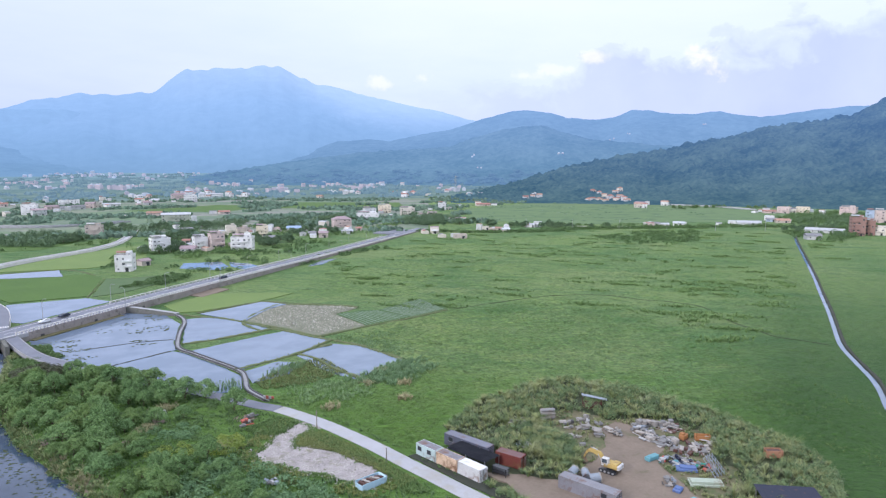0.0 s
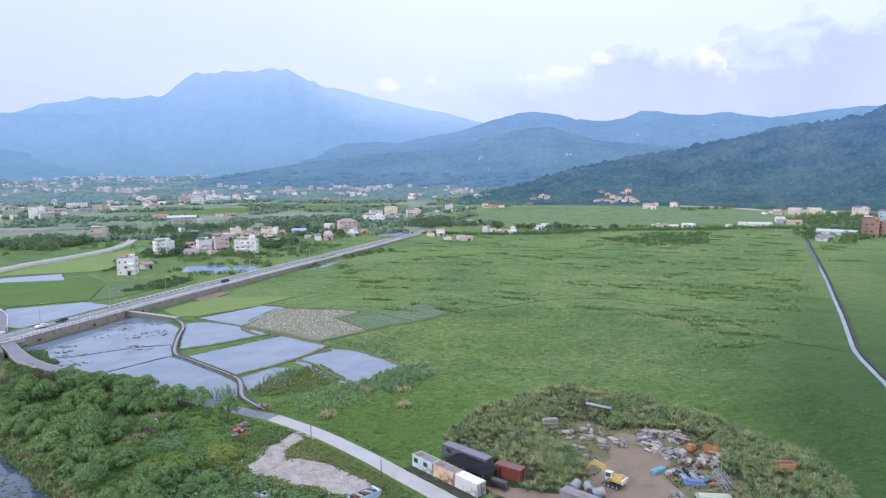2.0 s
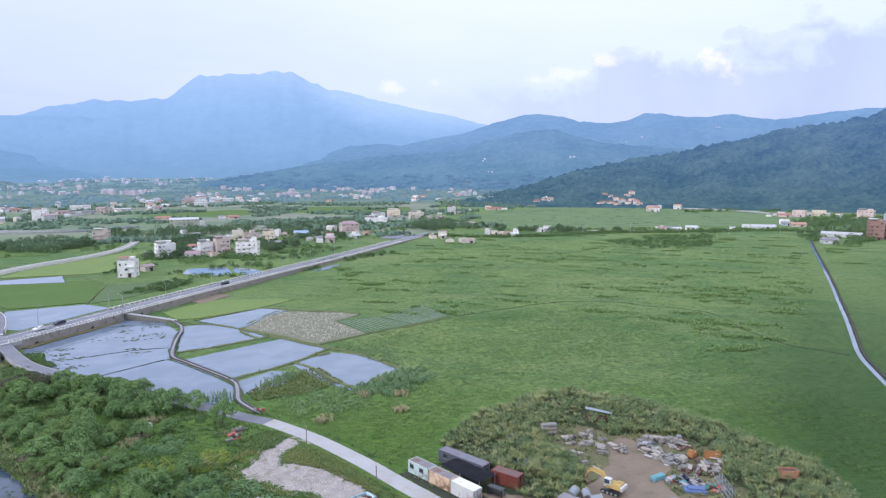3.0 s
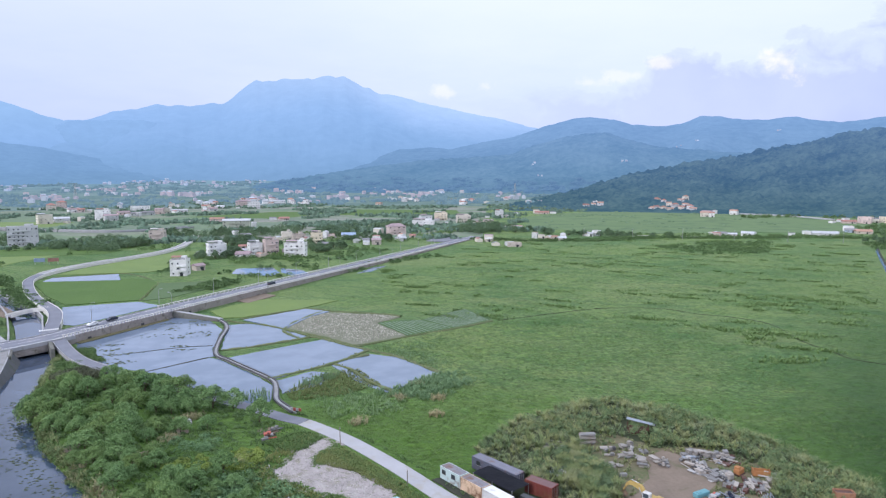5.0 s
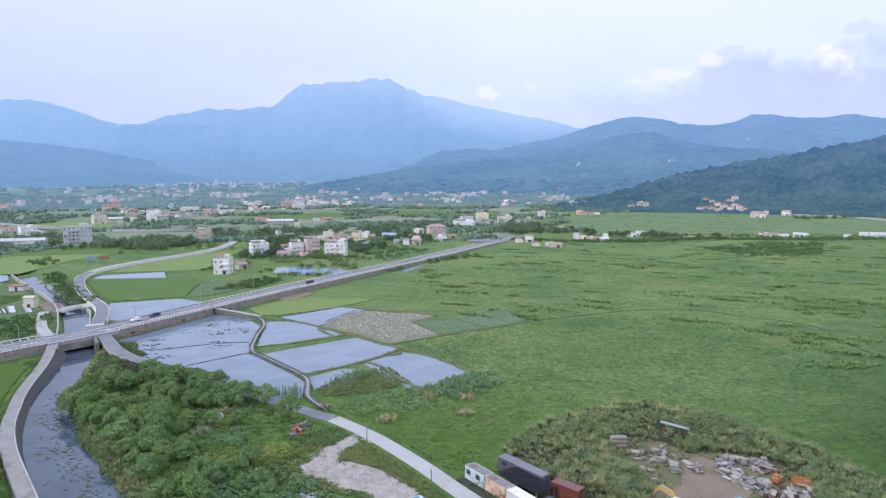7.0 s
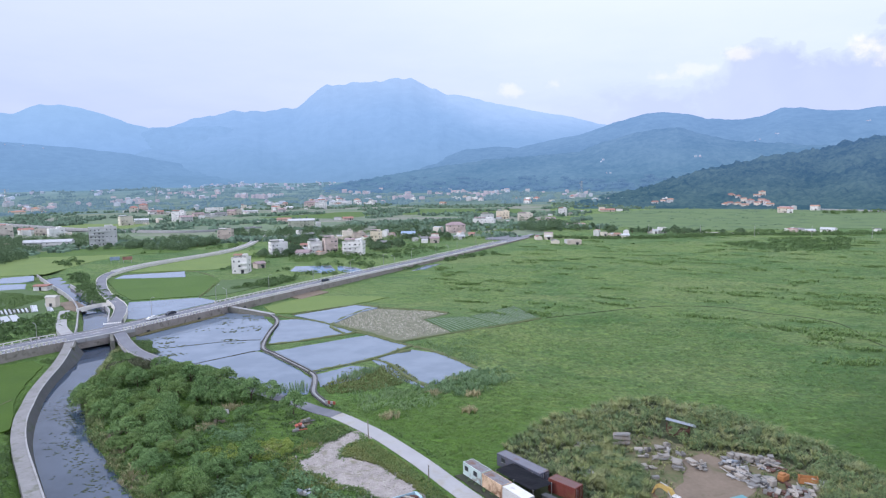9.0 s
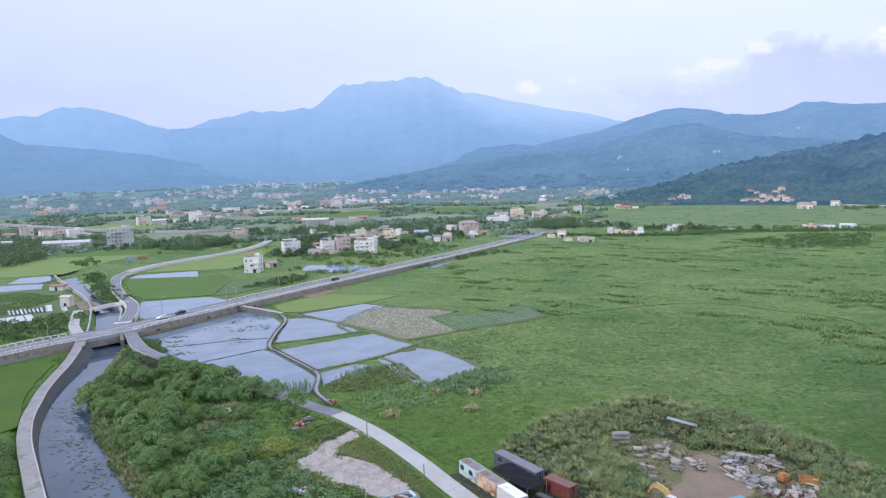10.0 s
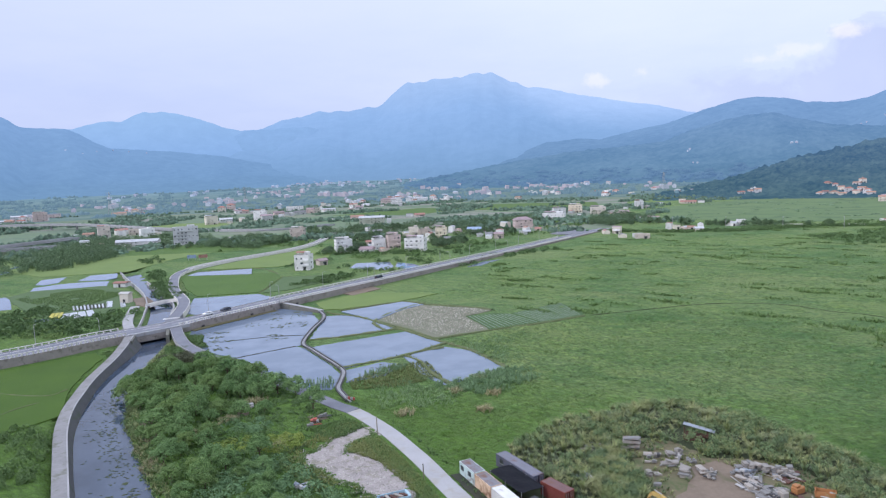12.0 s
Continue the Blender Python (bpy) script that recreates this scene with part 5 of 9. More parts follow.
HOUSES += [
    (-15, 876, 17.3, 10.0, 5.4, -14, "pink", "orange", "gable", "pinkish two-storey house with a faded orange roof on the valley floor"),
    (9, 762, 29.5, 10.0, 10.5, -4, "olive", "metal", "gable", "olive-green three-storey house with an olive metal roof on the valley floor"),
    (18, 664, 9.6, 6.7, 2.8, 14, "tan", "dark", "gable", "brown farm building with a dark roof on the valley floor"),
    (-61, 642, 13.1, 10.0, 10.0, -14, "tan", "flat", "flat", "brown three-storey house with a flat roof on the valley floor", True),
    (-233, 1198, 10.5, 9.0, 4.3, 6, "pink", "red", "gable", "pinkish farm building with a dull red roof in a far hamlet"),
    (72, 903, 13.6, 10.0, 2.8, 14, "tan", "red", "gable", "brown farm building with a dull red roof on the valley floor"),
    (-5, 518, 12.8, 10.0, 8.9, 14, "white", "flat", "flat", "white three-storey house with a flat roof in the roadside hamlet", True),
    (12, 504, 10.2, 9.4, 2.8, -16, "white", "mauve", "gable", "white farm building with a mauve roof in the roadside hamlet"),
    (23, 521, 9.6, 8.5, 8.3, 14, "white", "dark", "flat", "white three-storey house with a dark roof in the roadside hamlet", True),
    (35, 520, 10.4, 8.1, 10.6, 16, "pink", "flat", "flat", "pinkish three-storey house with a flat roof in the roadside hamlet", True),
]
HOUSES += [
    (50, 499, 15.7, 10.0, 9.5, -14, "white", "flat", "flat", "white three-storey house with a flat roof in the roadside hamlet", True),
    (54, 621, 9.1, 7.8, 7.7, 6, "cream", "flat", "flat", "cream three-storey house with a flat roof on the valley floor", True),
    (65, 617, 12.0, 10.0, 5.6, 14, "tan", "dark", "flat", "brown two-storey house with a dark roof in the roadside hamlet"),
    (78, 595, 10.3, 7.4, 8.4, -6, "yellow", "flat", "flat", "pale yellow three-storey house with a flat roof in the roadside hamlet", True),
    (80, 560, 9.6, 6.1, 2.8, 6, "blue", "dark", "gable", "bluish farm building with a dark roof in the roadside hamlet"),
    (13, 561, 5.7, 4.9, 2.8, -6, "pink", "red", "gable", "pinkish farm building with a dull red roof in the roadside hamlet"),
    (168, 654, 18.8, 10.0, 8.6, 14, "pink", "mauve", "hip", "pinkish three-storey hall with a mauve roof on the valley floor"),
    (173, 613, 5.4, 5.1, 2.8, -14, "tan", "red", "gable", "brown farm building with a dull red roof in the roadside hamlet"),
    (158, 589, 6.3, 6.0, 2.8, 16, "grey", "metal", "gable", "grey farm building with a metal roof in the roadside hamlet"),
    (121, 583, 6.4, 5.5, 3.0, -6, "grey", "dark", "gable", "pale grey farm building with a dark roof in the roadside hamlet"),
    (127, 565, 8.0, 6.6, 4.2, -6, "tan", "mauve", "gable", "brown farm building with a mauve roof in the roadside hamlet"),
    (114, 637, 13.2, 10.0, 2.8, -6, "grey", "blue", "gable", "pale grey farm building with a blue roof on the valley floor"),
    (221, 742, 26.1, 10.0, 6.9, -10, "white", "metal", "flat", "white two-storey house with a pale metal roof on the valley floor"),
    (252, 831, 15.9, 10.0, 6.7, 16, "grey", "flat", "flat", "pale grey two-storey house with a flat roof on the valley floor"),
]
HOUSES += [
    (276, 845, 17.4, 10.0, 9.3, -6, "yellow", "flat", "flat", "pale yellow three-storey house with a flat roof on the valley floor"),
    (291, 793, 18.6, 10.0, 8.6, 6, "cream", "flat", "flat", "cream three-storey house with a flat roof on the valley floor"),
    (311, 754, 10.5, 8.1, 5.1, 14, "pink", "mauve", "gable", "pinkish two-storey house with a mauve roof on the valley floor"),
    (291, 688, 11.4, 8.3, 2.8, -6, "white", "red", "gable", "white farm building with a dull red roof on the valley floor"),
    (373, 870, 11.7, 8.0, 9.4, -6, "grey", "flat", "flat", "pale grey three-storey house with a flat roof on the valley floor"),
    (232, 559, 5.2, 4.5, 2.8, -6, "cream", "flat", "gable", "cream farm building with a flat roof by the marsh edge"),
    (237, 510, 11.4, 8.1, 3.0, 6, "tan", "flat", "flat", "brown single-storey house with a flat roof by the marsh edge"),
    (315, 686, 7.6, 6.0, 2.8, -16, "pink", "mauve", "gable", "pinkish farm building with a mauve roof on the valley floor"),
    (293, 570, 5.7, 5.5, 3.0, 16, "cream", "flat", "flat", "cream single-storey house with a flat roof by the marsh edge"),
    (301, 560, 6.0, 5.1, 2.8, -6, "tan", "orange", "gable", "brown farm building with a faded orange roof by the marsh edge"),
    (303, 547, 7.0, 6.0, 2.8, 16, "cream", "metal", "gable", "cream farm building with a pale metal roof by the marsh edge"),
    (351, 579, 5.4, 5.0, 3.1, -14, "white", "metal", "gable", "white farm building with a pale metal roof by the marsh edge"),
    (361, 582, 7.1, 6.0, 4.6, 16, "white", "flat", "flat", "white two-storey house with a flat roof by the marsh edge"),
    (474, 934, 22.0, 10.0, 2.8, 4, "tan", "red", "gable", "brown farm building with a dull red roof on the valley floor"),
]
HOUSES += [
    (679, 1116, 10.1, 6.7, 10.3, -6, "white", "flat", "flat", "white three-storey house with a flat roof in a far hamlet"),
    (751, 1196, 20.2, 10.0, 8.4, 16, "pink", "flat", "flat", "pinkish three-storey house with a flat roof in a far hamlet"),
    (792, 1180, 28.3, 10.0, 3.2, -1, "grey", "metal", "gable", "grey farm building with a metal roof in a far hamlet"),
    (809, 1017, 12.0, 9.6, 4.7, 16, "white", "metal", "gable", "white single-storey house with a pale metal roof in a far hamlet"),
    (817, 991, 23.9, 10.0, 6.3, 1, "white", "flat", "flat", "white two-storey house with a flat roof in a far hamlet"),
    (721, 852, 14.4, 10.0, 4.3, -16, "pink", "mauve", "gable", "pinkish farm building with a mauve roof in a far hamlet"),
    (485, 546, 8.5, 6.0, 2.8, -14, "white", "dark", "gable", "white farm building with a dark roof by the marsh edge"),
    (486, 531, 8.4, 6.4, 2.8, 14, "cream", "metal", "gable", "cream farm building with a pale metal roof by the marsh edge"),
    (509, 536, 11.9, 8.1, 2.8, -6, "white", "metal", "gable", "white farm building with a pale metal roof by the marsh edge"),
    (586, 512, 23.2, 10.0, 2.8, 7, "grey", "metal", "gable", "grey farm building with a metal roof by the marsh edge"),
    (766, 636, 16.0, 10.0, 2.8, 14, "pink", "red", "gable", "pinkish farm building with a dull red roof on the valley floor"),
    (782, 629, 15.6, 10.0, 8.1, -14, "pink", "flat", "flat", "pinkish three-storey house with a flat roof on the valley floor"),
    (806, 632, 6.8, 6.0, 5.7, 14, "cream", "dark", "gable", "cream two-storey house with a dark roof on the valley floor"),
]
HOUSES += [
    (818, 627, 16.9, 10.0, 7.3, -6, "yellow", "flat", "flat", "pale yellow two-storey house with a flat roof on the valley floor"),
    (647, 518, 14.7, 10.0, 2.8, 16, "tan", "orange", "gable", "brown farm building with a faded orange roof by the marsh edge"),
    (647, 534, 11.0, 8.2, 3.0, 6, "blue", "dark", "gable", "bluish farm building with a dark roof by the marsh edge"),
    (825, 567, 18.7, 10.0, 10.6, -16, "pink", "flat", "flat", "pinkish three-storey house with a flat roof by the marsh edge"),
    (772, 501, 11.8, 10.0, 11.3, -14, "blue", "blue", "flat", "bluish four-storey house with a blue roof by the marsh edge"),
    (753, 475, 14.4, 9.9, 13.3, 6, "pink", "flat", "flat", "pinkish four-storey house with a flat roof by the marsh edge"),
    (588, 391, 11.5, 10.0, 16.5, 14, "brick", "flat", "flat", "red brick four-storey house with a flat roof by the marsh edge", True),
    (602, 390, 8.7, 7.5, 13.0, 6, "brick", "flat", "flat", "red brick four-storey house with a flat roof by the marsh edge", True),
    (609, 388, 22.5, 10.0, 6.2, 10, "cream", "flat", "flat", "cream two-storey house with a flat roof by the marsh edge"),
    (582, 421, 32.9, 10.0, 2.8, -9, "grey", "metal", "gable", "grey farm building with a metal roof by the marsh edge"),
    (520, 384, 11.9, 10.0, 3.5, 16, "grey", "dark", "gable", "pale grey farm building with a dark roof by the marsh edge"),
]
for spec in HOUSES:
    x, y, w, d, h, tilt, wall, roof, style, text = spec[:10]
    house(x, y, w, d, h, tilt, wall, roof, style, text, len(spec) > 10)

# low sheds, lean-tos and walled yards between the houses, one mesh
SHED_MATS = [WALLS[k] for k in ("white", "cream", "pink", "grey")] + [ROOFS[k] for k in ("metal", "metal", "mauve", "red", "dark", "orange")]
verts, faces, slots = [], [], []
shed_rnd = random.Random(17)
for spec in HOUSES:
    if spec[1] < 480 or "standing alone" in spec[9]:
        continue
    for _ in range(shed_rnd.choice((1, 2, 3))):
        a = shed_rnd.uniform(0, 6.28)
        far = max(spec[2], spec[3]) * shed_rnd.uniform(0.75, 1.5)
        x, y = spec[0] + math.cos(a) * far * 1.3, spec[1] + spec[3] / 2 + abs(math.sin(a)) * far
        if min(line_gap([x], [y], [(q.x, q.y) for q in line])[0][0] for line in (ROAD, SIDE)) < 10:
            continue
        w, d, h, b, rise = shed_rnd.uniform(4, 10), shed_rnd.uniform(4, 7), shed_rnd.choice((2.4, 2.8, 3.2, 5.8)), shed_rnd.uniform(0, 3.14), shed_rnd.uniform(0.3, 1.2)
        k = len(verts)
        for px, py, pz in ((-1, -1, 0), (1, -1, 0), (1, 1, 0), (-1, 1, 0), (-1, -1, h), (1, -1, h), (1, 1, h), (-1, 1, h), (-1, 0, h + rise), (1, 0, h + rise)):
            u, v = px * w / 2, py * d / 2
            verts.append((x + u * math.cos(b) - v * math.sin(b), y + u * math.sin(b) + v * math.cos(b), pz - (0.3 if pz == 0 else 0)))
        wall, top = shed_rnd.choice((0, 0, 1, 2, 3)), shed_rnd.randint(4, 9)
        for f, m in (((0, 1, 5, 4), wall), ((1, 2, 6, 5), wall), ((2, 3, 7, 6), wall), ((3, 0, 4, 7), wall), ((4, 5, 9, 8), top), ((6, 7, 8, 9), top), ((4, 8, 7), wall), ((5, 6, 9), wall)):
            faces.append([k + q for q in f])
            slots.append(m)
me = mesh_of("outbuildings", verts, faces, SHED_MATS)
me.polygons.foreach_set("material_index", slots)
tagged(new("outbuildings", me), "low sheds and lean-tos between the village houses", "sheds", kind="stuff")

# ---- the scrap yard ----
YARD_Z = 0.62
GRAVEL_BED = swell([(26.0, 150.0), (28.5, 144.8), (23.4, 140.6), (22.2, 135.2), (25.7, 135.3), (29.3, 131.9), (32.8, 125.2), (36.5, 118.5), (37.8, 113.1), (33.7, 112.3), (27.9, 117.3), (26.1, 120.7), (22.4, 122.6), (19.3, 127.2), (14.9, 132.2), (14.1, 134.9), (17.6, 138.7), (22.1, 146.1)], 0.7)
YARD_OPEN = [(54, 106), (63, 103), (69, 98), (75, 100), (79, 107), (82, 111), (80, 117), (83, 126), (81, 131), (88, 132), (95, 127), (97, 121), (104, 119), (111, 115), (113, 105), (109, 99), (104, 95), (105, 88), (101, 83), (90, 79), (80, 72), (66, 74), (58, 92)]
# dark sheet that paints the shade in the gaps between tussocks
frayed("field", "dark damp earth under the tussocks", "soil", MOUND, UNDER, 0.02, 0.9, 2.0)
sheet("field", "weedy brown earth round the scrap piles", "yard", [(58, 108)] + YARD_OPEN[2:-1] + [(60, 92)], YARD_Z + 0.02, WEEDY, 0.8, 1.5)
sheet("field", "bare trodden brown earth of the scrap yard", "yard", [(56, 108), (63, 104), (69, 99), (75, 101), (81, 104), (87, 108), (92, 117), (98, 119), (102, 110), (98, 102), (92, 97), (90, 88), (88, 78), (80, 74), (68, 76), (60, 92)], YARD_Z + 0.05, SOIL, 0.9)
frayed("field", "pale gravel patch with grass growing through", "gravel", GRAVEL_BED, GRAVEL, 0.04, 0.3, 2.2)


def paint(name, c, rust=0.0):
    return material(name, c, tuple(v * 0.8 for v in c), rough=0.6, scale=0.5, fine=4, bump=0.15, depth=0.02, dirt=(0.16, 0.075, 0.04), dirt_scale=0.6, dirt_amount=rust)


sheet("field", "dark stony strip between containers and lane", "verge", [(44.6, 121.5), (47, 121.8), (54.6, 103.4), (60, 92), (57.5, 90.8), (51, 104)], YARD_Z + 0.02, MUD, 0.3)
C_TURQ, C_TAN, C_WHITE = paint("turquoise_paint", (0.50, 0.61, 0.61), 0.35), paint("peach_paint", (0.66, 0.50, 0.36), 0.65), paint("white_paint", (0.60, 0.60, 0.60), 0.35)
C_BLUE, C_RED, C_GREY = paint("slate_blue_paint", (0.115, 0.125, 0.17), 0.3), paint("red_paint", (0.17, 0.045, 0.038), 0.5), paint("grey_paint", (0.24, 0.24, 0.265), 0.35)
RUST_ROOF = paint("rusty_roof", (0.22, 0.22, 0.25), 0.55)


def container(x, y, rz, long, mat, top, label, window=None, doors=True):
    """A steel shipping container: corrugated sides, corner posts, rails, doors with bars."""
    wide, high = 2.44, 2.59
    ct = thing("shipping_container", label, "container", pose(x, y, YARD_Z, 0, 0, rz), "containers in the yard")
    bm = bmesh.new()
    for s in (-1, 1):
        for a, b in ((-long / 2, s * (wide / 2 - 0.08)), (long / 2, s * (wide / 2 - 0.08))):
            box(bm, (a - math.copysign(0.08, a), b, high / 2), (0.16, 0.16, high))
        box(bm, (0, s * (wide / 2 - 0.06), 0.1), (long - 0.3, 0.12, 0.2))
        box(bm, (0, s * (wide / 2 - 0.06), high - 0.08), (long - 0.3, 0.12, 0.16))
        box(bm, (s * (long / 2 - 0.08), 0, high - 0.08), (0.14, wide - 0.3, 0.16))
        box(bm, (s * (long / 2 - 0.08), 0, 0.1), (0.14, wide - 0.3, 0.2))
    part("frame", bm, mat, ct)
    for s in (-1, 1):
        bm, n = bmesh.new(), int(long / 0.29)
        rows = []
        for k in range(n * 4 + 1):
            px = -long / 2 + 0.16 + (long - 0.32) * k / (n * 4)
            py = s * (wide / 2 - (0.03 if k % 4 in (0, 1) else 0.09))
            rows.append((bm.verts.new((px, py, 0.18)), bm.verts.new((px, py, high - 0.14))))
        for u, v in zip(rows, rows[1:]):
            bm.faces.new((u[0], v[0], v[1], u[1]))
        part("side_panel", bm, mat, ct)
    bm, rows, n = bmesh.new(), [], int(long / 0.3)
    for k in range(n + 1):
        px, pz = -long / 2 + 0.05 + (long - 0.1) * k / n, high - 0.02 + 0.03 * (k % 2)
        rows.append((bm.verts.new((px, -wide / 2 + 0.1, pz)), bm.verts.new((px, wide / 2 - 0.1, pz))))
    for u, v in zip(rows, rows[1:]):
        bm.faces.new((u[0], v[0], v[1], u[1]))
    part("roof", bm, top, ct)
    part("floor", box(bmesh.new(), (0, 0, 0.16), (long - 0.3, wide - 0.3, 0.08)), TIMBER, ct)
    part("end_panel", box(bmesh.new(), (-long / 2 + 0.08, 0, high / 2), (0.05, wide - 0.32, high - 0.3)), mat, ct)
    for s in (-1, 1):
        dr = part("door", box(bmesh.new(), (long / 2 - 0.05, s * wide / 4, high / 2), (0.06, wide / 2 - 0.2, high - 0.34)), mat, ct)
        for k in (-0.25, 0.25):
            part("lock_bar", rod(bmesh.new(), (long / 2 + 0.02, s * wide / 4 + k, 0.3), (long / 2 + 0.02, s * wide / 4 + k, high - 0.25), 0.03), STEEL, dr)
    for wx, s in window or ():
        wn = part("window", box(bmesh.new(), (wx, s * (wide / 2 + 0.0), 1.6), (1.1, 0.1, 0.85)), DARK, ct)
        part("frame", box(bmesh.new(), (wx, s * (wide / 2 + 0.02), 1.13), (1.3, 0.1, 0.09)), STEEL, wn)
    return ct


ROW = -68.2
container(48.7, 119.3, ROW, 6.06, C_TURQ, RUST_ROOF, "pale turquoise container with a rusty grey roof beside the lane", [(-1.9, -1), (1.0, -1)])
container(51.0, 113.4, ROW, 6.06, C_TAN, RUST_ROOF, "peach container streaked with rust beside the lane")
container(53.3, 107.6, ROW, 6.06, C_WHITE, paint("bright_white_roof", (0.74, 0.75, 0.77), 0.1), "white container with a pale roof beside the lane")
container(57.9, 119.0, -64.0, 12.19, C_BLUE, paint("pale_slate_roof", (0.19, 0.195, 0.24), 0.25), "long slate-blue container behind the row", [(-4.2, -1)])
container(63.0, 109.2, -58.0, 6.06, C_RED, paint("dull_red_roof", (0.17, 0.10, 0.10), 0.3), "red rusty container with white patches on its doors")
container(70.4, 91.8, -64.0, 12.19, C_GREY, C_GREY, "long grey container at the yard entrance", [(3.6, -1)])
# shade net
net = thing("shade_canopy", "black shade net stretched on posts between containers", "canopy", pose(56.2, 113.4, YARD_Z, 0, 0, -66) @ Matrix.Diagonal((1.12, 1.18, 0.95, 1)))
NET = material("black_net", (0.018, 0.02, 0.03), (0.03, 0.033, 0.045), rough=0.8, scale=1, fine=6, bump=0.3, depth=0.05)
bm = bmesh.new()
for i in range(13):
    for j in range(6):
        bm.verts.new((-4.8 + i * 0.8, -2.1 + j * 0.84, 2.5 + 0.12 * math.sin(i * 1.1) * math.sin(j * 1.3) - 0.02 * (j - 2.5) ** 2))
bm.verts.ensure_lookup_table()
for i in range(12):
    for j in range(5):
        bm.faces.new([bm.verts[k] for k in (i * 6 + j, i * 6 + j + 1, i * 6 + j + 7, i * 6 + j + 6)])
bmesh.ops.solidify(bm, geom=bm.faces[:], thickness=0.04)
part("net", bm, NET, net)
for px in (-4.6, 0, 4.6):
    for py in (-2.0, 2.0):
        part("post", rod(bmesh.new(), (px, py, 0), (px, py, 2.5), 0.06), STEEL, net)
frame_rack = thing("steel_rack", "dark steel rack full of junk beside the red container", "rack", pose(58.8, 105.8, YARD_Z, 0, 0, -60))
for px in (-1.6, 1.6):
    for py in (-0.6, 0.6):
        part("post", box(bmesh.new(), (px, py, 0.9), (0.12, 0.12, 1.8)), DARK, frame_rack)
for z in (0.5, 1.1, 1.7):
    part("shelf", box(bmesh.new(), (0, 0, z), (3.4, 1.3, 0.08)), DARK, frame_rack)

# excavator
YELLOW = paint("digger_yellow", (0.48, 0.35, 0.12), 0.3)


def excavator(x, y, rz):
    ex = thing("excavator", "yellow tracked excavator with a white cab and folded boom", "excavator", pose(x, y, YARD_Z + 0.05, 0, 0, rz) @ Matrix.Scale(0.97, 4))
    for s in (-1, 1):
        bm = bmesh.new()
        prof = [(-1.9, 0.35), (-1.6, 0.05), (1.6, 0.05), (1.9, 0.35), (1.9, 0.6), (1.6, 0.85), (-1.6, 0.85), (-1.9, 0.6)]
        a = [bm.verts.new((px, s * 1.35 - 0.3, pz)) for px, pz in prof]
        b = [bm.verts.new((px, s * 1.35 + 0.3, pz)) for px, pz in prof]
        bm.faces.new(a)
        bm.faces.new(b[::-1])
        for k in range(8):
            bm.faces.new((a[k], b[k], b[(k + 1) % 8], a[(k + 1) % 8]))
        tk = part("track", bm, DARK, ex)
        for k in range(4):
            part("roller", rod(bmesh.new(), (-1.35 + 0.9 * k, s * 1.35 - 0.33, 0.4), (-1.35 + 0.9 * k, s * 1.35 + 0.33, 0.4), 0.26, None, 10), STEEL, tk)
    part("turntable", rod(bmesh.new(), (0, 0, 0.7), (0, 0, 1.15), 0.85, None, 16), DARK, ex)
    bm = box(bmesh.new(), (-0.5, 0, 1.6), (3.1, 2.5, 0.85), 0, 0, 0, 0.12)
    box(bm, (-1.3, 0, 2.1), (1.4, 2.3, 0.4), 0, 0, 0, 0.1)
    part("body", bm, YELLOW, ex)
    part("counterweight", box(bmesh.new(), (-2.25, 0, 1.6), (0.6, 2.5, 1.0), 0, 0, 0, 0.15), C_WHITE, ex, "pale counterweight with worn lettering bars")
    cab = part("cab", box(bmesh.new(), (0.75, 0.75, 2.25), (1.5, 1.0, 1.7), 0, 0, 0, 0.1), C_WHITE, ex)
    part("windscreen", box(bmesh.new(), (1.5, 0.75, 2.45), (0.06, 0.8, 1.0)), GLASS, cab)
    part("side_window", box(bmesh.new(), (0.75, 1.27, 2.5), (1.1, 0.06, 0.8)), GLASS, cab)

    def beam(name, pts, w, mat, parent, r=(0.3, 0.42, 0.22)):
        bm, rings = bmesh.new(), []
        for k, (px, pz) in enumerate(pts):
            t = r[min(k, len(r) - 1)]
            rings.append([bm.verts.new((px + dx * 0, dy, pz + dz)) for dx, dy, dz in ((0, -w, -t), (0, w, -t), (0, w, t), (0, -w, t))])
        for u, v in zip(rings, rings[1:]):
            for k in range(4):
                bm.faces.new((u[k], u[(k + 1) % 4], v[(k + 1) % 4], v[k]))
        bm.faces.new(rings[0])
        bm.faces.new(rings[-1][::-1])
        return part(name, bm, mat, parent)
    beam("boom", [(1.0, 1.7), (2.2, 3.1), (4.0, 3.5), (4.8, 3.3)], 0.3, YELLOW, ex, (0.36, 0.52, 0.4, 0.3))
    beam("arm", [(4.5, 3.7), (5.4, 2.9), (6.1, 1.5)], 0.26, YELLOW, ex, (0.3, 0.4, 0.24))
    part("cylinder", rod(bmesh.new(), (1.7, 0.36, 1.6), (2.7, 0.36, 3.2), 0.09), STEEL, ex)
    part("cylinder", rod(bmesh.new(), (2.9, 0, 3.9), (4.6, 0, 4.1), 0.09), STEEL, ex)
    bm = bmesh.new()
    prof = [(6.1, 1.6), (6.5, 1.1), (6.3, 0.45), (5.7, 0.25), (5.3, 0.6), (5.7, 0.75), (6.0, 1.1)]
    a = [bm.verts.new((px, -0.6, pz)) for px, pz in prof]
    b = [bm.verts.new((px, 0.6, pz)) for px, pz in prof]
    for k in range(7):
        bm.faces.new((a[k], b[k], b[(k + 1) % 7], a[(k + 1) % 7]))
    part("bucket", bm, paint("rusty_bucket", (0.20, 0.11, 0.09), 0.5), ex)


excavator(80.3, 98.3, 117)

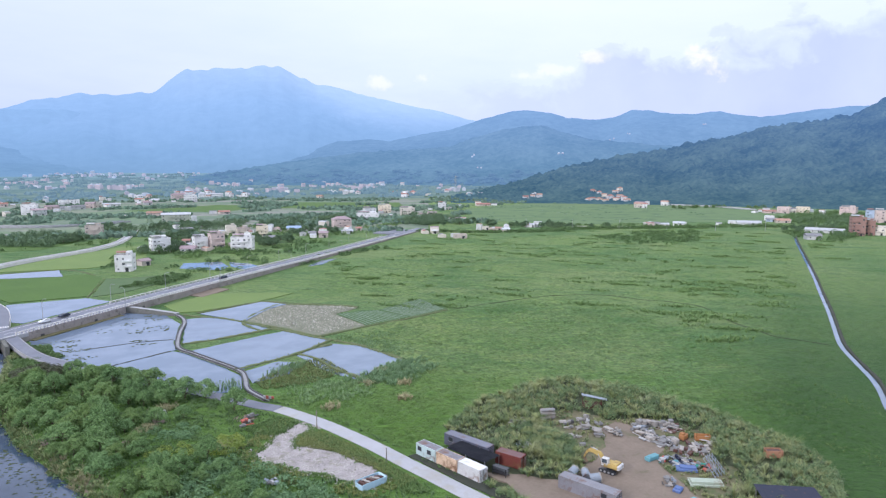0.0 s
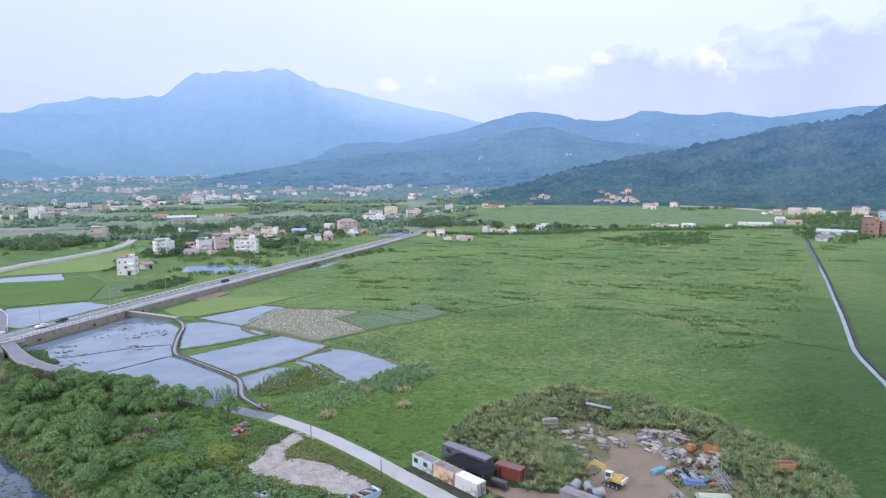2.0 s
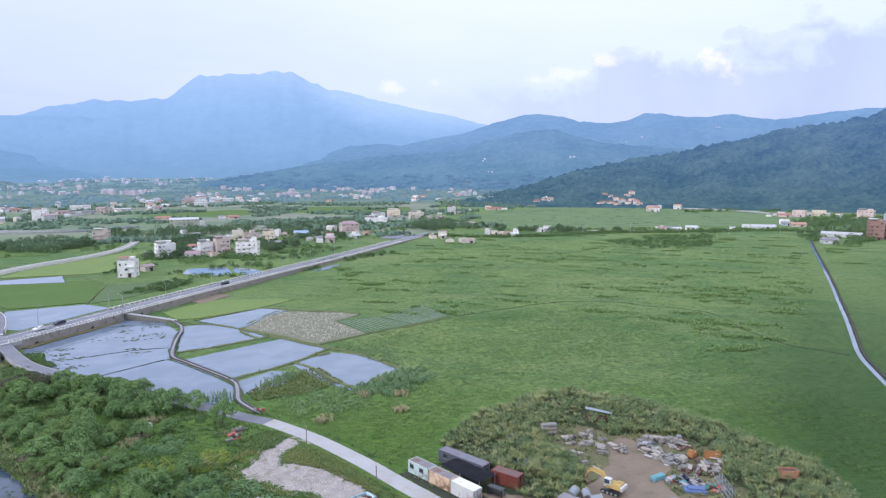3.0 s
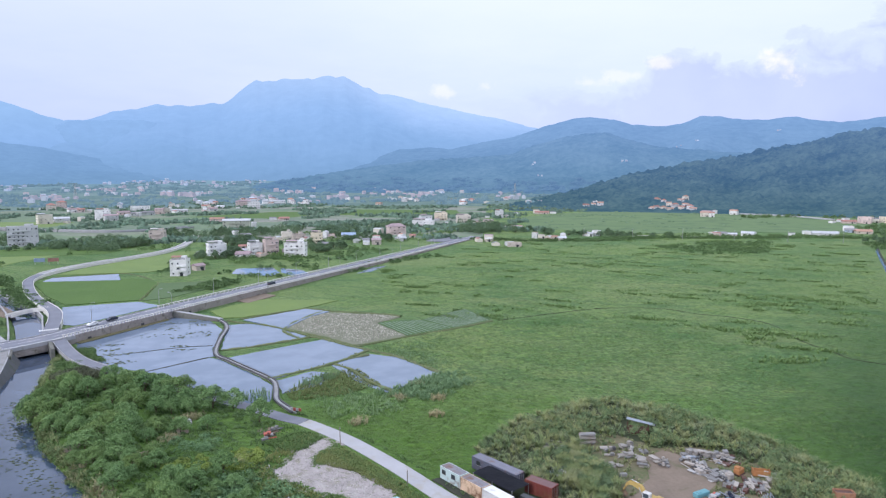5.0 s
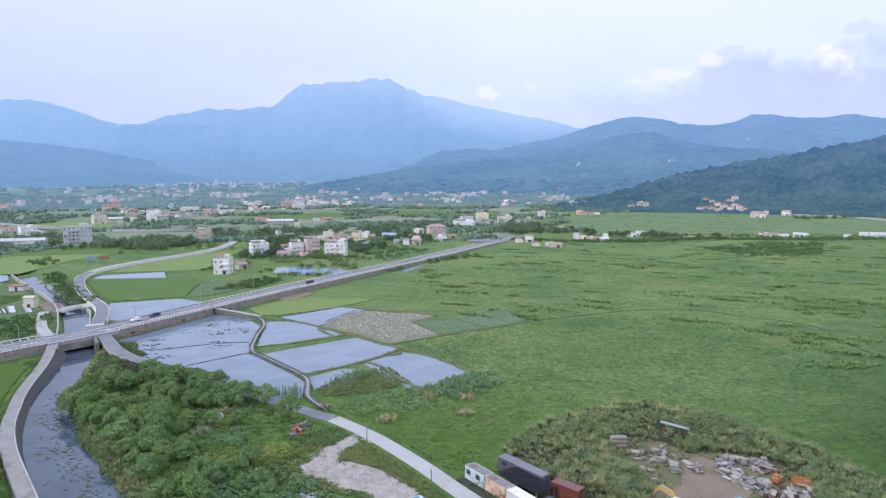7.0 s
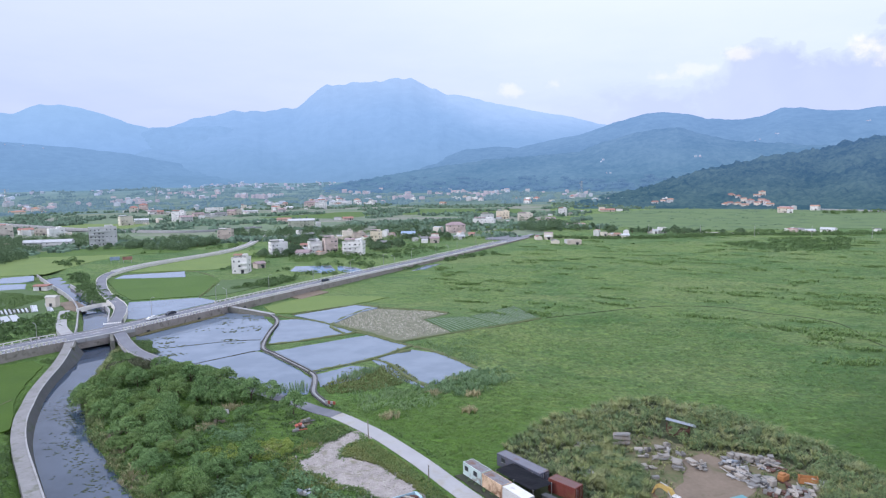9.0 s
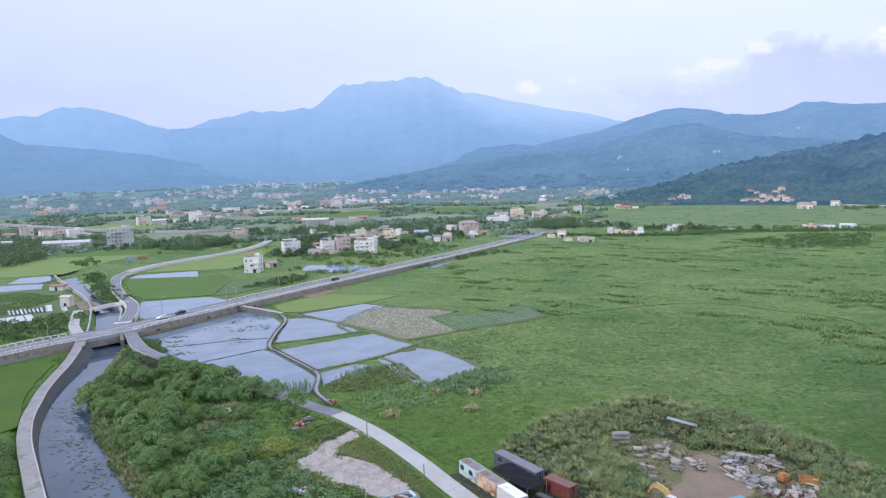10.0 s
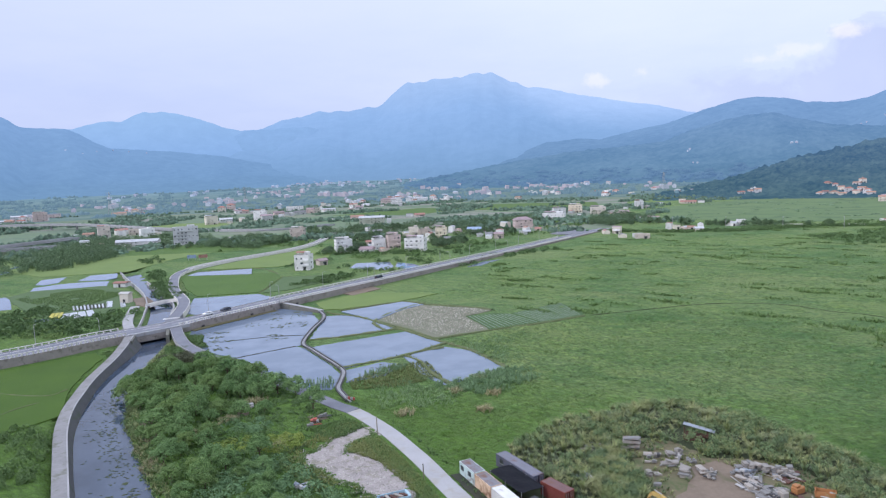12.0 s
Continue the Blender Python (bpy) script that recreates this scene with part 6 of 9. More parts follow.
# ---- scrap ----
JUNK = {k: paint("scrap_" + k, c, 0.2) for k, c in dict(pale=(0.37, 0.345, 0.315), stone=(0.29, 0.275, 0.255), grey=(0.22, 0.22, 0.22), cyan=(0.14, 0.33, 0.38), blue=(0.11, 0.17, 0.36), orange=(0.40, 0.185, 0.075), green=(0.40, 0.46, 0.38),
        rust=(0.105, 0.052, 0.042), navy=(0.02, 0.025, 0.05), white=(0.43, 0.43, 0.43), red=(0.45, 0.12, 0.09), steel=(0.27, 0.31, 0.36), teal=(0.05, 0.28, 0.22), dark=(0.07, 0.07, 0.075)).items()}


def heap(x, y, span, pieces, keys, label, seed, flat=0.5, long=1.8):
    """A loose pile: each plank, block or sheet is a part."""
    r = random.Random(seed)
    hp = thing("scrap_pile", label, "scrap pile", pose(x, y, YARD_Z, 0, 0, r.uniform(0, 180)), "scrap piles in the yard")
    for k in range(int(pieces * 1.7)):
        a, q = r.uniform(0, 6.28), span * math.sqrt(r.random())
        shape = r.random()
        sx, sy, sz = r.uniform(0.55, 1.1) * long, r.uniform(0.3, 1.15), r.uniform(0.12, flat)
        if shape < 0.3:
            sx, sy, sz = sx * 1.3, r.uniform(0.12, 0.28), r.uniform(0.08, 0.2)
        elif shape > 0.8:
            sx, sy, sz = sx * 0.5, sy * 0.9, r.uniform(0.25, 0.7)
        high = sz / 2 + 0.1 + max(0, (1 - q / span)) * r.uniform(0, 0.8)
        bm = box(bmesh.new(), (0, 0, 0), (sx, sy, sz), 0, 0, 0, min(0.04, sz * 0.2))
        if r.random() < 0.3:
            box(bm, (sx * 0.2, sy * 0.3, sz * 0.6), (sx * 0.5, sy * 0.5, sz * 0.7))
        ob = part(r.choice(("plank", "block", "sheet")), bm, JUNK[r.choice(keys + keys + ("dark", "grey"))], hp)
        ob.matrix_basis = pose(math.cos(a) * q, math.sin(a) * q, high, r.gauss(0, 5), r.gauss(0, 5), r.gauss(20, 13) + (90 if r.random() < 0.15 else 0))
    return hp


def slab_stack(x, y, rz, long, wide, thick, layers, rows, seed, label):
    """Broken concrete slabs laid over one another, each a part of the stack."""
    r = random.Random(seed)
    st = thing("slab_stack", label, "concrete slabs", pose(x, y, YARD_Z, 0, 0, rz), "concrete slab stacks")
    for row in range(rows):
        z = 0.0
        for k in range(layers + r.randint(0, 1)):
            w, d, h = long / rows * r.uniform(0.6, 1.05), wide * r.uniform(0.5, 0.95), thick * r.uniform(0.4, 0.8)
            bm = box(bmesh.new(), (0, 0, 0), (w, d, h), 0, 0, 0, 0.07)
            for v in bm.verts:
                v.co += Vector((r.gauss(0, 0.06), r.gauss(0, 0.06), r.gauss(0, 0.03)))
            ob = part("slab", bm, JUNK[r.choice(("stone", "stone", "pale", "grey"))], st)
            ob.matrix_basis = pose((row - (rows - 1) / 2) * long / rows + r.gauss(0, 0.15), r.gauss(0, 0.2), z + h / 2, r.gauss(0, 6), r.gauss(0, 6), r.gauss(0, 16))
            z += h * 0.97
    return st


for x, y, rz, long, wide, thick, layers, rows, seed, text in (
        (84.0, 127.4, -20, 3.9, 2.6, 0.75, 4, 1, 61, "tall stack of pale concrete slabs in the scrub"),
        (81.0, 127.0, -24, 3.4, 2.0, 0.5, 2, 2, 62, "low stack of pale concrete slabs in the scrub"),
        (91.0, 122.8, 12, 3.6, 1.7, 0.7, 2, 2, 63, "broken pale concrete blocks by the track"),
        (86.6, 123.4, -16, 3.8, 1.6, 0.5, 1, 2, 64, "flat pale concrete slabs lying in the scrub"),
        (88.5, 118.6, -14, 3.4, 1.9, 0.6, 2, 1, 65, "pale concrete slab stack by the track"),
        (89.6, 114.6, 62, 4.2, 2.3, 0.65, 2, 3, 66, "broken grey concrete slabs tipped by the track"),
        (93.0, 115.4, 80, 2.6, 1.5, 0.6, 2, 1, 67, "small pale concrete blocks by the track"),
        (83.4, 115.2, -8, 3.2, 1.6, 0.7, 1, 2, 68, "pale concrete blocks in the scrub"),
        (82.6, 110.6, -30, 2.2, 1.5, 0.9, 1, 1, 69, "single pale concrete block beside the digger"),
        (102.2, 114.6, -14, 4.8, 2.2, 0.8, 2, 4, 70, "row of weathered grey concrete blocks"),
        (106.8, 112.4, -12, 5.2, 2.2, 0.75, 2, 5, 71, "long row of weathered pale concrete blocks"),
        (103.6, 105.6, -20, 2.6, 1.6, 0.5, 2, 1, 72, "pale slab stack between the scrap heaps")):
    slab_stack(x, y, rz, long, wide, thick, layers, rows, seed, text)
heap(86.8, 121.0, 2.6, 5, ("pale", "white", "grey"), "pale concrete rubble heaped beside the yard", 2, 0.5, 1.6)
heap(91.0, 119.0, 2.4, 5, ("pale", "grey", "white"), "grey and white rubble at the yard edge", 3, 0.5, 1.4)
heap(76.5, 128.5, 2.6, 7, ("pale", "grey"), "low pale slabs sunk in scrub", 6, 0.3, 2.6)
heap(70.5, 116.5, 1.8, 9, ("white", "navy", "steel"), "dark and white junk in scrub", 7, 0.6, 1.8)
heap(103.5, 113.0, 3.2, 14, ("pale", "grey", "steel"), "heap of weathered grey boards", 8, 0.3, 4.2)
heap(107.5, 110.8, 2.6, 12, ("pale", "grey", "rust"), "heap of weathered grey beams", 9, 0.35, 3.6)
heap(100.0, 112.5, 2.2, 14, ("steel", "grey", "white"), "grey and bluish metal junk", 10, 0.5, 1.6)
heap(100.5, 105.5, 2.6, 22, ("pale", "steel", "white", "grey"), "jumble of pale metal and boards", 11, 0.4, 2.2)
heap(99.0, 109.0, 2.4, 10, ("pale", "white"), "scatter of pale long planks", 12, 0.25, 4.0)
heap(104.5, 99.0, 2.8, 18, ("rust", "rust", "grey", "pale"), "rusty frames and boards", 13, 0.5, 3.0)
heap(101.0, 99.5, 2.0, 12, ("rust", "pale", "grey"), "rusty tank parts and planks", 14, 0.7, 2.0)
heap(94.5, 97.0, 2.0, 10, ("red", "steel", "white", "cyan"), "red and white small junk", 15, 0.5, 1.3)
heap(97.0, 95.5, 2.6, 18, ("grey", "navy", "pale", "steel"), "dark metal bars and tubes", 16, 0.3, 3.4)
heap(99.0, 92.0, 2.2, 14, ("teal", "red", "pale", "grey"), "green and red crates and scrap", 17, 0.6, 1.6)
heap(88.0, 89.5, 2.0, 8, ("pale", "grey", "steel"), "small pale scrap by the track", 18, 0.5, 1.4)
heap(110.5, 101.5, 2.4, 10, ("pale", "white", "grey"), "white sheets lying in scrub", 19, 0.3, 2.6)
heap(93.5, 113.0, 2.2, 8, ("grey", "pale"), "scattered grey slabs on earth", 20, 0.25, 1.6)


def block(name, label, category, x, y, rz, boxes, mat):
    """A thing of a few bevelled boxes, each a part: (part name, centre, size)."""
    th = thing(name, label, category, pose(x, y, YARD_Z, 0, 0, rz))
    for pn, c, s, *other in boxes:
        part(pn, box(bmesh.new(), c, s, 0, 0, 0, min(s) * 0.12), other[0] if other else mat, th)
    return th


block("machine", "orange machine housing rusting in the scrub", "machine", 105.8, 104.6, 20, [("housing", (0, 0, 0.7), (2.2, 1.3, 1.2)), ("hopper", (-0.5, 0, 1.5), (1.0, 1.0, 0.5)), ("base", (0, 0, 0.08), (2.6, 1.6, 0.16), JUNK["rust"])], JUNK["orange"])
block("skip", "orange steel skip in the scrub", "skip", 109.6, 102.6, -30, [("wall", (0, -0.8, 0.7), (3.0, 0.12, 1.0)), ("wall", (0, 0.8, 0.7), (3.0, 0.12, 1.0)), ("wall", (1.6, 0, 0.7), (0.12, 1.5, 1.3)), ("wall", (-1.6, 0, 0.7), (0.12, 1.5, 1.3)), ("floor", (0, 0, 0.1), (3.1, 1.5, 0.12))], JUNK["orange"])
block("skip", "orange-brown rusty steel box alone in scrub", "skip", 116.5, 89.5, -25, [("wall", (0, -0.9, 1.2), (3.4, 0.12, 1.6)), ("wall", (0, 0.9, 1.2), (3.4, 0.12, 1.6)), ("wall", (1.7, 0, 1.2), (0.12, 1.7, 1.6)), ("wall", (-1.7, 0, 1.2), (0.12, 1.7, 1.6)), ("load", (0, 0, 1.3), (3.2, 1.6, 1.0), JUNK["rust"])], paint("faded_orange", (0.40, 0.21, 0.13), 0.55))
block("tank", "bright cyan plastic tank lying on earth", "tank", 92.0, 99.2, 10, [("shell", (0, 0, 0.5), (3.4, 1.3, 0.9)), ("lid", (-0.8, 0, 1.0), (0.8, 0.8, 0.15))], JUNK["cyan"])
block("tarpaulin", "bright blue folded tarpaulin on the ground", "tarpaulin", 95.3, 92.6, -35, [("fold", (0, 0, 0.25), (4.2, 2.2, 0.45)), ("fold", (0.3, 0.2, 0.6), (3.2, 1.4, 0.3))], JUNK["blue"])
block("plank_stack", "pale grey-green long beams stacked flat", "beams", 94.2, 86.4, -28, [("beam", (0, -1.2 + 0.6 * k, 0.3 + 0.02 * k), (6.4, 0.5, 0.5)) for k in range(5)] + [("beam", (0, -0.9 + 0.6 * k, 0.82), (6.0, 0.5, 0.5)) for k in range(3)], JUNK["green"])
block("plank_stack", "pale long boards beside the blue tarpaulin", "beams", 96.8, 94.3, -35, [("board", (0, -0.5 + 0.35 * k, 0.2 + 0.06 * k), (5.6, 0.25, 0.15)) for k in range(4)], JUNK["white"])
block("tarpaulin", "small blue tarpaulin over scrap by the track", "tarpaulin", 87.3, 86.5, 30, [("fold", (0, 0, 0.3), (2.2, 1.5, 0.5)), ("fold", (0.2, 0, 0.6), (1.4, 1.1, 0.2))], JUNK["blue"])
block("crate", "cyan plastic crates stacked by the track", "crate", 85.6, 80.6, 15, [("crate_body", (0, 0, 0.5), (2.6, 2.0, 0.9)), ("crate_body", (0.2, 0.1, 1.2), (2.0, 1.6, 0.4)), ("lid", (-0.9, -0.6, 1.05), (0.8, 0.8, 0.1), JUNK["steel"])], JUNK["cyan"])
block("drum", "pale grey tank standing among scrap", "tank", 102.2, 103.3, 10, [("shell", (0, 0, 0.7), (1.4, 1.4, 1.3)), ("cap", (0, 0, 1.4), (0.9, 0.9, 0.15))], JUNK["pale"])
for k, (dx, dy) in enumerate(((0, 0), (0.9, 0.2), (1.9, 0.5), (2.8, 0.6))):
    g = thing("steel_gate", "pale galvanised steel gate frame leaning on scrap", "gate", pose(98.8 + dx, 87.8 + dy, YARD_Z, 0, 0, 28 + 6 * k) @ pose(0, 0, 0, -38, 0, 0), "gate frames")
    part("bar", rod(bmesh.new(), (-0.9, 0, 0.1), (-0.9, 0, 4.4), 0.08), JUNK["steel"], g)
    part("bar", rod(bmesh.new(), (0.9, 0, 0.1), (0.9, 0, 4.4), 0.08), JUNK["steel"], g)
    for z in range(5):
        part("rung", rod(bmesh.new(), (-0.9, 0, 0.3 + z), (0.9, 0, 0.3 + z), 0.06), JUNK["steel"], g)
# pale blue steel vessels by the grey container
for k, (px, py, r0, a) in enumerate(((72.2, 99.8, 1.0, 30), (74.2, 98.2, 0.9, 70), (74.6, 95.6, 1.1, -20))):
    v = thing("steel_vessel", "pale blue-grey steel drum vessel lying on its side", "tank", pose(px, py, YARD_Z + r0 * 0.8, 0, 80, a), "steel vessels")
    part("shell", rod(bmesh.new(), (0, 0, -1.1), (0, 0, 0.9), r0, r0 * 0.85, 16), JUNK["steel"], v)
    part("ring", rod(bmesh.new(), (0, 0, 0.9), (0, 0, 1.1), r0 * 0.95, None, 16), JUNK["pale"], v)
    part("mouth", rod(bmesh.new(), (0, 0, 1.1), (0, 0, 1.15), r0 * 0.6, None, 16), DARK, v)
# leaning roof sheet over rusty racks
rk = thing("rusty_rack", "rust-red steel rack under a leaning grey roof sheet", "rack", pose(98.6, 129.6, YARD_Z, 0, 0, -36))
for k in range(6):
    part("beam", box(bmesh.new(), (rnd.uniform(-0.5, 0.5), -1.6 + 0.6 * k, 0.4 + 0.1 * k), (rnd.uniform(3.6, 5.4), 0.3, 0.4), rnd.uniform(-14, 14), 0, rnd.uniform(-6, 6)), JUNK["rust"], rk)
for px in (-2.4, 2.4):
    part("post", box(bmesh.new(), (px, 1.2, 1.0), (0.2, 0.2, 2.0)), JUNK["rust"], rk)
part("roof_sheet", box(bmesh.new(), (0.6, 1.3, 2.35), (6.6, 1.5, 0.1), 0, 0, 8), JUNK["steel"], rk, "grey corrugated roof sheet")
# navy roof
sh = thing("shed", "low open shed with a dark navy sheet roof", "shed", pose(101.6, 73.4, YARD_Z - 0.5, 0, 0, -30) @ Matrix.Diagonal((0.9, 0.9, 1, 1)))
for k in range(10):
    part("roof_sheet", box(bmesh.new(), (-5.4 + 1.2 * k, 0, 2.9 + 0.015 * (k % 2)), (1.22, 7.5, 0.08), 0, 4), JUNK["navy"], sh)
for px in (-5.5, 0, 5.5):
    for py in (-3.4, 3.4):
        part("post", box(bmesh.new(), (px, py, 1.4), (0.18, 0.18, 2.8)), STEEL, sh)
# pale blue open hull by the gravel
bt = thing("hull", "pale blue open steel hull with rusty red inside", "boat", pose(33.3, 112.2, 0.5, 0, 0, 18))
PALE_BLUE = paint("pale_blue_paint", (0.42, 0.60, 0.72), 0.1)
for y0 in (-1.3, 1.3):
    part("side", box(bmesh.new(), (0, y0, 0.75), (5.6, 0.12, 1.4), 0, 0, 0, 0.03), PALE_BLUE, bt)
part("end", box(bmesh.new(), (2.8, 0, 0.75), (0.5, 2.5, 1.4), 0, 0, 0, 0.1), PALE_BLUE, bt)
part("end", box(bmesh.new(), (-2.8, 0, 0.6), (0.12, 2.5, 1.1)), PALE_BLUE, bt)
part("floor", box(bmesh.new(), (0, 0, 0.85), (5.4, 2.4, 0.1)), JUNK["rust"], bt, "rusty red inner deck")
for k in range(5):
    part("bench", box(bmesh.new(), (-2.0 + k, 0.2 * (k % 2), 1.2), (0.5, 2.0, 0.18), 12 * k), JUNK["pale" if k % 2 else "rust"], bt)
# odd things in the orchard
heap(14.5, 152.5, 1.6, 7, ("rust", "white", "red"), "rusty red and white scrap in grass", 31, 0.8, 1.6)
heap(16.2, 157.0, 1.2, 4, ("grey", "rust"), "grey table top on legs in grass", 32, 0.3, 2.0)
heap(15.8, 120.8, 1.4, 12, ("white", "steel"), "white bags heaped among bushes", 33, 0.7, 0.9)
heap(-5.0, 168.0, 1.6, 8, ("white", "pale"), "white junk among orchard trees", 34, 0.6, 1.4)
# red and white barrier at the path end
br = thing("road_barrier", "red and white barrier at the footpath end", "barrier", pose(21.8, 168.6, 0.6, 0, 0, -35))
for k in range(4):
    part("panel", box(bmesh.new(), (-1.2 + 0.8 * k, 0, 0.5), (0.74, 0.25, 0.8), 0, 0, 0, 0.06), JUNK["red"] if k % 2 else JUNK["white"], br)
for px, py, h in ((29.6, 144.3, 4.4), (39.2, 120.3, 3.4)):
    po = thing("pole", "weathered dark wooden pole beside the lane", "pole", pose(px, py, 0.5, 2, -1, 0), "poles by the lane")
    part("shaft", rod(bmesh.new(), (0, 0, -0.4), (0, 0, h), 0.13, 0.09, 8), TIMBER, po)
    part("band", rod(bmesh.new(), (0, 0, h - 0.5), (0, 0, h - 0.4), 0.14, None, 8), STEEL, po)

# ---- trees ----
def tree_meshes(seed, high, wide, leaves, leaf, mat, sides=6, low=0.48):
    """A trunk with limbs, and a domed crown of leaf sprays in many rounded lobes."""
    rng, r = np.random.default_rng(seed), random.Random(seed)
    bm = bmesh.new()
    fork = high * r.uniform(0.24, 0.32)
    rod(bm, (0, 0, -0.3), (r.uniform(-0.1, 0.1), r.uniform(-0.1, 0.1), fork), high * 0.035, high * 0.024, sides)
    lobes, count = [], r.randint(13, 17)
    for k in range(count):
        up = 1 - (k + 0.5) / count * 1.05
        a, q = k * 2.4 + r.uniform(-0.5, 0.5), math.sqrt(max(0.0, 1 - max(up, 0) ** 2)) * r.uniform(0.55, 0.85)
        tip = Vector((math.cos(a) * q * wide, math.sin(a) * q * wide, high * (low + (0.86 - low) * max(up, 0) * r.uniform(0.85, 1.1))))
        rod(bm, (0, 0, fork * r.uniform(0.75, 1.0)), tip, high * 0.014, high * 0.005, 5)
        size = wide * r.uniform(0.25, 0.40)
        lobes.append((tip, size, size * r.uniform(0.75, 0.95)))
    trunk = bpy.data.meshes.new("trunk")
    bm.to_mesh(trunk)
    bm.free()
    trunk.materials.append(BARK)
    pts, nrm = [], []
    total = sum(l[1] ** 2 for l in lobes)
    for tip, rw, rh in lobes:
        n = int(leaves * rw * rw / total)
        d = rng.normal(0, 1, (n, 3))
        d /= np.linalg.norm(d, axis=1, keepdims=True)
        d[:, 2] = np.where(d[:, 2] < -0.45, -d[:, 2], d[:, 2])
        fall = rng.uniform(0.80, 1.04, (n, 1)) * (1 + 0.16 * np.sin(d[:, :1] * 9 + d[:, 1:2] * 7 + d[:, 2:] * 6))
        pts.append(np.array(tip) + d * fall * np.array([rw, rw, rh]))
        nrm.append(d)
    v, f = leaf_cloud(rng, np.concatenate(pts), np.concatenate(nrm), leaf, 0.35, 0.36)
    return trunk, mesh_of("crown", v.tolist(), f.tolist(), [mat])


def tree_kind(seed, high, wide, leaves, leaf, mat, low=0.48):
    """Builds the meshes once; call the result to plant trees."""
    trunk, crown = tree_meshes(seed, high, wide, leaves, leaf, mat, 6, low)

    def plant(x, y, size, label, group, name="tree"):
        z = float(ground_height(x, y))
        tr = thing(name, label, "tree", pose(x, y, z, 0, 0, rnd.uniform(0, 360)) @ Matrix.Diagonal((size, size, size * rnd.uniform(0.85, 1.15), 1)), group)
        part("trunk", trunk, None, tr)
        part("crown", crown, None, tr)
        return tr
    return plant


rng = np.random.default_rng(11)
ORCHARD_KINDS = [tree_kind(40 + k, 4.9, 3.1, 3000, 0.155, LEAF if k % 4 else LEAF_LIGHT, 0.34) for k in range(7)]
taken = []
for x, y in scatter(rng, [(-34, 168), (-45, 190), (-46, 212), (-40, 219), (-21, 208), (-6, 190), (8, 174), (13, 163), (8, 152), (4, 140), (8, 126), (14, 108), (2, 104), (-8, 116), (-18, 134)], 900):
    size = rnd.uniform(0.55, 1.1) if y < 150 else rnd.uniform(0.7, 1.45)
    if all((x - a) ** 2 + (y - b) ** 2 > (2.15 * (size + c)) ** 2 for a, b, c in taken) and noise.noise((x * 0.08, y * 0.08, 3)) > -0.12 and not (-9 < x < 10 and 138 < y < 160) and not (x < -29 and y > 206):
        taken.append((x, y, size))
for x, y, size in taken:
    rnd.choice(ORCHARD_KINDS)(x, y, size, "leafy green orchard tree with a rounded crown", "orchard trees")
VILLAGE_KINDS = [tree_kind(60 + k, 6.4, 4.2, 520, 0.52, LEAF_DARK, 0.26) for k in range(4)]

# ---- grasses, reeds, scrub ----
def stuff(name, label, category, v, f, mat):
    ob = new(name, mesh_of(name, np.asarray(v).tolist(), np.asarray(f).tolist(), [mat]))
    return tagged(ob, label, category, kind="stuff")


def tufts(name, label, rng, xy, height, mat, lean=0.6, width=0.1, count=6, category="grass"):
    """Tufts of blades standing on the ground."""
    h = np.asarray(height) * np.ones(len(xy))
    v, f = blades(rng, xy, ground_height(xy[:, 0], xy[:, 1]), h, lean, np.asarray(width) * np.ones(len(xy)), count)
    return stuff(name, label, category, v, f, mat)


def field_noise(xy, scale, seed):
    return np.array([noise.fractal((x * scale, y * scale, seed), 1.0, 2.0, 3) for x, y in xy])


CONTAINERS = [(44, 122), (50, 126), (56, 127), (64, 112), (67, 106), (60, 103), (52, 102)]
LANE_XY = [(q.x, q.y) for q in LANE_LINE]
rng = np.random.default_rng(5)


def keep_off(xy, *outlines):
    ok = np.ones(len(xy), bool)
    for o in outlines:
        ok &= ~in_poly(xy[:, 0], xy[:, 1], o)
    gap, _ = line_gap(xy[:, 0], xy[:, 1], LANE_XY)
    return xy[ok & (gap > 3.2)]


def apart(xy, gap):
    """Thins points out until none lies nearer to another than gap."""
    cells, out = {}, []
    for x, y in xy:
        i, j = int(x // gap), int(y // gap)
        if all((x - a) ** 2 + (y - b) ** 2 > gap * gap for p in (-1, 0, 1) for q in (-1, 0, 1) for a, b in cells.get((i + p, j + q), ())):
            cells.setdefault((i, j), []).append((x, y))
            out.append((x, y))
    return np.array(out)


xy = keep_off(apart(scatter(rng, MOUND, 12000), 1.4), YARD_OPEN, CONTAINERS, [(95, 126), (93, 132), (98, 135), (104, 130), (101, 125)], [(113, 86), (114, 92), (119, 92), (119, 87)])
n = field_noise(xy, 0.08, 8)
tufts("scrub", "dense olive-green tussock grass round the yard", rng, xy, (1.25 + 0.7 * np.clip(n + 0.3, -0.4, 0.8)) * rng.uniform(0.6, 1.35, len(xy)), TUSSOCK, 0.95, 0.085, 84, "scrub")
YARD_BARE = [(56, 108), (63, 104), (69, 99), (75, 101), (81, 104), (87, 108), (92, 117), (98, 119), (102, 110), (98, 102), (92, 97), (90, 88), (88, 78), (80, 74), (68, 76), (60, 92)]
xy = keep_off(scatter(rng, YARD_OPEN, 2400), CONTAINERS, YARD_BARE)
xy = xy[field_noise(xy, 0.25, 12) > -0.1]
tufts("grass", "thin yellowing weeds between the scrap", rng, xy, 0.6, TUSSOCK, 1.0, 0.07, 16)
xy = keep_off(scatter(rng, [(72, 104), (76, 103), (80, 110), (79, 118), (81, 128), (74, 124), (70, 112)], 170), CONTAINERS)
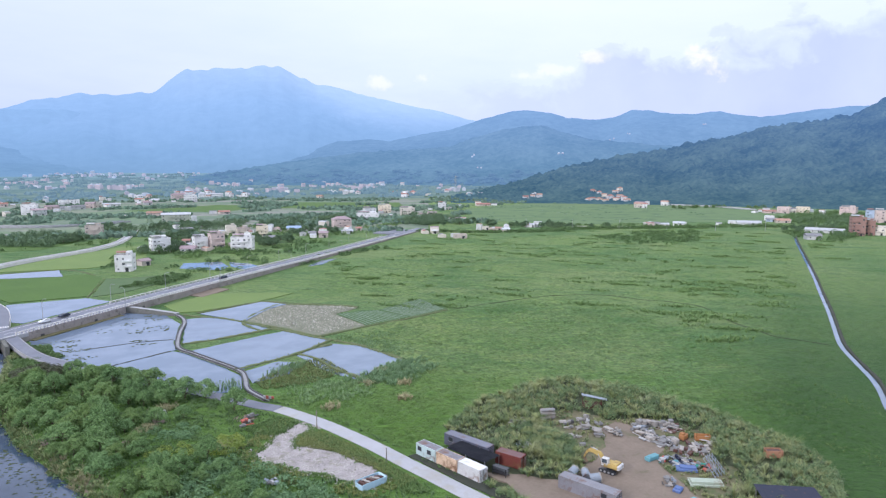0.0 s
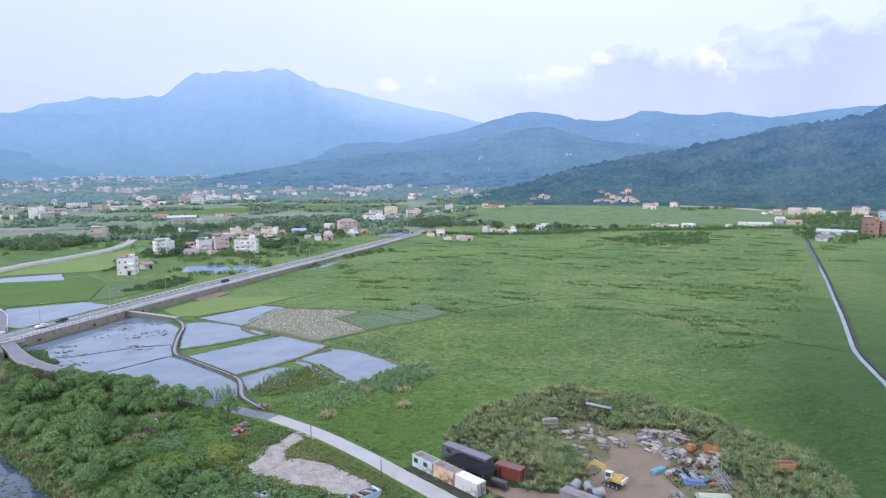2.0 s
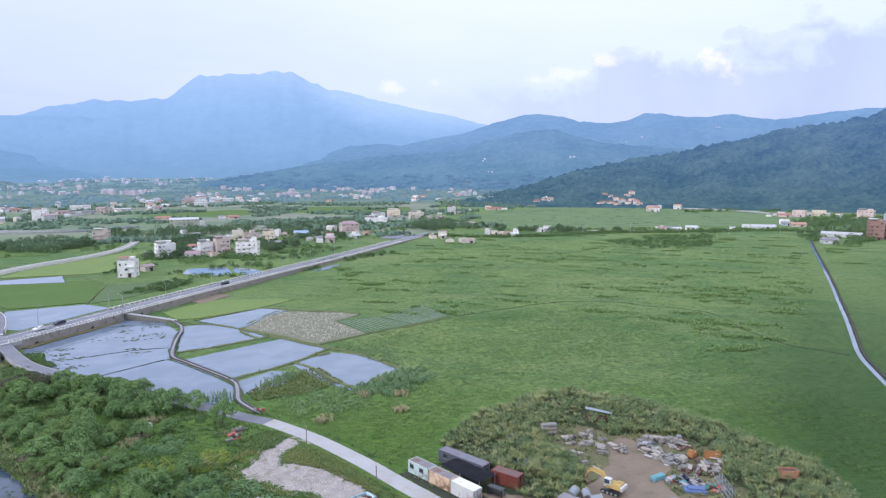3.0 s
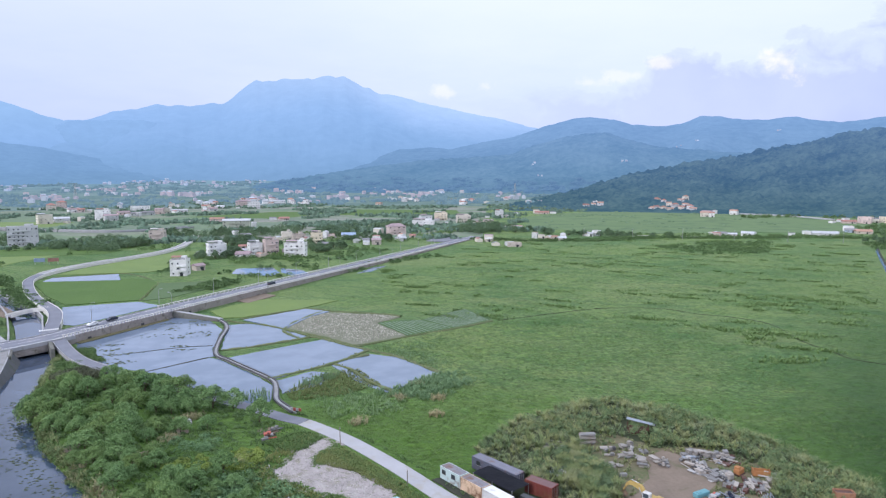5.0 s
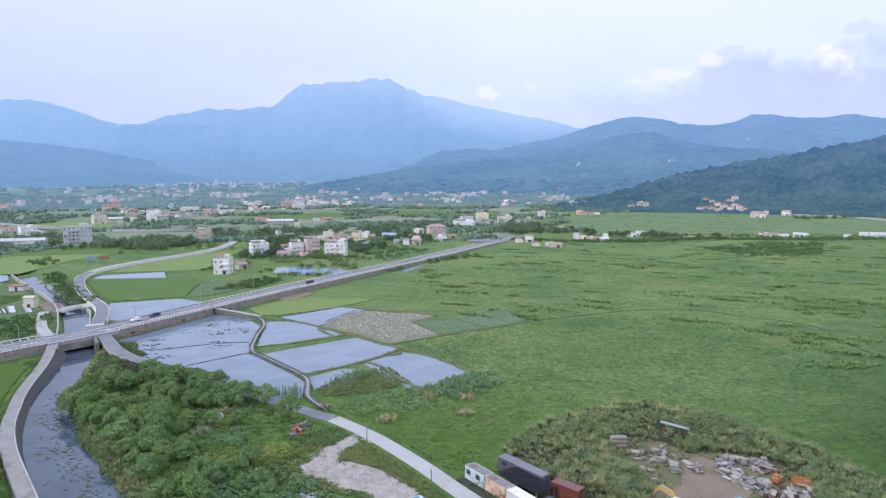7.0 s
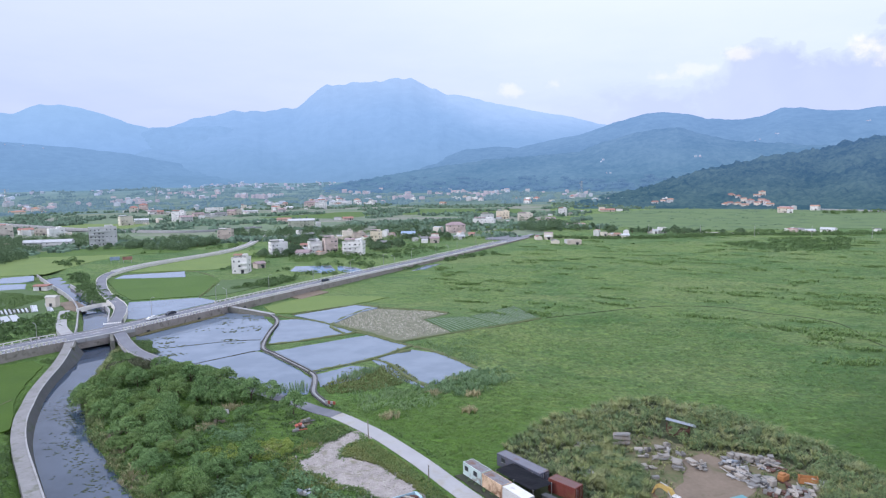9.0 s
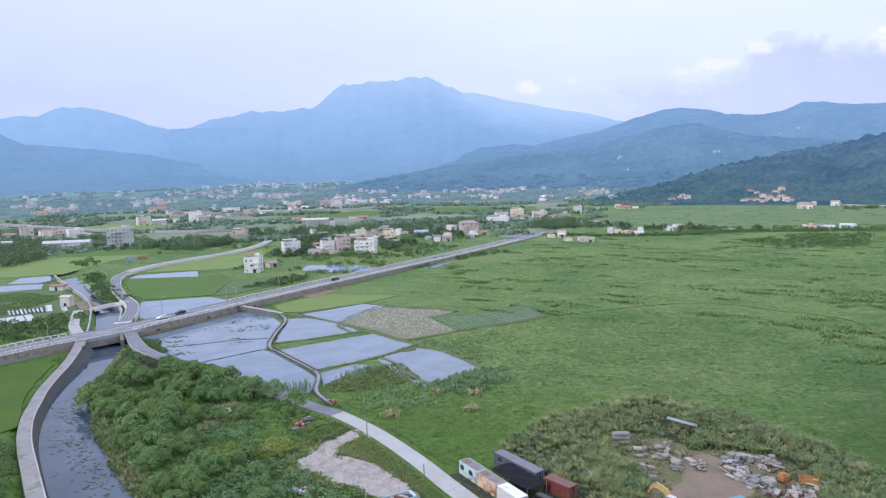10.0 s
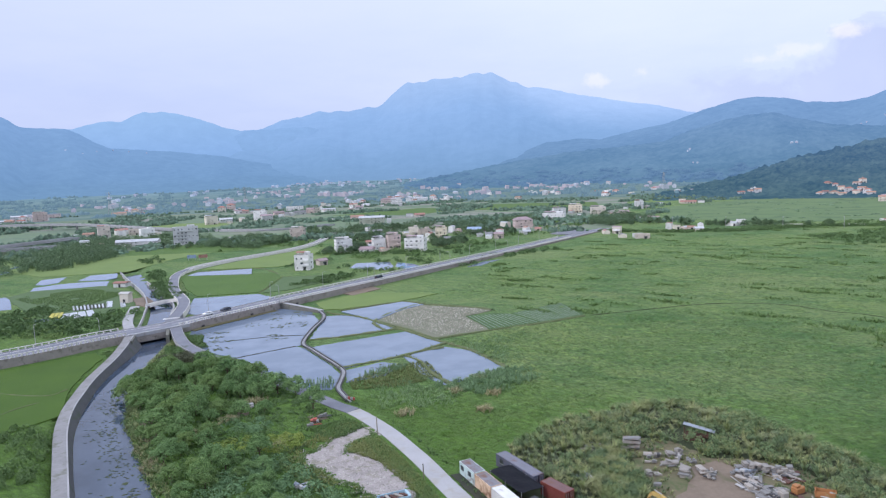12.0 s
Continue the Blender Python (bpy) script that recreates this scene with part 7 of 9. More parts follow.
tufts("scrub", "taller tussock grass among the rubble", rng, xy, 1.5, TUSSOCK, 1.15, 0.07, 60, "scrub")
xy = keep_off(scatter(rng, MOUND, 1500), YARD_OPEN, CONTAINERS)
xy = xy[field_noise(xy, 0.1, 31) > 0.08 - 0.006 * (xy[:, 0] - 80)]
d = rng.normal(0, 1, (len(xy), 80, 3))
d /= np.linalg.norm(d, axis=2, keepdims=True)
d[..., 2] = np.abs(d[..., 2])
size = rng.uniform(0.7, 1.75, (len(xy), 1, 1))
c = np.c_[xy, ground_height(xy[:, 0], xy[:, 1]) + 0.3][:, None] + d * size * np.array([0.85, 0.85, 1.45]) * rng.uniform(0.75, 1.05, (len(xy), 80, 1))
stuff("bushes", "leafy green bushes among the scrub", "bushes", *leaf_cloud(rng, c.reshape(-1, 3), d.reshape(-1, 3), 0.19, 0.35, 0.4), LEAF_SCRUB)

# low grass of the orchard floor and lane verges
xy = keep_off(scatter(rng, TERRACE, 9500), GRAVEL_BED)
xy = xy[field_noise(xy, 0.11, 14) > -0.1]
tufts("grass", "rough grass and weeds under the orchard trees", rng, xy, 0.6, LEAF_HEDGE, 0.9, 0.11, 6)
xy = scatter(rng, [(26, 142), (31, 143), (41, 118), (43, 105), (38, 106), (37, 120), (30, 132)], 1800)
tufts("grass", "short green verge grass beside the lane", rng, keep_off(xy), 0.5, SEDGE, 0.8, 0.1, 6)
xy = scatter(rng, [(13, 150), (22, 155), (27, 150), (22, 144), (17, 144)], 700)
tufts("grass", "green grass at the gravel edge", rng, keep_off(xy), 0.6, SEDGE, 0.8, 0.1, 6)
def low_bushes(name, label, poly, count, lo, hi, mat, leaf=0.2, sprays=70, high=0.9, off=()):
    """Low leafy bushes of uneven size scattered inside an outline."""
    xy = keep_off(scatter(rng, poly, count), *off)
    d = rng.normal(0, 1, (len(xy), sprays, 3))
    d /= np.linalg.norm(d, axis=2, keepdims=True)
    d[..., 2] = np.abs(d[..., 2])
    r = rng.uniform(lo, hi, (len(xy), 1, 1))
    c = np.c_[xy, ground_height(xy[:, 0], xy[:, 1]) + 0.1][:, None] + d * r * np.array([1, 1, high]) * rng.uniform(0.8, 1.06, (len(xy), sprays, 1))
    return stuff(name, label, "bushes", *leaf_cloud(rng, c.reshape(-1, 3), d.reshape(-1, 3) + np.array([0, 0, 0.4]), leaf), mat)


low_bushes("bushes", "low bushes between the orchard trees", ORCHARD, 460, 0.5, 1.3, LEAF_HEDGE, off=(swell(GRAVEL_BED, 2.6), [(6, 150), (14, 158), (22, 150), (14, 140)]))
low_bushes("bushes", "lush bluish-green bushes at the orchard's end", [(-6, 122), (4, 133), (9, 136), (14, 128), (20, 121), (26, 112), (24, 100), (6, 100), (-6, 114)], 210, 0.8, 1.9, LEAF_TEAL, 0.22, 120, 1.0, (swell(GRAVEL_BED, 2.6),))
low_bushes("bushes", "yellow-green young shrubs in the orchard clearing", [(-8, 143), (-3, 147), (8, 147), (12, 142), (8, 137), (-4, 139)], 60, 0.6, 1.3, LEAF_YELLOW, 0.18, 110)
low_bushes("bushes", "yellow-green weeds beside the gravel", [(4.3, 143.5), (6.7, 148.9), (12, 148), (13, 141), (8.9, 137.1), (4.5, 139.0)], 60, 0.5, 1.2, LEAF_YELLOW, 0.18, 100)
low_bushes("bushes", "bluish shrubs in the orchard clearing", [(-8, 160), (2, 158), (4, 150), (-6, 150), (-10, 154)], 34, 0.6, 1.4, LEAF_TEAL, 0.18, 100)
low_bushes("bushes", "shrubs growing on the walkway end by the bridge", [(-71, 236), (-66.5, 241), (-64.5, 235), (-68, 229)], 12, 0.6, 1.3, LEAF_LIGHT, 0.2, 90)
low_bushes("hedge", "clipped dark brown-green hedge by the canal bank", [(-47, 221), (-35, 228), (-31, 226), (-32, 215), (-43, 214)], 150, 1.1, 1.9, LEAF_BROWN, 0.2, 120, 1.2)
xy = np.concatenate([rng.normal(0, 1.3, (46, 2)) + q for q in ((-39, 210), (-36, 208), (-8, 159), (8, 141), (-14, 150), (-20, 138), (-4, 172), (-22, 174), (-26, 147))])
tufts("dry_grass", "pale dry grass and reeds between the trees", rng, xy, 1.1, STRAW, 0.8, 0.1, 9, "dry grass")
for x, y, w in ((-22, 173, 2.6), (-12, 152, 2.4), (-29, 161, 2.0), (14.5, 157.5, 2.6), (-25, 150, 2.2), (-19, 135, 2.6), (-6, 163, 2.0)):
    pts = [(x + w * math.cos(k * 0.79) * rnd.uniform(0.8, 1.5), y + w * math.sin(k * 0.79) * rnd.uniform(0.6, 1.1)) for k in range(8)]
    frayed("field", "small patch of bare earth between orchard trees", "soil", pts, SOIL, 0.03, 0.4, 1.0)
edge = np.array(GRAVEL_BED + GRAVEL_BED[:1], float)
t = rng.uniform(0, len(edge) - 1.01, 1700)
i = t.astype(int)
xy = edge[i] + (edge[i + 1] - edge[i]) * (t - i)[:, None] + rng.normal(0, 0.45, (1700, 2))
tufts("grass", "grass creeping over the gravel edge", rng, keep_off(xy), 0.3, SEDGE, 1.0, 0.06, 8)
xy = keep_off(scatter(rng, swell(GRAVEL_BED, 5.0), 5200), GRAVEL_BED)
xy = xy[field_noise(xy, 0.15, 44) > -0.25]
tufts("grass", "short yellowish-green grass round the gravel", rng, xy, 0.45, SPIT, 0.9, 0.07, 9)
xy = scatter(rng, [(23, 136), (27, 141), (31, 141), (37, 126), (38, 114), (35, 120), (30, 130)], 1500)
tufts("grass", "rough grass between gravel and lane", rng, keep_off(xy), 0.45, SPIT, 0.9, 0.06, 11)
# canal bank brush
line = np.array([(p[0] + 3.2, p[1]) for p in CANAL_RIGHT])
t = rng.uniform(0, len(line) - 1.01, 900)
i = t.astype(int)
xy = line[i] + (line[i + 1] - line[i]) * (t - i)[:, None] + rng.normal(0, 0.9, (900, 2))
tufts("grass", "overhanging grass and brush on the canal bank", rng, xy, 1.0, SCRUB, 0.9, 0.14, 9)

# marsh sedge, nearest part
NEAR_MARSH = [(24, 170), (48, 176), (69, 190), (54, 224), (74, 241), (118, 256), (150, 262), (190, 210), (166, 92), (130, 76), (128, 98), (118, 142), (104, 155), (72, 148), (56, 135), (50, 116), (46, 124), (32, 154)]
STREAM = [(114, 253), (140, 258), (170, 262), (196, 253), (205, 238), (214, 229), (220, 217), (218, 205), (210, 188), (208, 172), (206, 163), (211, 154), (214, 147)]
FAR_MARSH = [(120, 262), (100, 290), (56, 324), (120, 410), (215, 520), (330, 510), (430, 400), (418, 322), (350, 259), (250, 177), (196, 128), (176, 118), (182, 200), (160, 255)]


def meadow(name, label, poly, cell, rise, seed, wave):
    """Wind-swept tussocky grass as one uneven skin over the ground."""
    lo, hi = np.min(poly, 0), np.max(poly, 0)
    nx, ny = int((hi[0] - lo[0]) / cell) + 1, int((hi[1] - lo[1]) / cell) + 1
    gx, gy = np.meshgrid(lo[0] + np.arange(nx) * cell, lo[1] + np.arange(ny) * cell)
    gap, _ = line_gap(gx, gy, list(poly) + [poly[0]])
    gap = np.where(in_poly(gx, gy, list(poly)), gap, -gap)
    for line, off in ((STREAM, 1.0), (LANE_XY, 3.0), (MOUND + MOUND[:1], -4.0)):
        gap = np.minimum(gap, line_gap(gx, gy, line)[0] - off)
    keep = gap > -cell
    u, v = gx * 0.848 + gy * 0.53, gy * 0.848 - gx * 0.53
    h = np.zeros(gx.shape)
    spots = np.argwhere(keep)
    for i, j in spots:
        h[i, j] = 0.6 * noise.fractal((u[i, j] * wave, v[i, j] * wave * 2, seed), 0.6, 2.1, 4) + 0.4 * noise.noise((u[i, j] * 0.045, v[i, j] * 0.07, seed + 5))
    fade = np.clip(gap / 5.0, 0, 1)
    gz = ground_height(gx, gy) - 0.12 + fade * (0.30 + rise * h)
    i = (np.arange(ny - 1)[:, None] * nx + np.arange(nx - 1)[None])[keep[:-1, :-1]].ravel()
    used, back = np.unique(np.stack([i, i + 1, i + 1 + nx, i + nx], 1), return_inverse=True)
    r = np.random.default_rng(8)
    verts = np.stack([gx + r.uniform(-0.3, 0.3, gx.shape) * cell, gy + r.uniform(-0.3, 0.3, gx.shape) * cell, gz], -1).reshape(-1, 3)[used]
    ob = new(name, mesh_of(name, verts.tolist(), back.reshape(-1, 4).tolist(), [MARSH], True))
    return tagged(ob, label, "sedge", kind="stuff")


meadow("sedge", "vivid green marsh sedge combed by the wind", NEAR_MARSH, 0.6, 1.15, 3.0, 0.3)
meadow("sedge", "green marsh sedge with soft tussocks", FAR_MARSH, 1.35, 1.5, 9.0, 0.14)
xy = keep_off(scatter(rng, NEAR_MARSH, 6000), MOUND)
xy = xy[field_noise(xy, 0.06, 4) > 0.05]
tufts("grass", "single taller grass tufts in the sedge", rng, xy, 0.75, SEDGE, 0.9, 0.05, 9)
xy = keep_off(scatter(rng, [(24, 171), (48, 177), (72, 188), (74, 152), (57, 136), (46, 124), (36, 146)], 4200), MOUND)
tufts("grass", "thick vivid grass along the lane", rng, xy, 0.4, SEDGE, 1.0, 0.05, 6)
# taller reed stands by the ponds
for poly, k, h in (([(46, 177), (66, 189), (76, 186), (70, 174), (54, 168)], 1500, 1.5), ([(28, 172), (44, 176), (52, 166), (40, 158), (30, 162)], 700, 1.0),
                   ([(26, 178), (44, 186), (48, 178), (34, 172)], 260, 0.8),
                   ([(66, 192), (76, 200), (74, 226), (56, 224)], 900, 0.9)):
    xy = scatter(rng, poly, k) + rng.normal(0, 1.4, (k, 2))
    xy = xy[field_noise(xy, 0.16, 17) > -0.25]
    wet = np.zeros(len(xy), bool)
    for _, bed in WATER_BEDS[:5]:
        wet |= in_poly(xy[:, 0], xy[:, 1], bed)
    xy = xy[~wet]
    tufts("reeds", "tall green reeds at the pond edge", rng, xy, h * rng.uniform(0.5, 1.15, len(xy)), REED, 0.5, 0.09, 9, "reeds")
xy = scatter(rng, [(20, 186), (34, 200), (44, 202), (48, 184), (34, 178), (22, 178)], 1500)
tufts("grass", "yellowing grass corner between the ponds", rng, xy, 0.6, SPIT, 0.9, 0.08, 9)
xy = np.concatenate([scatter(rng, [(8, 181), (16, 180), (16, 190), (7, 188)], 90), scatter(rng, [(22, 189), (31, 199), (40, 201), (36, 194), (28, 188)], 150)])
tufts("reeds", "thin sparse reeds standing in shallow water", rng, xy, 1.6, REED, 0.25, 0.09, 5, "reeds")
for x, y in ((50, 171), (56, 156), (36, 157), (61, 168), (58, 181)):
    xy = np.array([(x, y)]) + rng.normal(0, 1.0, (40, 2))
    tufts("dry_grass", "pale dry straw tuft in the marsh", rng, xy, 1.2, STRAW, 0.8, 0.12, 7, "dry grass")

# drawn-out darker reed streaks across the marsh
pts, nrm = [], []
r = random.Random(21)
streaks = [(r.uniform(90, 520), r.uniform(150, 540)) for _ in range(300)]
streaks += [(190 + r.gauss(0, 14), 200 + r.gauss(0, 10)) for _ in range(26)] + [(262 + r.gauss(0, 20), 250 + r.gauss(0, 10)) for _ in range(20)]
for x, y in streaks:
    if y < 0.62 * x + 30 or y < 150 or line_gap([x], [y], [(q.x, q.y) for q in DITCH])[0][0] < 8 or in_poly([x], [y], NEAR_MARSH)[0] or y > 640 - 0.25 * x or y - 330 > 1.14 * (x - 30):
        continue
    a, long, wide = radians(r.gauss(-38, 9)), r.uniform(2.5, 11), r.uniform(0.8, 2.2)
    m = int(7 * long * wide ** 0.7)
    q = rng.normal(0, 0.5, (m, 2)) * (long, wide * 2.2)
    pts.append(np.c_[x + q[:, 0] * math.cos(a) - q[:, 1] * math.sin(a), y + q[:, 0] * math.sin(a) + q[:, 1] * math.cos(a)])
xy = np.concatenate(pts)
tufts("reed_streaks", "darker green reed streaks across the marsh", rng, xy, rng.uniform(0.6, 1.35, len(xy)), STREAK, 1.0, 0.2, 6, "reeds")

ob = part("stream", bar_along(smooth_line(STREAM, 3), 0.2, -0.16, -0.2, 0.13, 0.14, rnd), UNDER)
tagged(ob, "thin dark stream winding through the marsh", "stream", kind="structure")
# dyke grass
pts = []
for line in DYKES[:9]:
    for q in smooth_line(line, 0.8):
        pts.append((q.x + rng.normal(0, 0.6), q.y + rng.normal(0, 0.6)))
tufts("grass", "ragged grass along the pond dykes", rng, np.array(pts), 0.6, SCRUB, 0.8, 0.09, 10)

# lotus field: pale upturned leaves, one sheet
xy = scatter(rng, [(28, 264.5), (38.5, 282.5), (47.3, 289), (68.5, 277.5), (74, 271.5), (62, 263.4), (68, 239.5), (51.3, 233), (39.4, 248.5)], 3400)
k = len(xy)
v, f = leaf_cloud(rng, np.c_[xy, rng.uniform(0.3, 0.7, k)], np.c_[rng.normal(0, 0.5, (k, 2)), np.ones(k)], 0.26, 0.15)
stuff("lotus_leaves", "pale dry lotus leaves over a muddy field", "crop", v, f, material("dry_lotus", (0.54, 0.52, 0.47), (0.38, 0.37, 0.31), scale=0.6, fine=3, bump=0, world=True, island=0.35))
# rows of pale nets and crop
ROW_NET = material("pale_row_net", (0.26, 0.32, 0.265), (0.13, 0.19, 0.13), scale=0.6, fine=4, bump=0.3, world=True)
for (a0, a1), (b0, b1), m in ((((70.5, 239.5), (90, 245.6)), ((65, 262.5), (81.6, 262.8)), 11), (((92, 246), (109.6, 254)), ((84.5, 263.8), (107.4, 278.4)), 15)):
    for k in range(m):
        a, b = Vector((*a0, 0)).lerp(Vector((*a1, 0)), k / (m - 1)), Vector((*b0, 0)).lerp(Vector((*b1, 0)), k / (m - 1))
        row = part("netted_bed", bar_along([a.lerp(b, q / 7) for q in range(8)], 0.10, -0.10, 0.1, 0.5, 0.12, rnd), ROW_NET)
        tagged(row, "pale netted bed of vegetables in a row", "vegetable row", "netted vegetable rows")

# floating weed on the ponds and the canal
pts = []
for x, y, s, m in ((-10, 268, 2.5, 22), (-6, 282, 3, 24), (-20, 288, 2, 10), (-36, 258, 2.5, 22), (-32, 244, 2.5, 30), (-38, 238, 2, 26), (-13, 249, 1.2, 14), (-10, 243, 1.5, 12), (-4, 262, 1.5, 9), (-30, 232, 2, 20), (34, 197, 2.5, 26), (-24, 268, 5, 10), (-40, 242, 2.5, 34), (-36, 250, 2.0, 20), (-14, 262, 1.8, 14), (-18, 278, 2.5, 14), (-8, 290, 2.0, 16)):
    pts += [(x + rnd.gauss(0, s * 1.4), y + rnd.gauss(0, s * 0.5), 0.14) for _ in range(m)]
water_1 = WATER_BEDS[0][1]
bm = bmesh.new()
for x, y, z in pts:
    if in_poly([x], [y], water_1)[0] or in_poly([x], [y], WATER_BEDS[5][1])[0]:
        ring = [bm.verts.new((x + math.cos(a) * s, y + math.sin(a) * s, z)) for a, s in ((k * 0.9, rnd.uniform(0.12, 0.85)) for k in range(7))]
        tip = bm.verts.new((x, y, z + 0.12))
        for u, w in zip(ring, ring[1:] + ring[:1]):
            bm.faces.new((u, w, tip))
for _ in range(330):
    t = max(0.05, min(10.9, rnd.uniform(0.2, 8.0)))
    i = int(t)
    a, b = Vector((*CANAL_RIGHT[i], 0)).lerp(Vector((*CANAL_RIGHT[i + 1], 0)), t - i), Vector((*CANAL_IN[i], 0)).lerp(Vector((*CANAL_IN[i + 1], 0)), t - i)
    q = a.lerp(b, min(0.92, abs(rnd.gauss(0.0, 0.26)) + 0.05))
    ring = [bm.verts.new((q.x + math.cos(k * 0.9) * s * 1.3, q.y + math.sin(k * 0.9) * s, -1.28)) for k, s in ((k, rnd.uniform(0.06, rnd.choice((0.25, 0.35, 0.75)))) for k in range(7))]
    tip = bm.verts.new((q.x, q.y, -1.2))
    for u, w in zip(ring, ring[1:] + ring[:1]):
        bm.faces.new((u, w, tip))
tagged(part("floating_weed", bm, WEED), "dark floating weed and mud on the water", "weed", kind="stuff")
# loose stones on the gravel
bm = bmesh.new()
spots = np.concatenate([scatter(rng, GRAVEL_BED, 1500), scatter(rng, swell(GRAVEL_BED, 0.9), 900)])
for x, y in spots:
    s = rnd.uniform(0.05, 0.16)
    box(bm, (x, y, float(ground_height(x, y)) + 0.06), (s * 1.4, s, s * 0.8), rnd.uniform(0, 180), rnd.uniform(-20, 20))
tagged(part("stones", bm, material("loose_stone", (0.48, 0.46, 0.43), (0.33, 0.32, 0.30), scale=0.5, fine=4, world=True, island=0.35)), "loose pale stones scattered over the gravel", "stones", kind="stuff")
# hedges near the canal
pts, nrm = [], []
for poly, m, hi in (([(-120, 158), (-66, 165), (-53, 161), (-47, 150), (-36, 122), (-46, 112), (-110, 120)], 330, 1.5), ([(-50, 256), (-41, 252), (-35, 234), (-44, 238)], 46, 0.9), ([(-49, 236), (-44, 224), (-36, 222), (-40, 236)], 40, 1.0)):
    for x, y in scatter(rng, poly, m):
        d = rng.normal(0, 1, (170, 3))
        d /= np.linalg.norm(d, axis=1, keepdims=True)
        d[:, 2] = np.abs(d[:, 2])
        pts.append(np.array([x, y, 0.2]) + d * rng.uniform(0.8, 1.05, (170, 1)) * rng.uniform(0.8, 1.7) * np.array([1.1, 1.1, hi]))
        nrm.append(d)
stuff("bushes", "lush green hedge bushes beside canal and paddy", "bushes", *leaf_cloud(rng, np.concatenate(pts), np.concatenate(nrm), 0.2), LEAF_HEDGE)
# bushes by the road and the ponds beyond it
pts, nrm = [], []
for poly, m in (([(-26, 362), (-6, 392), (16, 395), (-4, 368)], 60), ([(0, 400), (-4, 440), (40, 460), (64, 440), (48, 402)], 70), ([(70, 395), (100, 432), (160, 470), (150, 480), (90, 440)], 40),
                ([(-80, 330), (-76, 345), (-90, 370), (-104, 400), (-112, 395), (-96, 360)], 60), ([(-122, 300), (-96, 312), (-84, 290), (-100, 272), (-120, 284)], 70),
                ([(-132, 446), (-127, 456), (-104, 402), (-84, 345), (-91, 344), (-107, 383)], 60), ([(-172, 525), (-150, 495), (-140, 505), (-160, 540)], 20), ([(-157, 318), (-140, 335), (-120, 296), (-98, 288), (-84, 302), (-88, 312), (-84, 268), (-112, 266), (-130, 270)], 170), ([(352, 470), (436, 497), (482, 477), (410, 408), (352, 419)], 260),
                ([(225, 596), (284, 560), (340, 548), (412, 556), (478, 528), (554, 510), (612, 486), (606, 474), (550, 496), (474, 512), (408, 538), (336, 530), (280, 543), (222, 580)], 640), ([(600, 380), (640, 400), (720, 440), (800, 540), (840, 560), (780, 560), (680, 480), (600, 440), (575, 400)], 260), ([(545, 400), (575, 440), (560, 450), (520, 405)], 60), ([(40, 460), (90, 470), (130, 520), (100, 540), (60, 490)], 60), ([(-14, 500), (60, 478), (64, 490), (0, 515)], 70), ([(-40, 440), (-14, 448), (-10, 470), (-34, 466)], 26)):
    for x, y in scatter(rng, poly, m):
        if any(in_poly([x], [y], swell(bed, 1.6))[0] for _, bed in WATER_BEDS[9:11]):
            continue
        d = rng.normal(0, 1, (38, 3))
        d /= np.linalg.norm(d, axis=1, keepdims=True)
        d[:, 2] = np.abs(d[:, 2])
        pts.append(np.array([x, y, 0.3]) + d * rng.uniform(0.9, 2.6) * np.array([1.1, 1.1, 0.9]))
        nrm.append(d)
stuff("bushes", "dark green bushes along road and banks", "bushes", *leaf_cloud(rng, np.concatenate(pts), np.concatenate(nrm), 0.56), LEAF_HEDGE)

# ---- village trees, far hamlets ----
TREE_GROUPS = [
    ([(-20, 505), (-12, 540), (6, 545), (14, 515), (4, 500)], 16), ([(60, 515), (66, 560), (100, 590), (110, 560), (80, 520)], 16), ([(-190, 590), (-60, 600), (-60, 625), (-140, 640), (-200, 610)], 20),
     ([(130, 620), (150, 700), (120, 740), (80, 660)], 24),
    ([(185, 680), (205, 720), (190, 780), (150, 720)], 22), ([(240, 690), (300, 690), (330, 640), (270, 630), (230, 640)], 30), ([(300, 700), (330, 760), (290, 800), (260, 730)], 18),
    ([(310, 620), (420, 560), (430, 540), (320, 590)], 26), ([(560, 450), (600, 470), (640, 440), (600, 400), (560, 380)], 30), ([(600, 480), (760, 560), (800, 540), (660, 440)], 40),
    ([(-60, 660), (60, 700), (60, 760), (-60, 740)], 34), ([(-20, 560), (40, 560), (60, 640), (0, 640)], 22), ([(100, 600), (160, 640), (150, 600), (120, 570)], 12),
]
tree_spots = []
for poly, m in TREE_GROUPS:
    for x, y in scatter(rng, poly, m):
        if all((x - s[0]) ** 2 + (y - s[1] - s[3] / 2) ** 2 > (s[2] * 0.62) ** 2 for s in HOUSES):
            tree_spots.append((x, y))
tree_spots.sort(key=lambda p: p[0] ** 2 + p[1] ** 2)
room = 296 - len(taken)
for x, y in tree_spots[:room]:
    rnd.choice(VILLAGE_KINDS)(x, y, rnd.uniform(0.55, 1.2), "dark green broad-crowned tree near the houses", "village trees")


def clump_cloud(spots, spread_, high, sprays, leaf):
    pts, nrm = [], []
    for x, y in spots:
        d = rng.normal(0, 1, (sprays, 3))
        d /= np.linalg.norm(d, axis=1, keepdims=True)
        d[:, 2] = np.abs(d[:, 2])
        s = rng.uniform(0.6, 1.3)
        pts.append(np.array([x, y, 0.5]) + d * s * np.array([spread_, spread_, high]))
        nrm.append(d)
    return leaf_cloud(rng, np.concatenate(pts), np.concatenate(nrm), leaf)


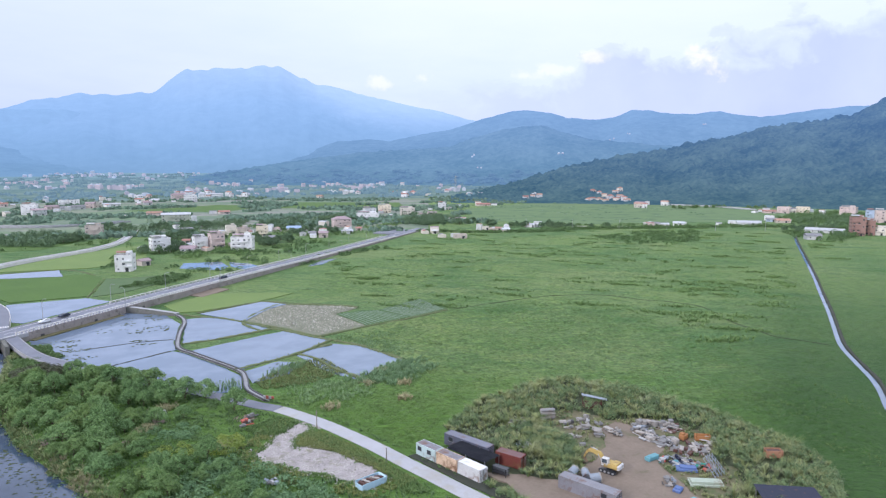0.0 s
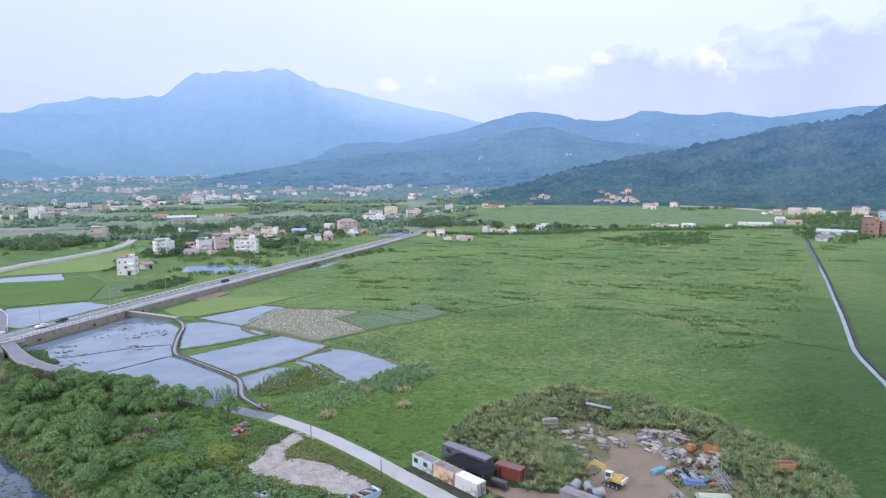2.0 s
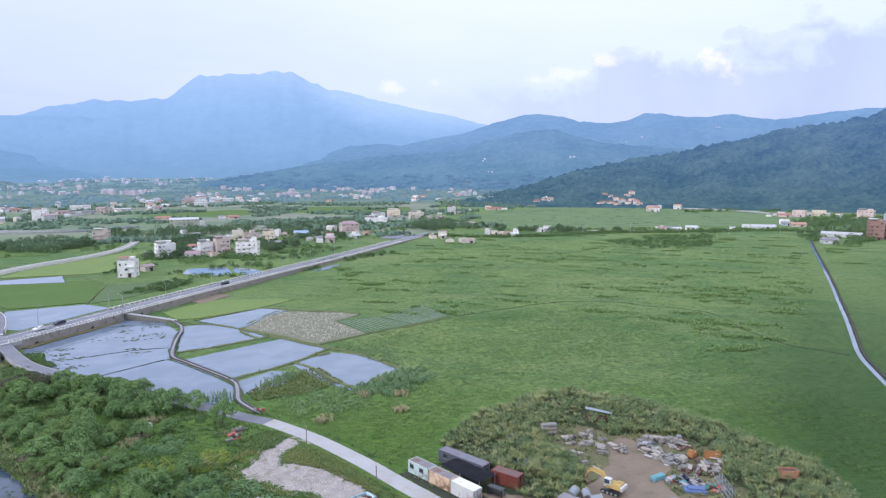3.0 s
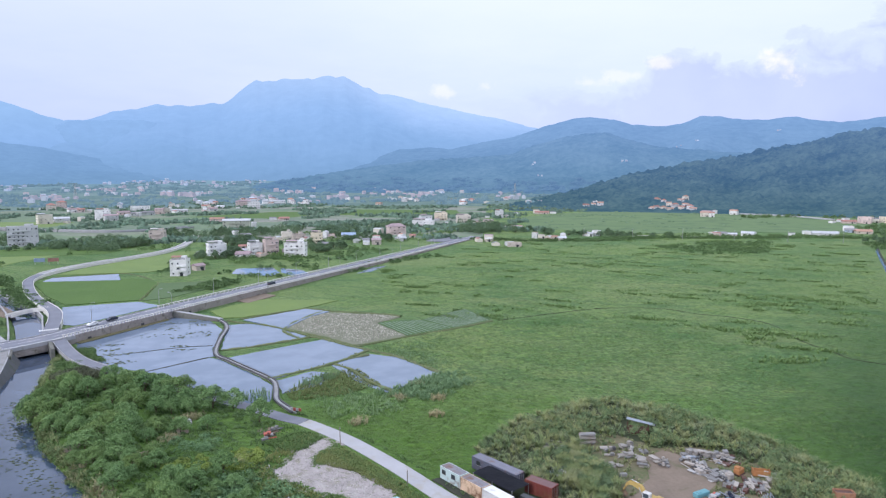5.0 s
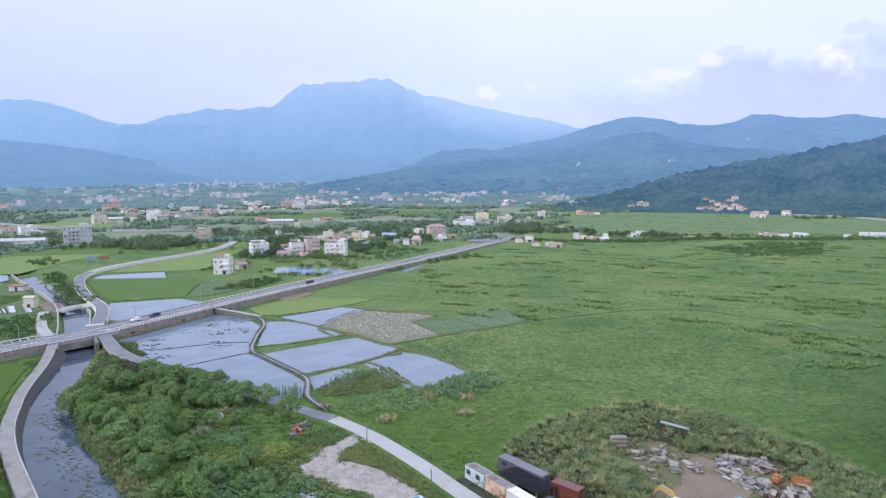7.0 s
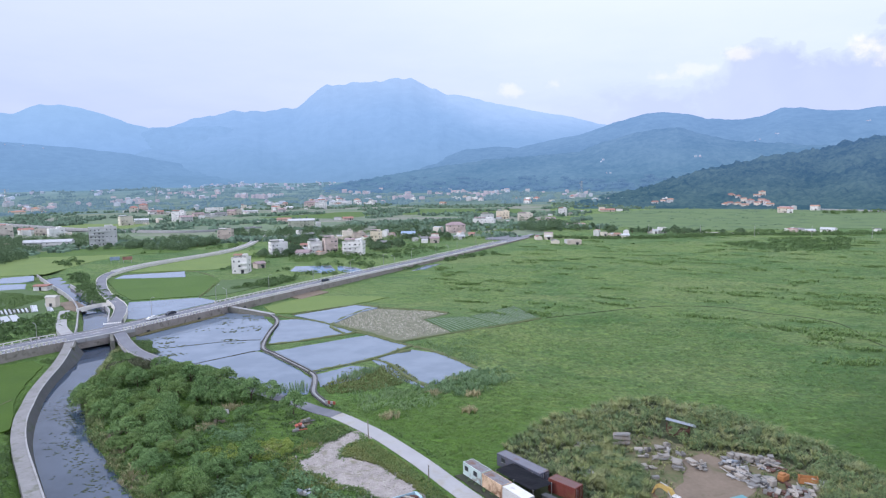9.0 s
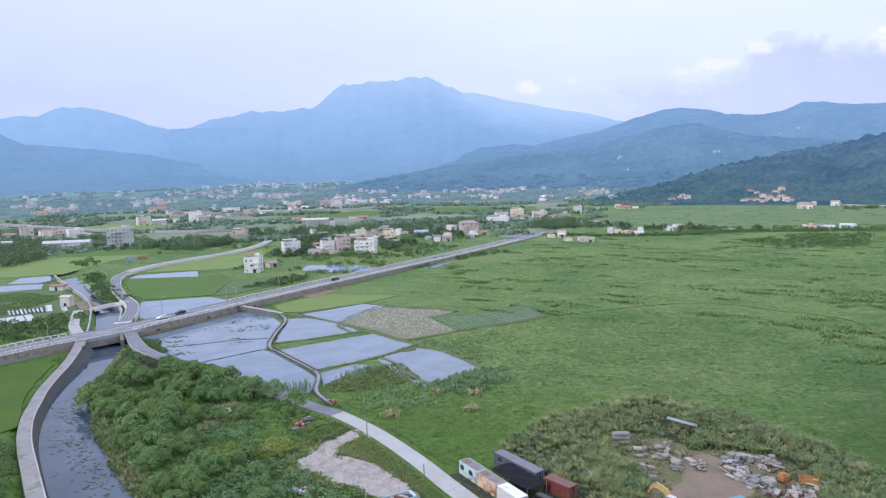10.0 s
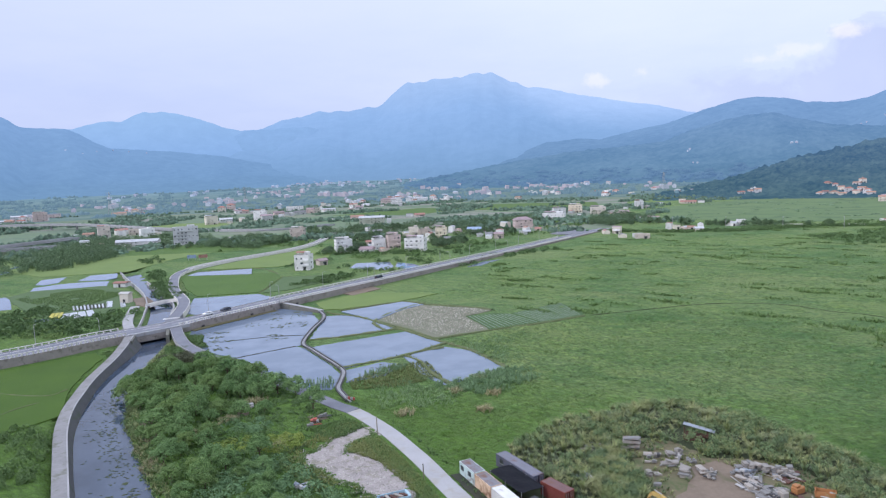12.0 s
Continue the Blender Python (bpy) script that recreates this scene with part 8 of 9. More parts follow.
def dome_cloud(spots, spread_, high, domes, z0=0.0):
    """Far groves: many small uneven crowns side by side, joined."""
    rings = [(1.0, 0.0), (0.8, 0.62)]
    ang = np.arange(6) * np.pi / 3
    base = np.array([(math.cos(a) * q, math.sin(a) * q, h) for q, h in rings for a in ang] + [(0, 0, 1.0)])
    faces = [(i, (i + 1) % 6, 6 + (i + 1) % 6, 6 + i) for i in range(6)]
    tri = np.array([f for a, b, c, d in faces for f in ((a, b, c), (a, c, d))] + [(6 + i, 6 + (i + 1) % 6, 12) for i in range(6)])
    verts, tris = [], []
    for q in spots:
        x, y, z = q if len(q) == 3 else (*q, z0)
        for _ in range(domes):
            dx, dy = rng.normal(0, 0.55, 2) * spread_
            s = rng.uniform(0.28, 0.6) * spread_
            v = base * (1 + rng.uniform(-0.22, 0.22, (13, 1))) * (s, s, high * rng.uniform(0.5, 1.1)) + (x + dx, y + dy, z - 0.3)
            tris.append(tri + 13 * len(verts))
            verts.append(v)
    return np.concatenate(verts), np.concatenate(tris)


stuff("groves", "leafy groves round the farther houses", "woods", *clump_cloud(tree_spots[room:], 3.6, 6.0, 150, 0.55), LEAF_DARK)
WOODS = [([(-240, 462), (-252, 527), (-268, 606), (-297, 718), (-255, 726), (-214, 629), (-196, 541), (-206, 492)], 420), ([(-147, 606), (-139, 637), (-104, 690), (-72, 664), (-86, 575)], 190),
         ([(-420, 430), (-300, 440), (-245, 470), (-262, 600), (-300, 700), (-420, 640)], 500), ([(-180, 640), (-150, 690), (-220, 740), (-260, 720)], 90), ([(-60, 690), (-20, 640), (60, 660), (90, 760), (20, 740)], 130),
         ([(90, 640), (150, 700), (150, 790), (90, 740)], 90), ([(170, 690), (200, 740), (210, 800), (160, 760)], 70), ([(235, 640), (300, 650), (330, 720), (300, 790), (250, 700)], 120)]
for poly, m in WOODS:
    stuff("woods", "dense dark green thicket of broad-leaved trees", "woods", *clump_cloud(scatter(rng, poly, m), 3.6, 5.0, 100, 0.5), LEAF_DARK)
# bluish base tones stand in for the haze over these groves
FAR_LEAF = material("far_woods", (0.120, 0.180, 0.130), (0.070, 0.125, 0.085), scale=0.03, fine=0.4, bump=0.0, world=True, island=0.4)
# these groves glow faintly blue: haze painted in as emission
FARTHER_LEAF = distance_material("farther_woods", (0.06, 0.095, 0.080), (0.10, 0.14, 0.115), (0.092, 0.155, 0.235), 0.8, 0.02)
spots = []
while len(spots) < 1700:
    a, r = rnd.uniform(-33, 34), rnd.uniform(620, 1350)
    x, y = r * math.sin(radians(a)), r * math.cos(radians(a))
    if noise.noise((x / 95, y / 95, 6)) > 0.06 and not in_poly([x], [y], [(330, 690), (420, 880), (640, 1010), (760, 930), (700, 720), (560, 560), (400, 600)])[0] and (x < 215 or y > 640):
        spots.append((x, y))
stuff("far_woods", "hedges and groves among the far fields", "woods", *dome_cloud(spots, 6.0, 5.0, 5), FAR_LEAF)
spots = []
while len(spots) < 1900:
    a, r = rnd.uniform(-36, 36), rnd.uniform(1350, 3000)
    x, y = r * math.sin(radians(a)), r * math.cos(radians(a))
    if noise.noise((x / 130, y / 130, 9)) > 0.0:
        spots.append((x, y, float(np.interp(r, *zip(*VALLEY_RISE)))))
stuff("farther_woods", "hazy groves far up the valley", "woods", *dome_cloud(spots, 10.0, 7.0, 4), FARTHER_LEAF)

spots = [(a + rnd.gauss(0, 6), b + rnd.gauss(0, 6)) for a, b in scatter(rng, [(330, 690), (420, 880), (640, 1010), (760, 930), (760, 720), (560, 560), (400, 600)], 700) if noise.noise((a / 60, b / 22, 2)) > 0.22]
stuff("far_woods", "low bushes and hedges across the far meadow", "woods", *dome_cloud(spots, 4.5, 1.8, 4), LEAF_DARK)
spots = [(a, b) for a, b in scatter(rng, [(-40, 440), (60, 470), (110, 520), (230, 640), (300, 640), (250, 720), (100, 700), (-40, 700), (-150, 640), (-120, 560), (-30, 575)], 1500) if noise.noise((a / 30, b / 30, 12)) > 0.12 and not any(in_poly([a], [b], swell(bed, 2.0))[0] for _, bed in WATER_BEDS[9:11]) and line_gap([a], [b], [(q.x, q.y) for q in ROAD])[0][0] > 9 and line_gap([a], [b], [(q.x, q.y) for q in SIDE])[0][0] > 7]
stuff("bushes", "green shrubs and hedges between the village houses", "bushes", *clump_cloud(spots, 2.0, 1.8, 34, 0.58), LEAF_LIGHT)
# the dark hedge between marsh and meadow, and the trees under the hill
spots = [(q.x + rnd.gauss(0, 3.5), q.y + rnd.gauss(0, 5)) for q in smooth_line([(384, 598), (418, 572), (460, 560), (479, 540), (517, 525), (554, 516), (582, 497), (626, 488)], 2.6) if noise.noise((q.x / 14, q.y / 14, 3)) > -0.22]
stuff("bushes", "dark ragged hedge between marsh and meadow", "bushes", *clump_cloud(spots, 2.2, 2.2, 46, 0.55), LEAF_HEDGE)
spots = list(scatter(rng, [(640, 490), (666, 548), (749, 590), (860, 640), (860, 560), (760, 500), (690, 478)], 120)) + list(scatter(rng, [(505, 372), (559, 430), (640, 487), (690, 470), (600, 395), (545, 362)], 46))
spots += [(x + rnd.gauss(0, 12), y + rnd.gauss(0, 8)) for x, y in ((726, 764), (760, 762), (800, 757), (840, 720), (860, 690)) for _ in range(9)]
stuff("woods", "dark broad-leaved trees between the houses under the hill", "woods", *clump_cloud([p for p in spots if all((p[0] - h[0]) ** 2 + (p[1] - h[1] - h[3] / 2) ** 2 > (h[2] * 0.6) ** 2 for h in HOUSES)], 3.2, 4.2, 120, 0.55), LEAF_HEDGE)
# pylons
def pylon(x, y, high, rz):
    py = thing("pylon", "tall grey lattice power pylon far off", "pylon", pose(x, y, 0, 0, 0, rz), "power pylons")
    for sx in (-1, 1):
        for sy in (-1, 1):
            part("leg", rod(bmesh.new(), (sx * high * 0.1, sy * high * 0.1, 0), (sx * 0.4, sy * 0.4, high), 0.35, 0.2, 4), STEEL, py)
    for k in range(5):
        z, w = high * (0.15 + 0.17 * k), high * 0.1 * (0.85 - 0.17 * k) + 0.4
        for s in (-1, 1):
            part("brace", rod(bmesh.new(), (-w, s * w, z), (w * 0.8, s * w * 0.8, z + high * 0.17), 0.16, None, 4), STEEL, py)
            part("brace", rod(bmesh.new(), (w, s * w, z), (-w * 0.8, s * w * 0.8, z + high * 0.17), 0.16, None, 4), STEEL, py)
    for z in (0.78, 0.87, 0.96):
        part("crossarm", box(bmesh.new(), (0, 0, high * z), (high * 0.28, 0.4, 0.5)), STEEL, py)


for a, r, h in ((-21.6, 1480, 46), (-29.3, 1250, 44), (-11.5, 1800, 40), (24.4, 1560, 42), (41.5, 1500, 34)):
    pylon(r * math.sin(radians(a)), r * math.cos(radians(a)), h, 20)

# far hamlets: plain small houses in loose groups
FAR_WALLS = ["white", "white", "cream", "pink", "grey", "white", "tan"]
FAR_ROOFS = ["flat", "metal", "red", "orange", "mauve", "metal", "dark"]
hamlets = [(-34, 980, 9), (-30, 860, 6), (-24, 1010, 8), (-18, 930, 9), (-14, 1120, 8), (-11, 960, 8), (-9, 1200, 8), (-6, 1050, 9), (-2, 1330, 9), (1, 1000, 7), (2, 1600, 9), (6, 1350, 10), (9, 1650, 9), (12, 1300, 9), (15, 1500, 8),
           (17, 1800, 8), (20, 1420, 9), (24, 1650, 8), (26, 1300, 6), (-20, 1500, 8), (-13, 1750, 8), (-27, 1350, 8), (-5, 1900, 8), (5, 2000, 8), (12, 2050, 7), (33, 1180, 6), (40.5, 1090, 4), (30, 1500, 6), (-27, 1350, 6), (-22, 1800, 9), (-14, 1780, 8), (-13.4, 1140, 5), (-10.5, 1020, 8), (-7.5, 1150, 6), (-4.5, 1000, 7), (-2, 1165, 6), (-10, 2200, 8), (-7.5, 2380, 8), (-3.2, 1850, 9), (1.5, 1430, 6), (3.3, 1570, 8), (5.2, 2010, 7), (9.4, 1650, 9), (14.4, 1930, 7), (10.5, 1100, 5), (17.4, 2090, 8), (19.4, 2300, 8), (23, 2150, 9)]
far_spots = []
for a0, r0, m in hamlets:
    for _ in range(m):
        a, r = a0 + rnd.gauss(0, 0.75), r0 + rnd.gauss(0, 50)
        if a0 > 35:
            r = min(r, 1128)
        if r > 1330 or a0 > 35:
            far_spots.append((r, a, a0))
far_spots.sort()
for r, a, a0 in far_spots[:70]:
    x, y = r * math.sin(radians(a)), r * math.cos(radians(a))
    wall, roof = rnd.choice(FAR_WALLS), "orange" if a0 > 35 and rnd.random() < 0.6 else rnd.choice(FAR_ROOFS)
    style = "flat" if roof in ("flat", "dark") else rnd.choice(("gable", "gable", "hip"))
    tone = {"flat": "flat", "metal": "pale metal", "red": "red", "orange": "orange", "mauve": "mauve", "dark": "dark flat"}[roof]
    house(x, y, rnd.uniform(7, 14), rnd.uniform(7, 10), rnd.choice((3.4, 3.6, 6.5, 6.8, 9.6)), rnd.uniform(-35, 35), wall, roof, style, "%s farmhouse with a %s roof in a far hamlet" % (wall if wall != "tan" else "brown", tone))
dots = [(x, y) for x, y in [(-664, 1300), (-682, 1511), (-516, 1522), (-503, 1638), (-462, 1578), (-396, 1549), (-520, 1416), (-763, 1918), (-302, 1948), (-256, 2119), (-127, 1840), (-95, 1788), (855, 1185)]]
for r, a, a0 in far_spots[70:]:
    dots.append((r * math.sin(radians(a)), r * math.cos(radians(a))))


# wall and roof tones with bluish haze painted in as emission
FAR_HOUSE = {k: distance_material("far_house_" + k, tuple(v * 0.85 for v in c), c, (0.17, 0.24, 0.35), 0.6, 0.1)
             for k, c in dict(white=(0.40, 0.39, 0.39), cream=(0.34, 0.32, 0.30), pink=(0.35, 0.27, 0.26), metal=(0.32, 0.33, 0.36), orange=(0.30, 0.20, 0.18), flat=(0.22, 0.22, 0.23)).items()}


def valley_floor(x, y):
    return (x, y, float(np.interp(math.hypot(x, y), *zip(*VALLEY_RISE))))


def joined_houses(places, label, size=1.0):
    """Houses too far off to be told apart: walls and roofs in one mesh."""
    verts, faces, slots = [], [], []
    for x, y, z in places:
        w, d, h, a = rnd.uniform(8, 16) * size, rnd.uniform(7, 11) * size, rnd.choice((3.6, 6.6, 7, 9.5)) * size, rnd.uniform(0, 3.14)
        rise = rnd.choice((0.3, 1.6, 2.2))
        k = len(verts)
        for px, py, pz in ((-1, -1, 0), (1, -1, 0), (1, 1, 0), (-1, 1, 0), (-1, -1, h), (1, -1, h), (1, 1, h), (-1, 1, h), (-1, 0, h + rise), (1, 0, h + rise)):
            u, v = px * w / 2, py * d / 2
            verts.append((x + u * math.cos(a) - v * math.sin(a), y + u * math.sin(a) + v * math.cos(a), z + pz - (1 if pz == 0 else 0)))
        wall, roof = rnd.choice((0, 1, 2, 2)), rnd.choice((3, 4, 4, 5))
        for f, s in (((0, 1, 5, 4), wall), ((1, 2, 6, 5), wall), ((2, 3, 7, 6), wall), ((3, 0, 4, 7), wall), ((4, 5, 9, 8), roof), ((6, 7, 8, 9), roof), ((4, 8, 7), wall), ((5, 6, 9), wall)):
            faces.append([k + i for i in f])
            slots.append(s)
    me = mesh_of("far_houses", verts, faces, [FAR_HOUSE[k] for k in ("white", "cream", "pink", "metal", "orange", "flat")])
    me.polygons.foreach_set("material_index", slots)
    return tagged(new("far_houses", me), label, "houses", kind="stuff")


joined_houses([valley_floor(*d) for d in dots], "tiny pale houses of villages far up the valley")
NEAR_DOTS = {"white": (0.46, 0.46, 0.48), "cream": (0.41, 0.38, 0.34), "pink": (0.42, 0.33, 0.32), "metal": (0.44, 0.46, 0.50), "orange": (0.34, 0.24, 0.21), "flat": (0.27, 0.27, 0.29)}
# hamlet tones again carry the haze as a faint blue emission
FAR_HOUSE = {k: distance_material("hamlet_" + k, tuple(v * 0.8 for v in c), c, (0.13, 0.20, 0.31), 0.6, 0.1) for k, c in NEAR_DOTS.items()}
dots = []
while len(dots) < 64:
    a0, r0, m = rnd.choice(hamlets)
    a, r = a0 + rnd.gauss(0, 0.7), min(1900, r0 * 1.1) + rnd.gauss(0, 60)
    if r > 1330 and a < 30:
        dots.append(valley_floor(r * math.sin(radians(a)), r * math.cos(radians(a))))
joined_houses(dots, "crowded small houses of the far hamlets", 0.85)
spots = []
while len(spots) < 800:
    x, y, _ = rnd.choice(dots)
    spots.append((x + rnd.gauss(0, 26), y + rnd.gauss(0, 26)))
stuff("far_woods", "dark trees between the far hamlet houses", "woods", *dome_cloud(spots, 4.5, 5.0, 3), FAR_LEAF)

# ---- scattered houses on the slopes ----
def on_slope(name, az, el):
    """The place on a range's near slope in that direction from the valley's air."""
    grid, all_az = slopes[name]
    col = grid[:, int(np.argmin(np.abs(all_az - az)))]
    seen = np.degrees(np.arctan2(col[:, 2] - 62, np.hypot(col[:, 0], col[:, 1])))
    k = int(np.argmax(seen >= el)) if (seen >= el).any() else int(np.argmax(seen))
    return col[k]


SLOPE_HOUSES = [("backdrop_4", 39.1, 2.75), ("backdrop_4", 37.8, 2.3), ("backdrop_4", 35.3, 2.15), ("backdrop_5", 33.4, 1.1), ("backdrop_5", 26.0, 0.9), ("backdrop_5", 26.4, -0.1), ("backdrop_4", 45.2, 3.4)]
dots = []
for name, az, el in SLOPE_HOUSES:
    for _ in range(2):
        dots.append(tuple(on_slope(name, az + rnd.uniform(-0.25, 0.25), el + rnd.uniform(-0.05, 0.05))))
for k in range(6):
    dots.append(tuple(on_slope("backdrop_3", -25 + 1.1 * k + rnd.uniform(-0.15, 0.15), 2.6 - 0.06 * k + rnd.uniform(-0.12, 0.12))))
# duller house tones, stronger blue glow painted in for the deeper haze
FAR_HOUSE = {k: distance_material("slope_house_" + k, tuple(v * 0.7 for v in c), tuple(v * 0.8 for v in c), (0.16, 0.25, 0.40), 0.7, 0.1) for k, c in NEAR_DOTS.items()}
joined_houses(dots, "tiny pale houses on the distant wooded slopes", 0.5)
# villages where the valley floor meets the mountains
dots, groves = [], []
for a0, r0, m in ((-11.5, 2300, 7), (-7.6, 2750, 14), (-5.5, 2900, 18), (-3.4, 2800, 14), (-1.0, 2600, 10), (1.2, 2900, 8), (3.6, 2700, 12), (6.4, 2550, 8), (9.0, 2500, 10), (13.5, 2250, 9), (-16, 2500, 8), (-21, 2400, 6)):
    for _ in range(m):
        a, r = radians(a0 + rnd.gauss(0, 0.8)), r0 + rnd.gauss(0, 130)
        dots.append(valley_floor(r * math.sin(a), r * math.cos(a)))
for _ in range(180):
    groves.append(on_slope("backdrop_5", rnd.uniform(2, 38), rnd.triangular(-1.6, -0.2, -1.3)))
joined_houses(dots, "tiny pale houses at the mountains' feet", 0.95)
# blue emission gives these groves the haze of the slope behind
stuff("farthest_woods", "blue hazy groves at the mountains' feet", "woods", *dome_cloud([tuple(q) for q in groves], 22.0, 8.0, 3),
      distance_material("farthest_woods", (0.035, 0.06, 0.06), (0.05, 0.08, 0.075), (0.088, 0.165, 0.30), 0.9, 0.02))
# the hamlet that climbs the wooded hill's foot
for k, (az, el) in enumerate(((36.0, -2.9), (36.4, -2.75), (36.9, -2.8), (37.3, -2.55), (37.5, -2.9), (37.9, -2.7), (38.3, -2.85), (38.6, -2.5), (36.9, -2.25), (38.2, -2.2), (38.9, -2.85), (39.3, -2.85), (36.4, -2.1), (38.7, -2.0), (31.2, -2.6), (31.8, -2.6), (30.7, -2.7))):
    q = on_slope("hill", az, el)
    house(q[0], q[1], rnd.uniform(8, 12), rnd.uniform(7, 9), rnd.choice((3.4, 3.6, 6.4)), rnd.uniform(-25, 25), rnd.choice(("grey", "grey", "cream")), rnd.choice(("orange", "orange", "red", "red")), rnd.choice(("hip", "gable")),
          "pale house with a tiled roof on the hill's foot", base=float(q[2]) - 1.0)

# ---- lamps, cars, viaduct, gardens ----
def street_lamp(x, y, z, rz, high=8.5):
    lp = thing("street_lamp", "slender grey street lamp with a curved arm", "street lamp", pose(x, y, z, 0, 0, rz), "street lamps along the road")
    part("pole", rod(bmesh.new(), (0, 0, -0.3), (0, 0, high - 1), 0.13, 0.08, 8), STEEL, lp)
    arm = bmesh.new()
    for k in range(4):
        a, b = k * 0.4, (k + 1) * 0.4
        rod(arm, (1.5 * (1 - math.cos(a)), 0, high - 1 + math.sin(a)), (1.5 * (1 - math.cos(b)), 0, high - 1 + math.sin(b)), 0.07, 0.06, 6)
    part("arm", arm, STEEL, lp)
    part("lamp_head", box(bmesh.new(), (1.9, 0, high - 0.02), (0.9, 0.3, 0.16), 0, 0, 0, 0.05), STEEL, lp)
    part("base", box(bmesh.new(), (0, 0, 0.2), (0.45, 0.45, 0.4), 0, 0, 0, 0.04), CONCRETE, lp)


def road_at(s, off):
    """The place s metres along the main road from the junction, off metres to its left."""
    i, left = J, s
    step = 1 if s >= 0 else -1
    left = abs(s)
    while 0 < i + step < len(ROAD) - 1 and (ROAD[i + step] - ROAD[i]).length < left:
        left -= (ROAD[i + step] - ROAD[i]).length
        i += step
    d = (ROAD[i + step] - ROAD[i]) * step
    d.normalize()
    q = ROAD[i] + d * left * step
    return q + Vector((-d.y, d.x, 0)) * off, math.degrees(math.atan2(d.y, d.x))


for s in range(-110, 400, 34):
    if abs(s) > 12:
        q, a = road_at(s, 6.3)
        street_lamp(q.x, q.y, q.z, a - 90)
for s in (-95, -60, -24, 55, 120, 190, 260, 330):
    q, a = road_at(s, -6.3)
    street_lamp(q.x, q.y, q.z - 0.1, a + 90)


def car(x, y, z, rz, col, label, long=4.4, high=1.45, van=False):
    cr = thing("car", label, "car", pose(x, y, z, 0, 0, rz), "cars on the road")
    bm = bmesh.new()
    prof = [(-0.5, 0.30), (0.5, 0.30), (0.5, 0.55), (0.46, 0.68), (0.27, 0.78), (0.12, 1.0), (-0.30, 1.0), (-0.46, 0.74), (-0.5, 0.6)] if not van else \
           [(-0.5, 0.25), (0.5, 0.25), (0.5, 0.6), (0.42, 0.72), (0.34, 1.0), (-0.49, 1.0), (-0.5, 0.6)]
    a = [bm.verts.new((px * long, -0.86 + (0.1 if pz > 0.8 else 0), pz * high)) for px, pz in prof]
    b = [bm.verts.new((px * long, 0.86 - (0.1 if pz > 0.8 else 0), pz * high)) for px, pz in prof]
    bm.faces.new(a)
    bm.faces.new(b[::-1])
    for k in range(len(prof)):
        bm.faces.new((a[k], b[k], b[(k + 1) % len(prof)], a[(k + 1) % len(prof)]))
    part("body", bm, col, cr)
    for s in (-1, 1):
        part("side_window", box(bmesh.new(), (-0.08 * long, s * 0.8, 0.86 * high), (0.36 * long, 0.06, 0.2 * high)), GLASS, cr)
        for px in (-0.31, 0.31):
            wh = part("wheel", rod(bmesh.new(), (px * long, s * 0.72, 0.32), (px * long, s * 0.9, 0.32), 0.32, None, 14), BLACK, cr)
            part("rim", rod(bmesh.new(), (px * long, s * 0.9, 0.32), (px * long, s * 0.92, 0.32), 0.19, None, 10), STEEL, wh)
        part("headlight", box(bmesh.new(), (0.495 * long, s * 0.6, 0.55 * high), (0.06, 0.3, 0.12)), JUNK["white"], cr)
        part("tail_light", box(bmesh.new(), (-0.495 * long, s * 0.6, 0.58 * high), (0.06, 0.25, 0.14)), JUNK["red"], cr)
    part("windscreen", box(bmesh.new(), (0.2 * long, 0, 0.9 * high), (0.06, 1.3, 0.26 * high), 0, 0, -38), GLASS, cr)
    return cr


DARK_CAR = material("dark_blue_paint", (0.02, 0.028, 0.05), (0.03, 0.04, 0.06), rough=0.25, scale=1, fine=5, bump=0, spec=0.6)
WHITE_CAR = material("white_car_paint", (0.72, 0.74, 0.76), (0.66, 0.68, 0.70), rough=0.25, scale=1, fine=5, bump=0, spec=0.6)
car(-40.6, 287.6, 3.0, 229, DARK_CAR, "dark blue saloon car on the main road", 4.6, 1.6)
car(-46.2, 280.0, 3.0, 229, WHITE_CAR, "white saloon car on the main road", 4.5)
car(25.6, 357.0, 2.54, 49, DARK_CAR, "dark van driving on the main road", 5.0, 2.1, True)

# viaduct in the far left
def viaduct(pts, wide, label, rail):
    line = smooth_line(pts, 14)
    v = thing("viaduct", label, "viaduct")
    part("deck", bar_along(line, wide / 2, -wide / 2, -1.6, 0.0), CONCRETE, v)
    for o in (wide / 2, -wide / 2):
        part("parapet", bar_along(line, o + 0.2, o - 0.2, 0.0, 1.1), rail, v)
    for q in line[2::3]:
        if q.z < 2.4:
            continue
        part("pier", box(bmesh.new(), (q.x, q.y, (q.z - 1.6) / 2), (2.2, 2.2, q.z - 1.6)), CONCRETE, v)


viaduct([(-673.0, 1001.0, 8), (-582.2, 981.9, 8), (-530.6, 973.7, 8), (-463.0, 956.1, 8), (-392.6, 928.9, 7), (-331.7, 890.8, 5), (-263.5, 842.1, 3), (-205.6, 811.3, 1.6), (-150.5, 779.3, 1.2), (-109.1, 768.9, 0.9), (-71.5, 782.1, 0.8), (-41.8, 810.2, 0.7)], 10, "long pale concrete road viaduct on piers", CONCRETE)
viaduct([(-393.7, 609.3, 6.5), (-357.5, 620.9, 6.5), (-336.0, 635.2, 6.5), (-320.4, 663.8, 6.5), (-302.7, 712.1, 6)], 8, "low concrete viaduct over a stream", CONCRETE)
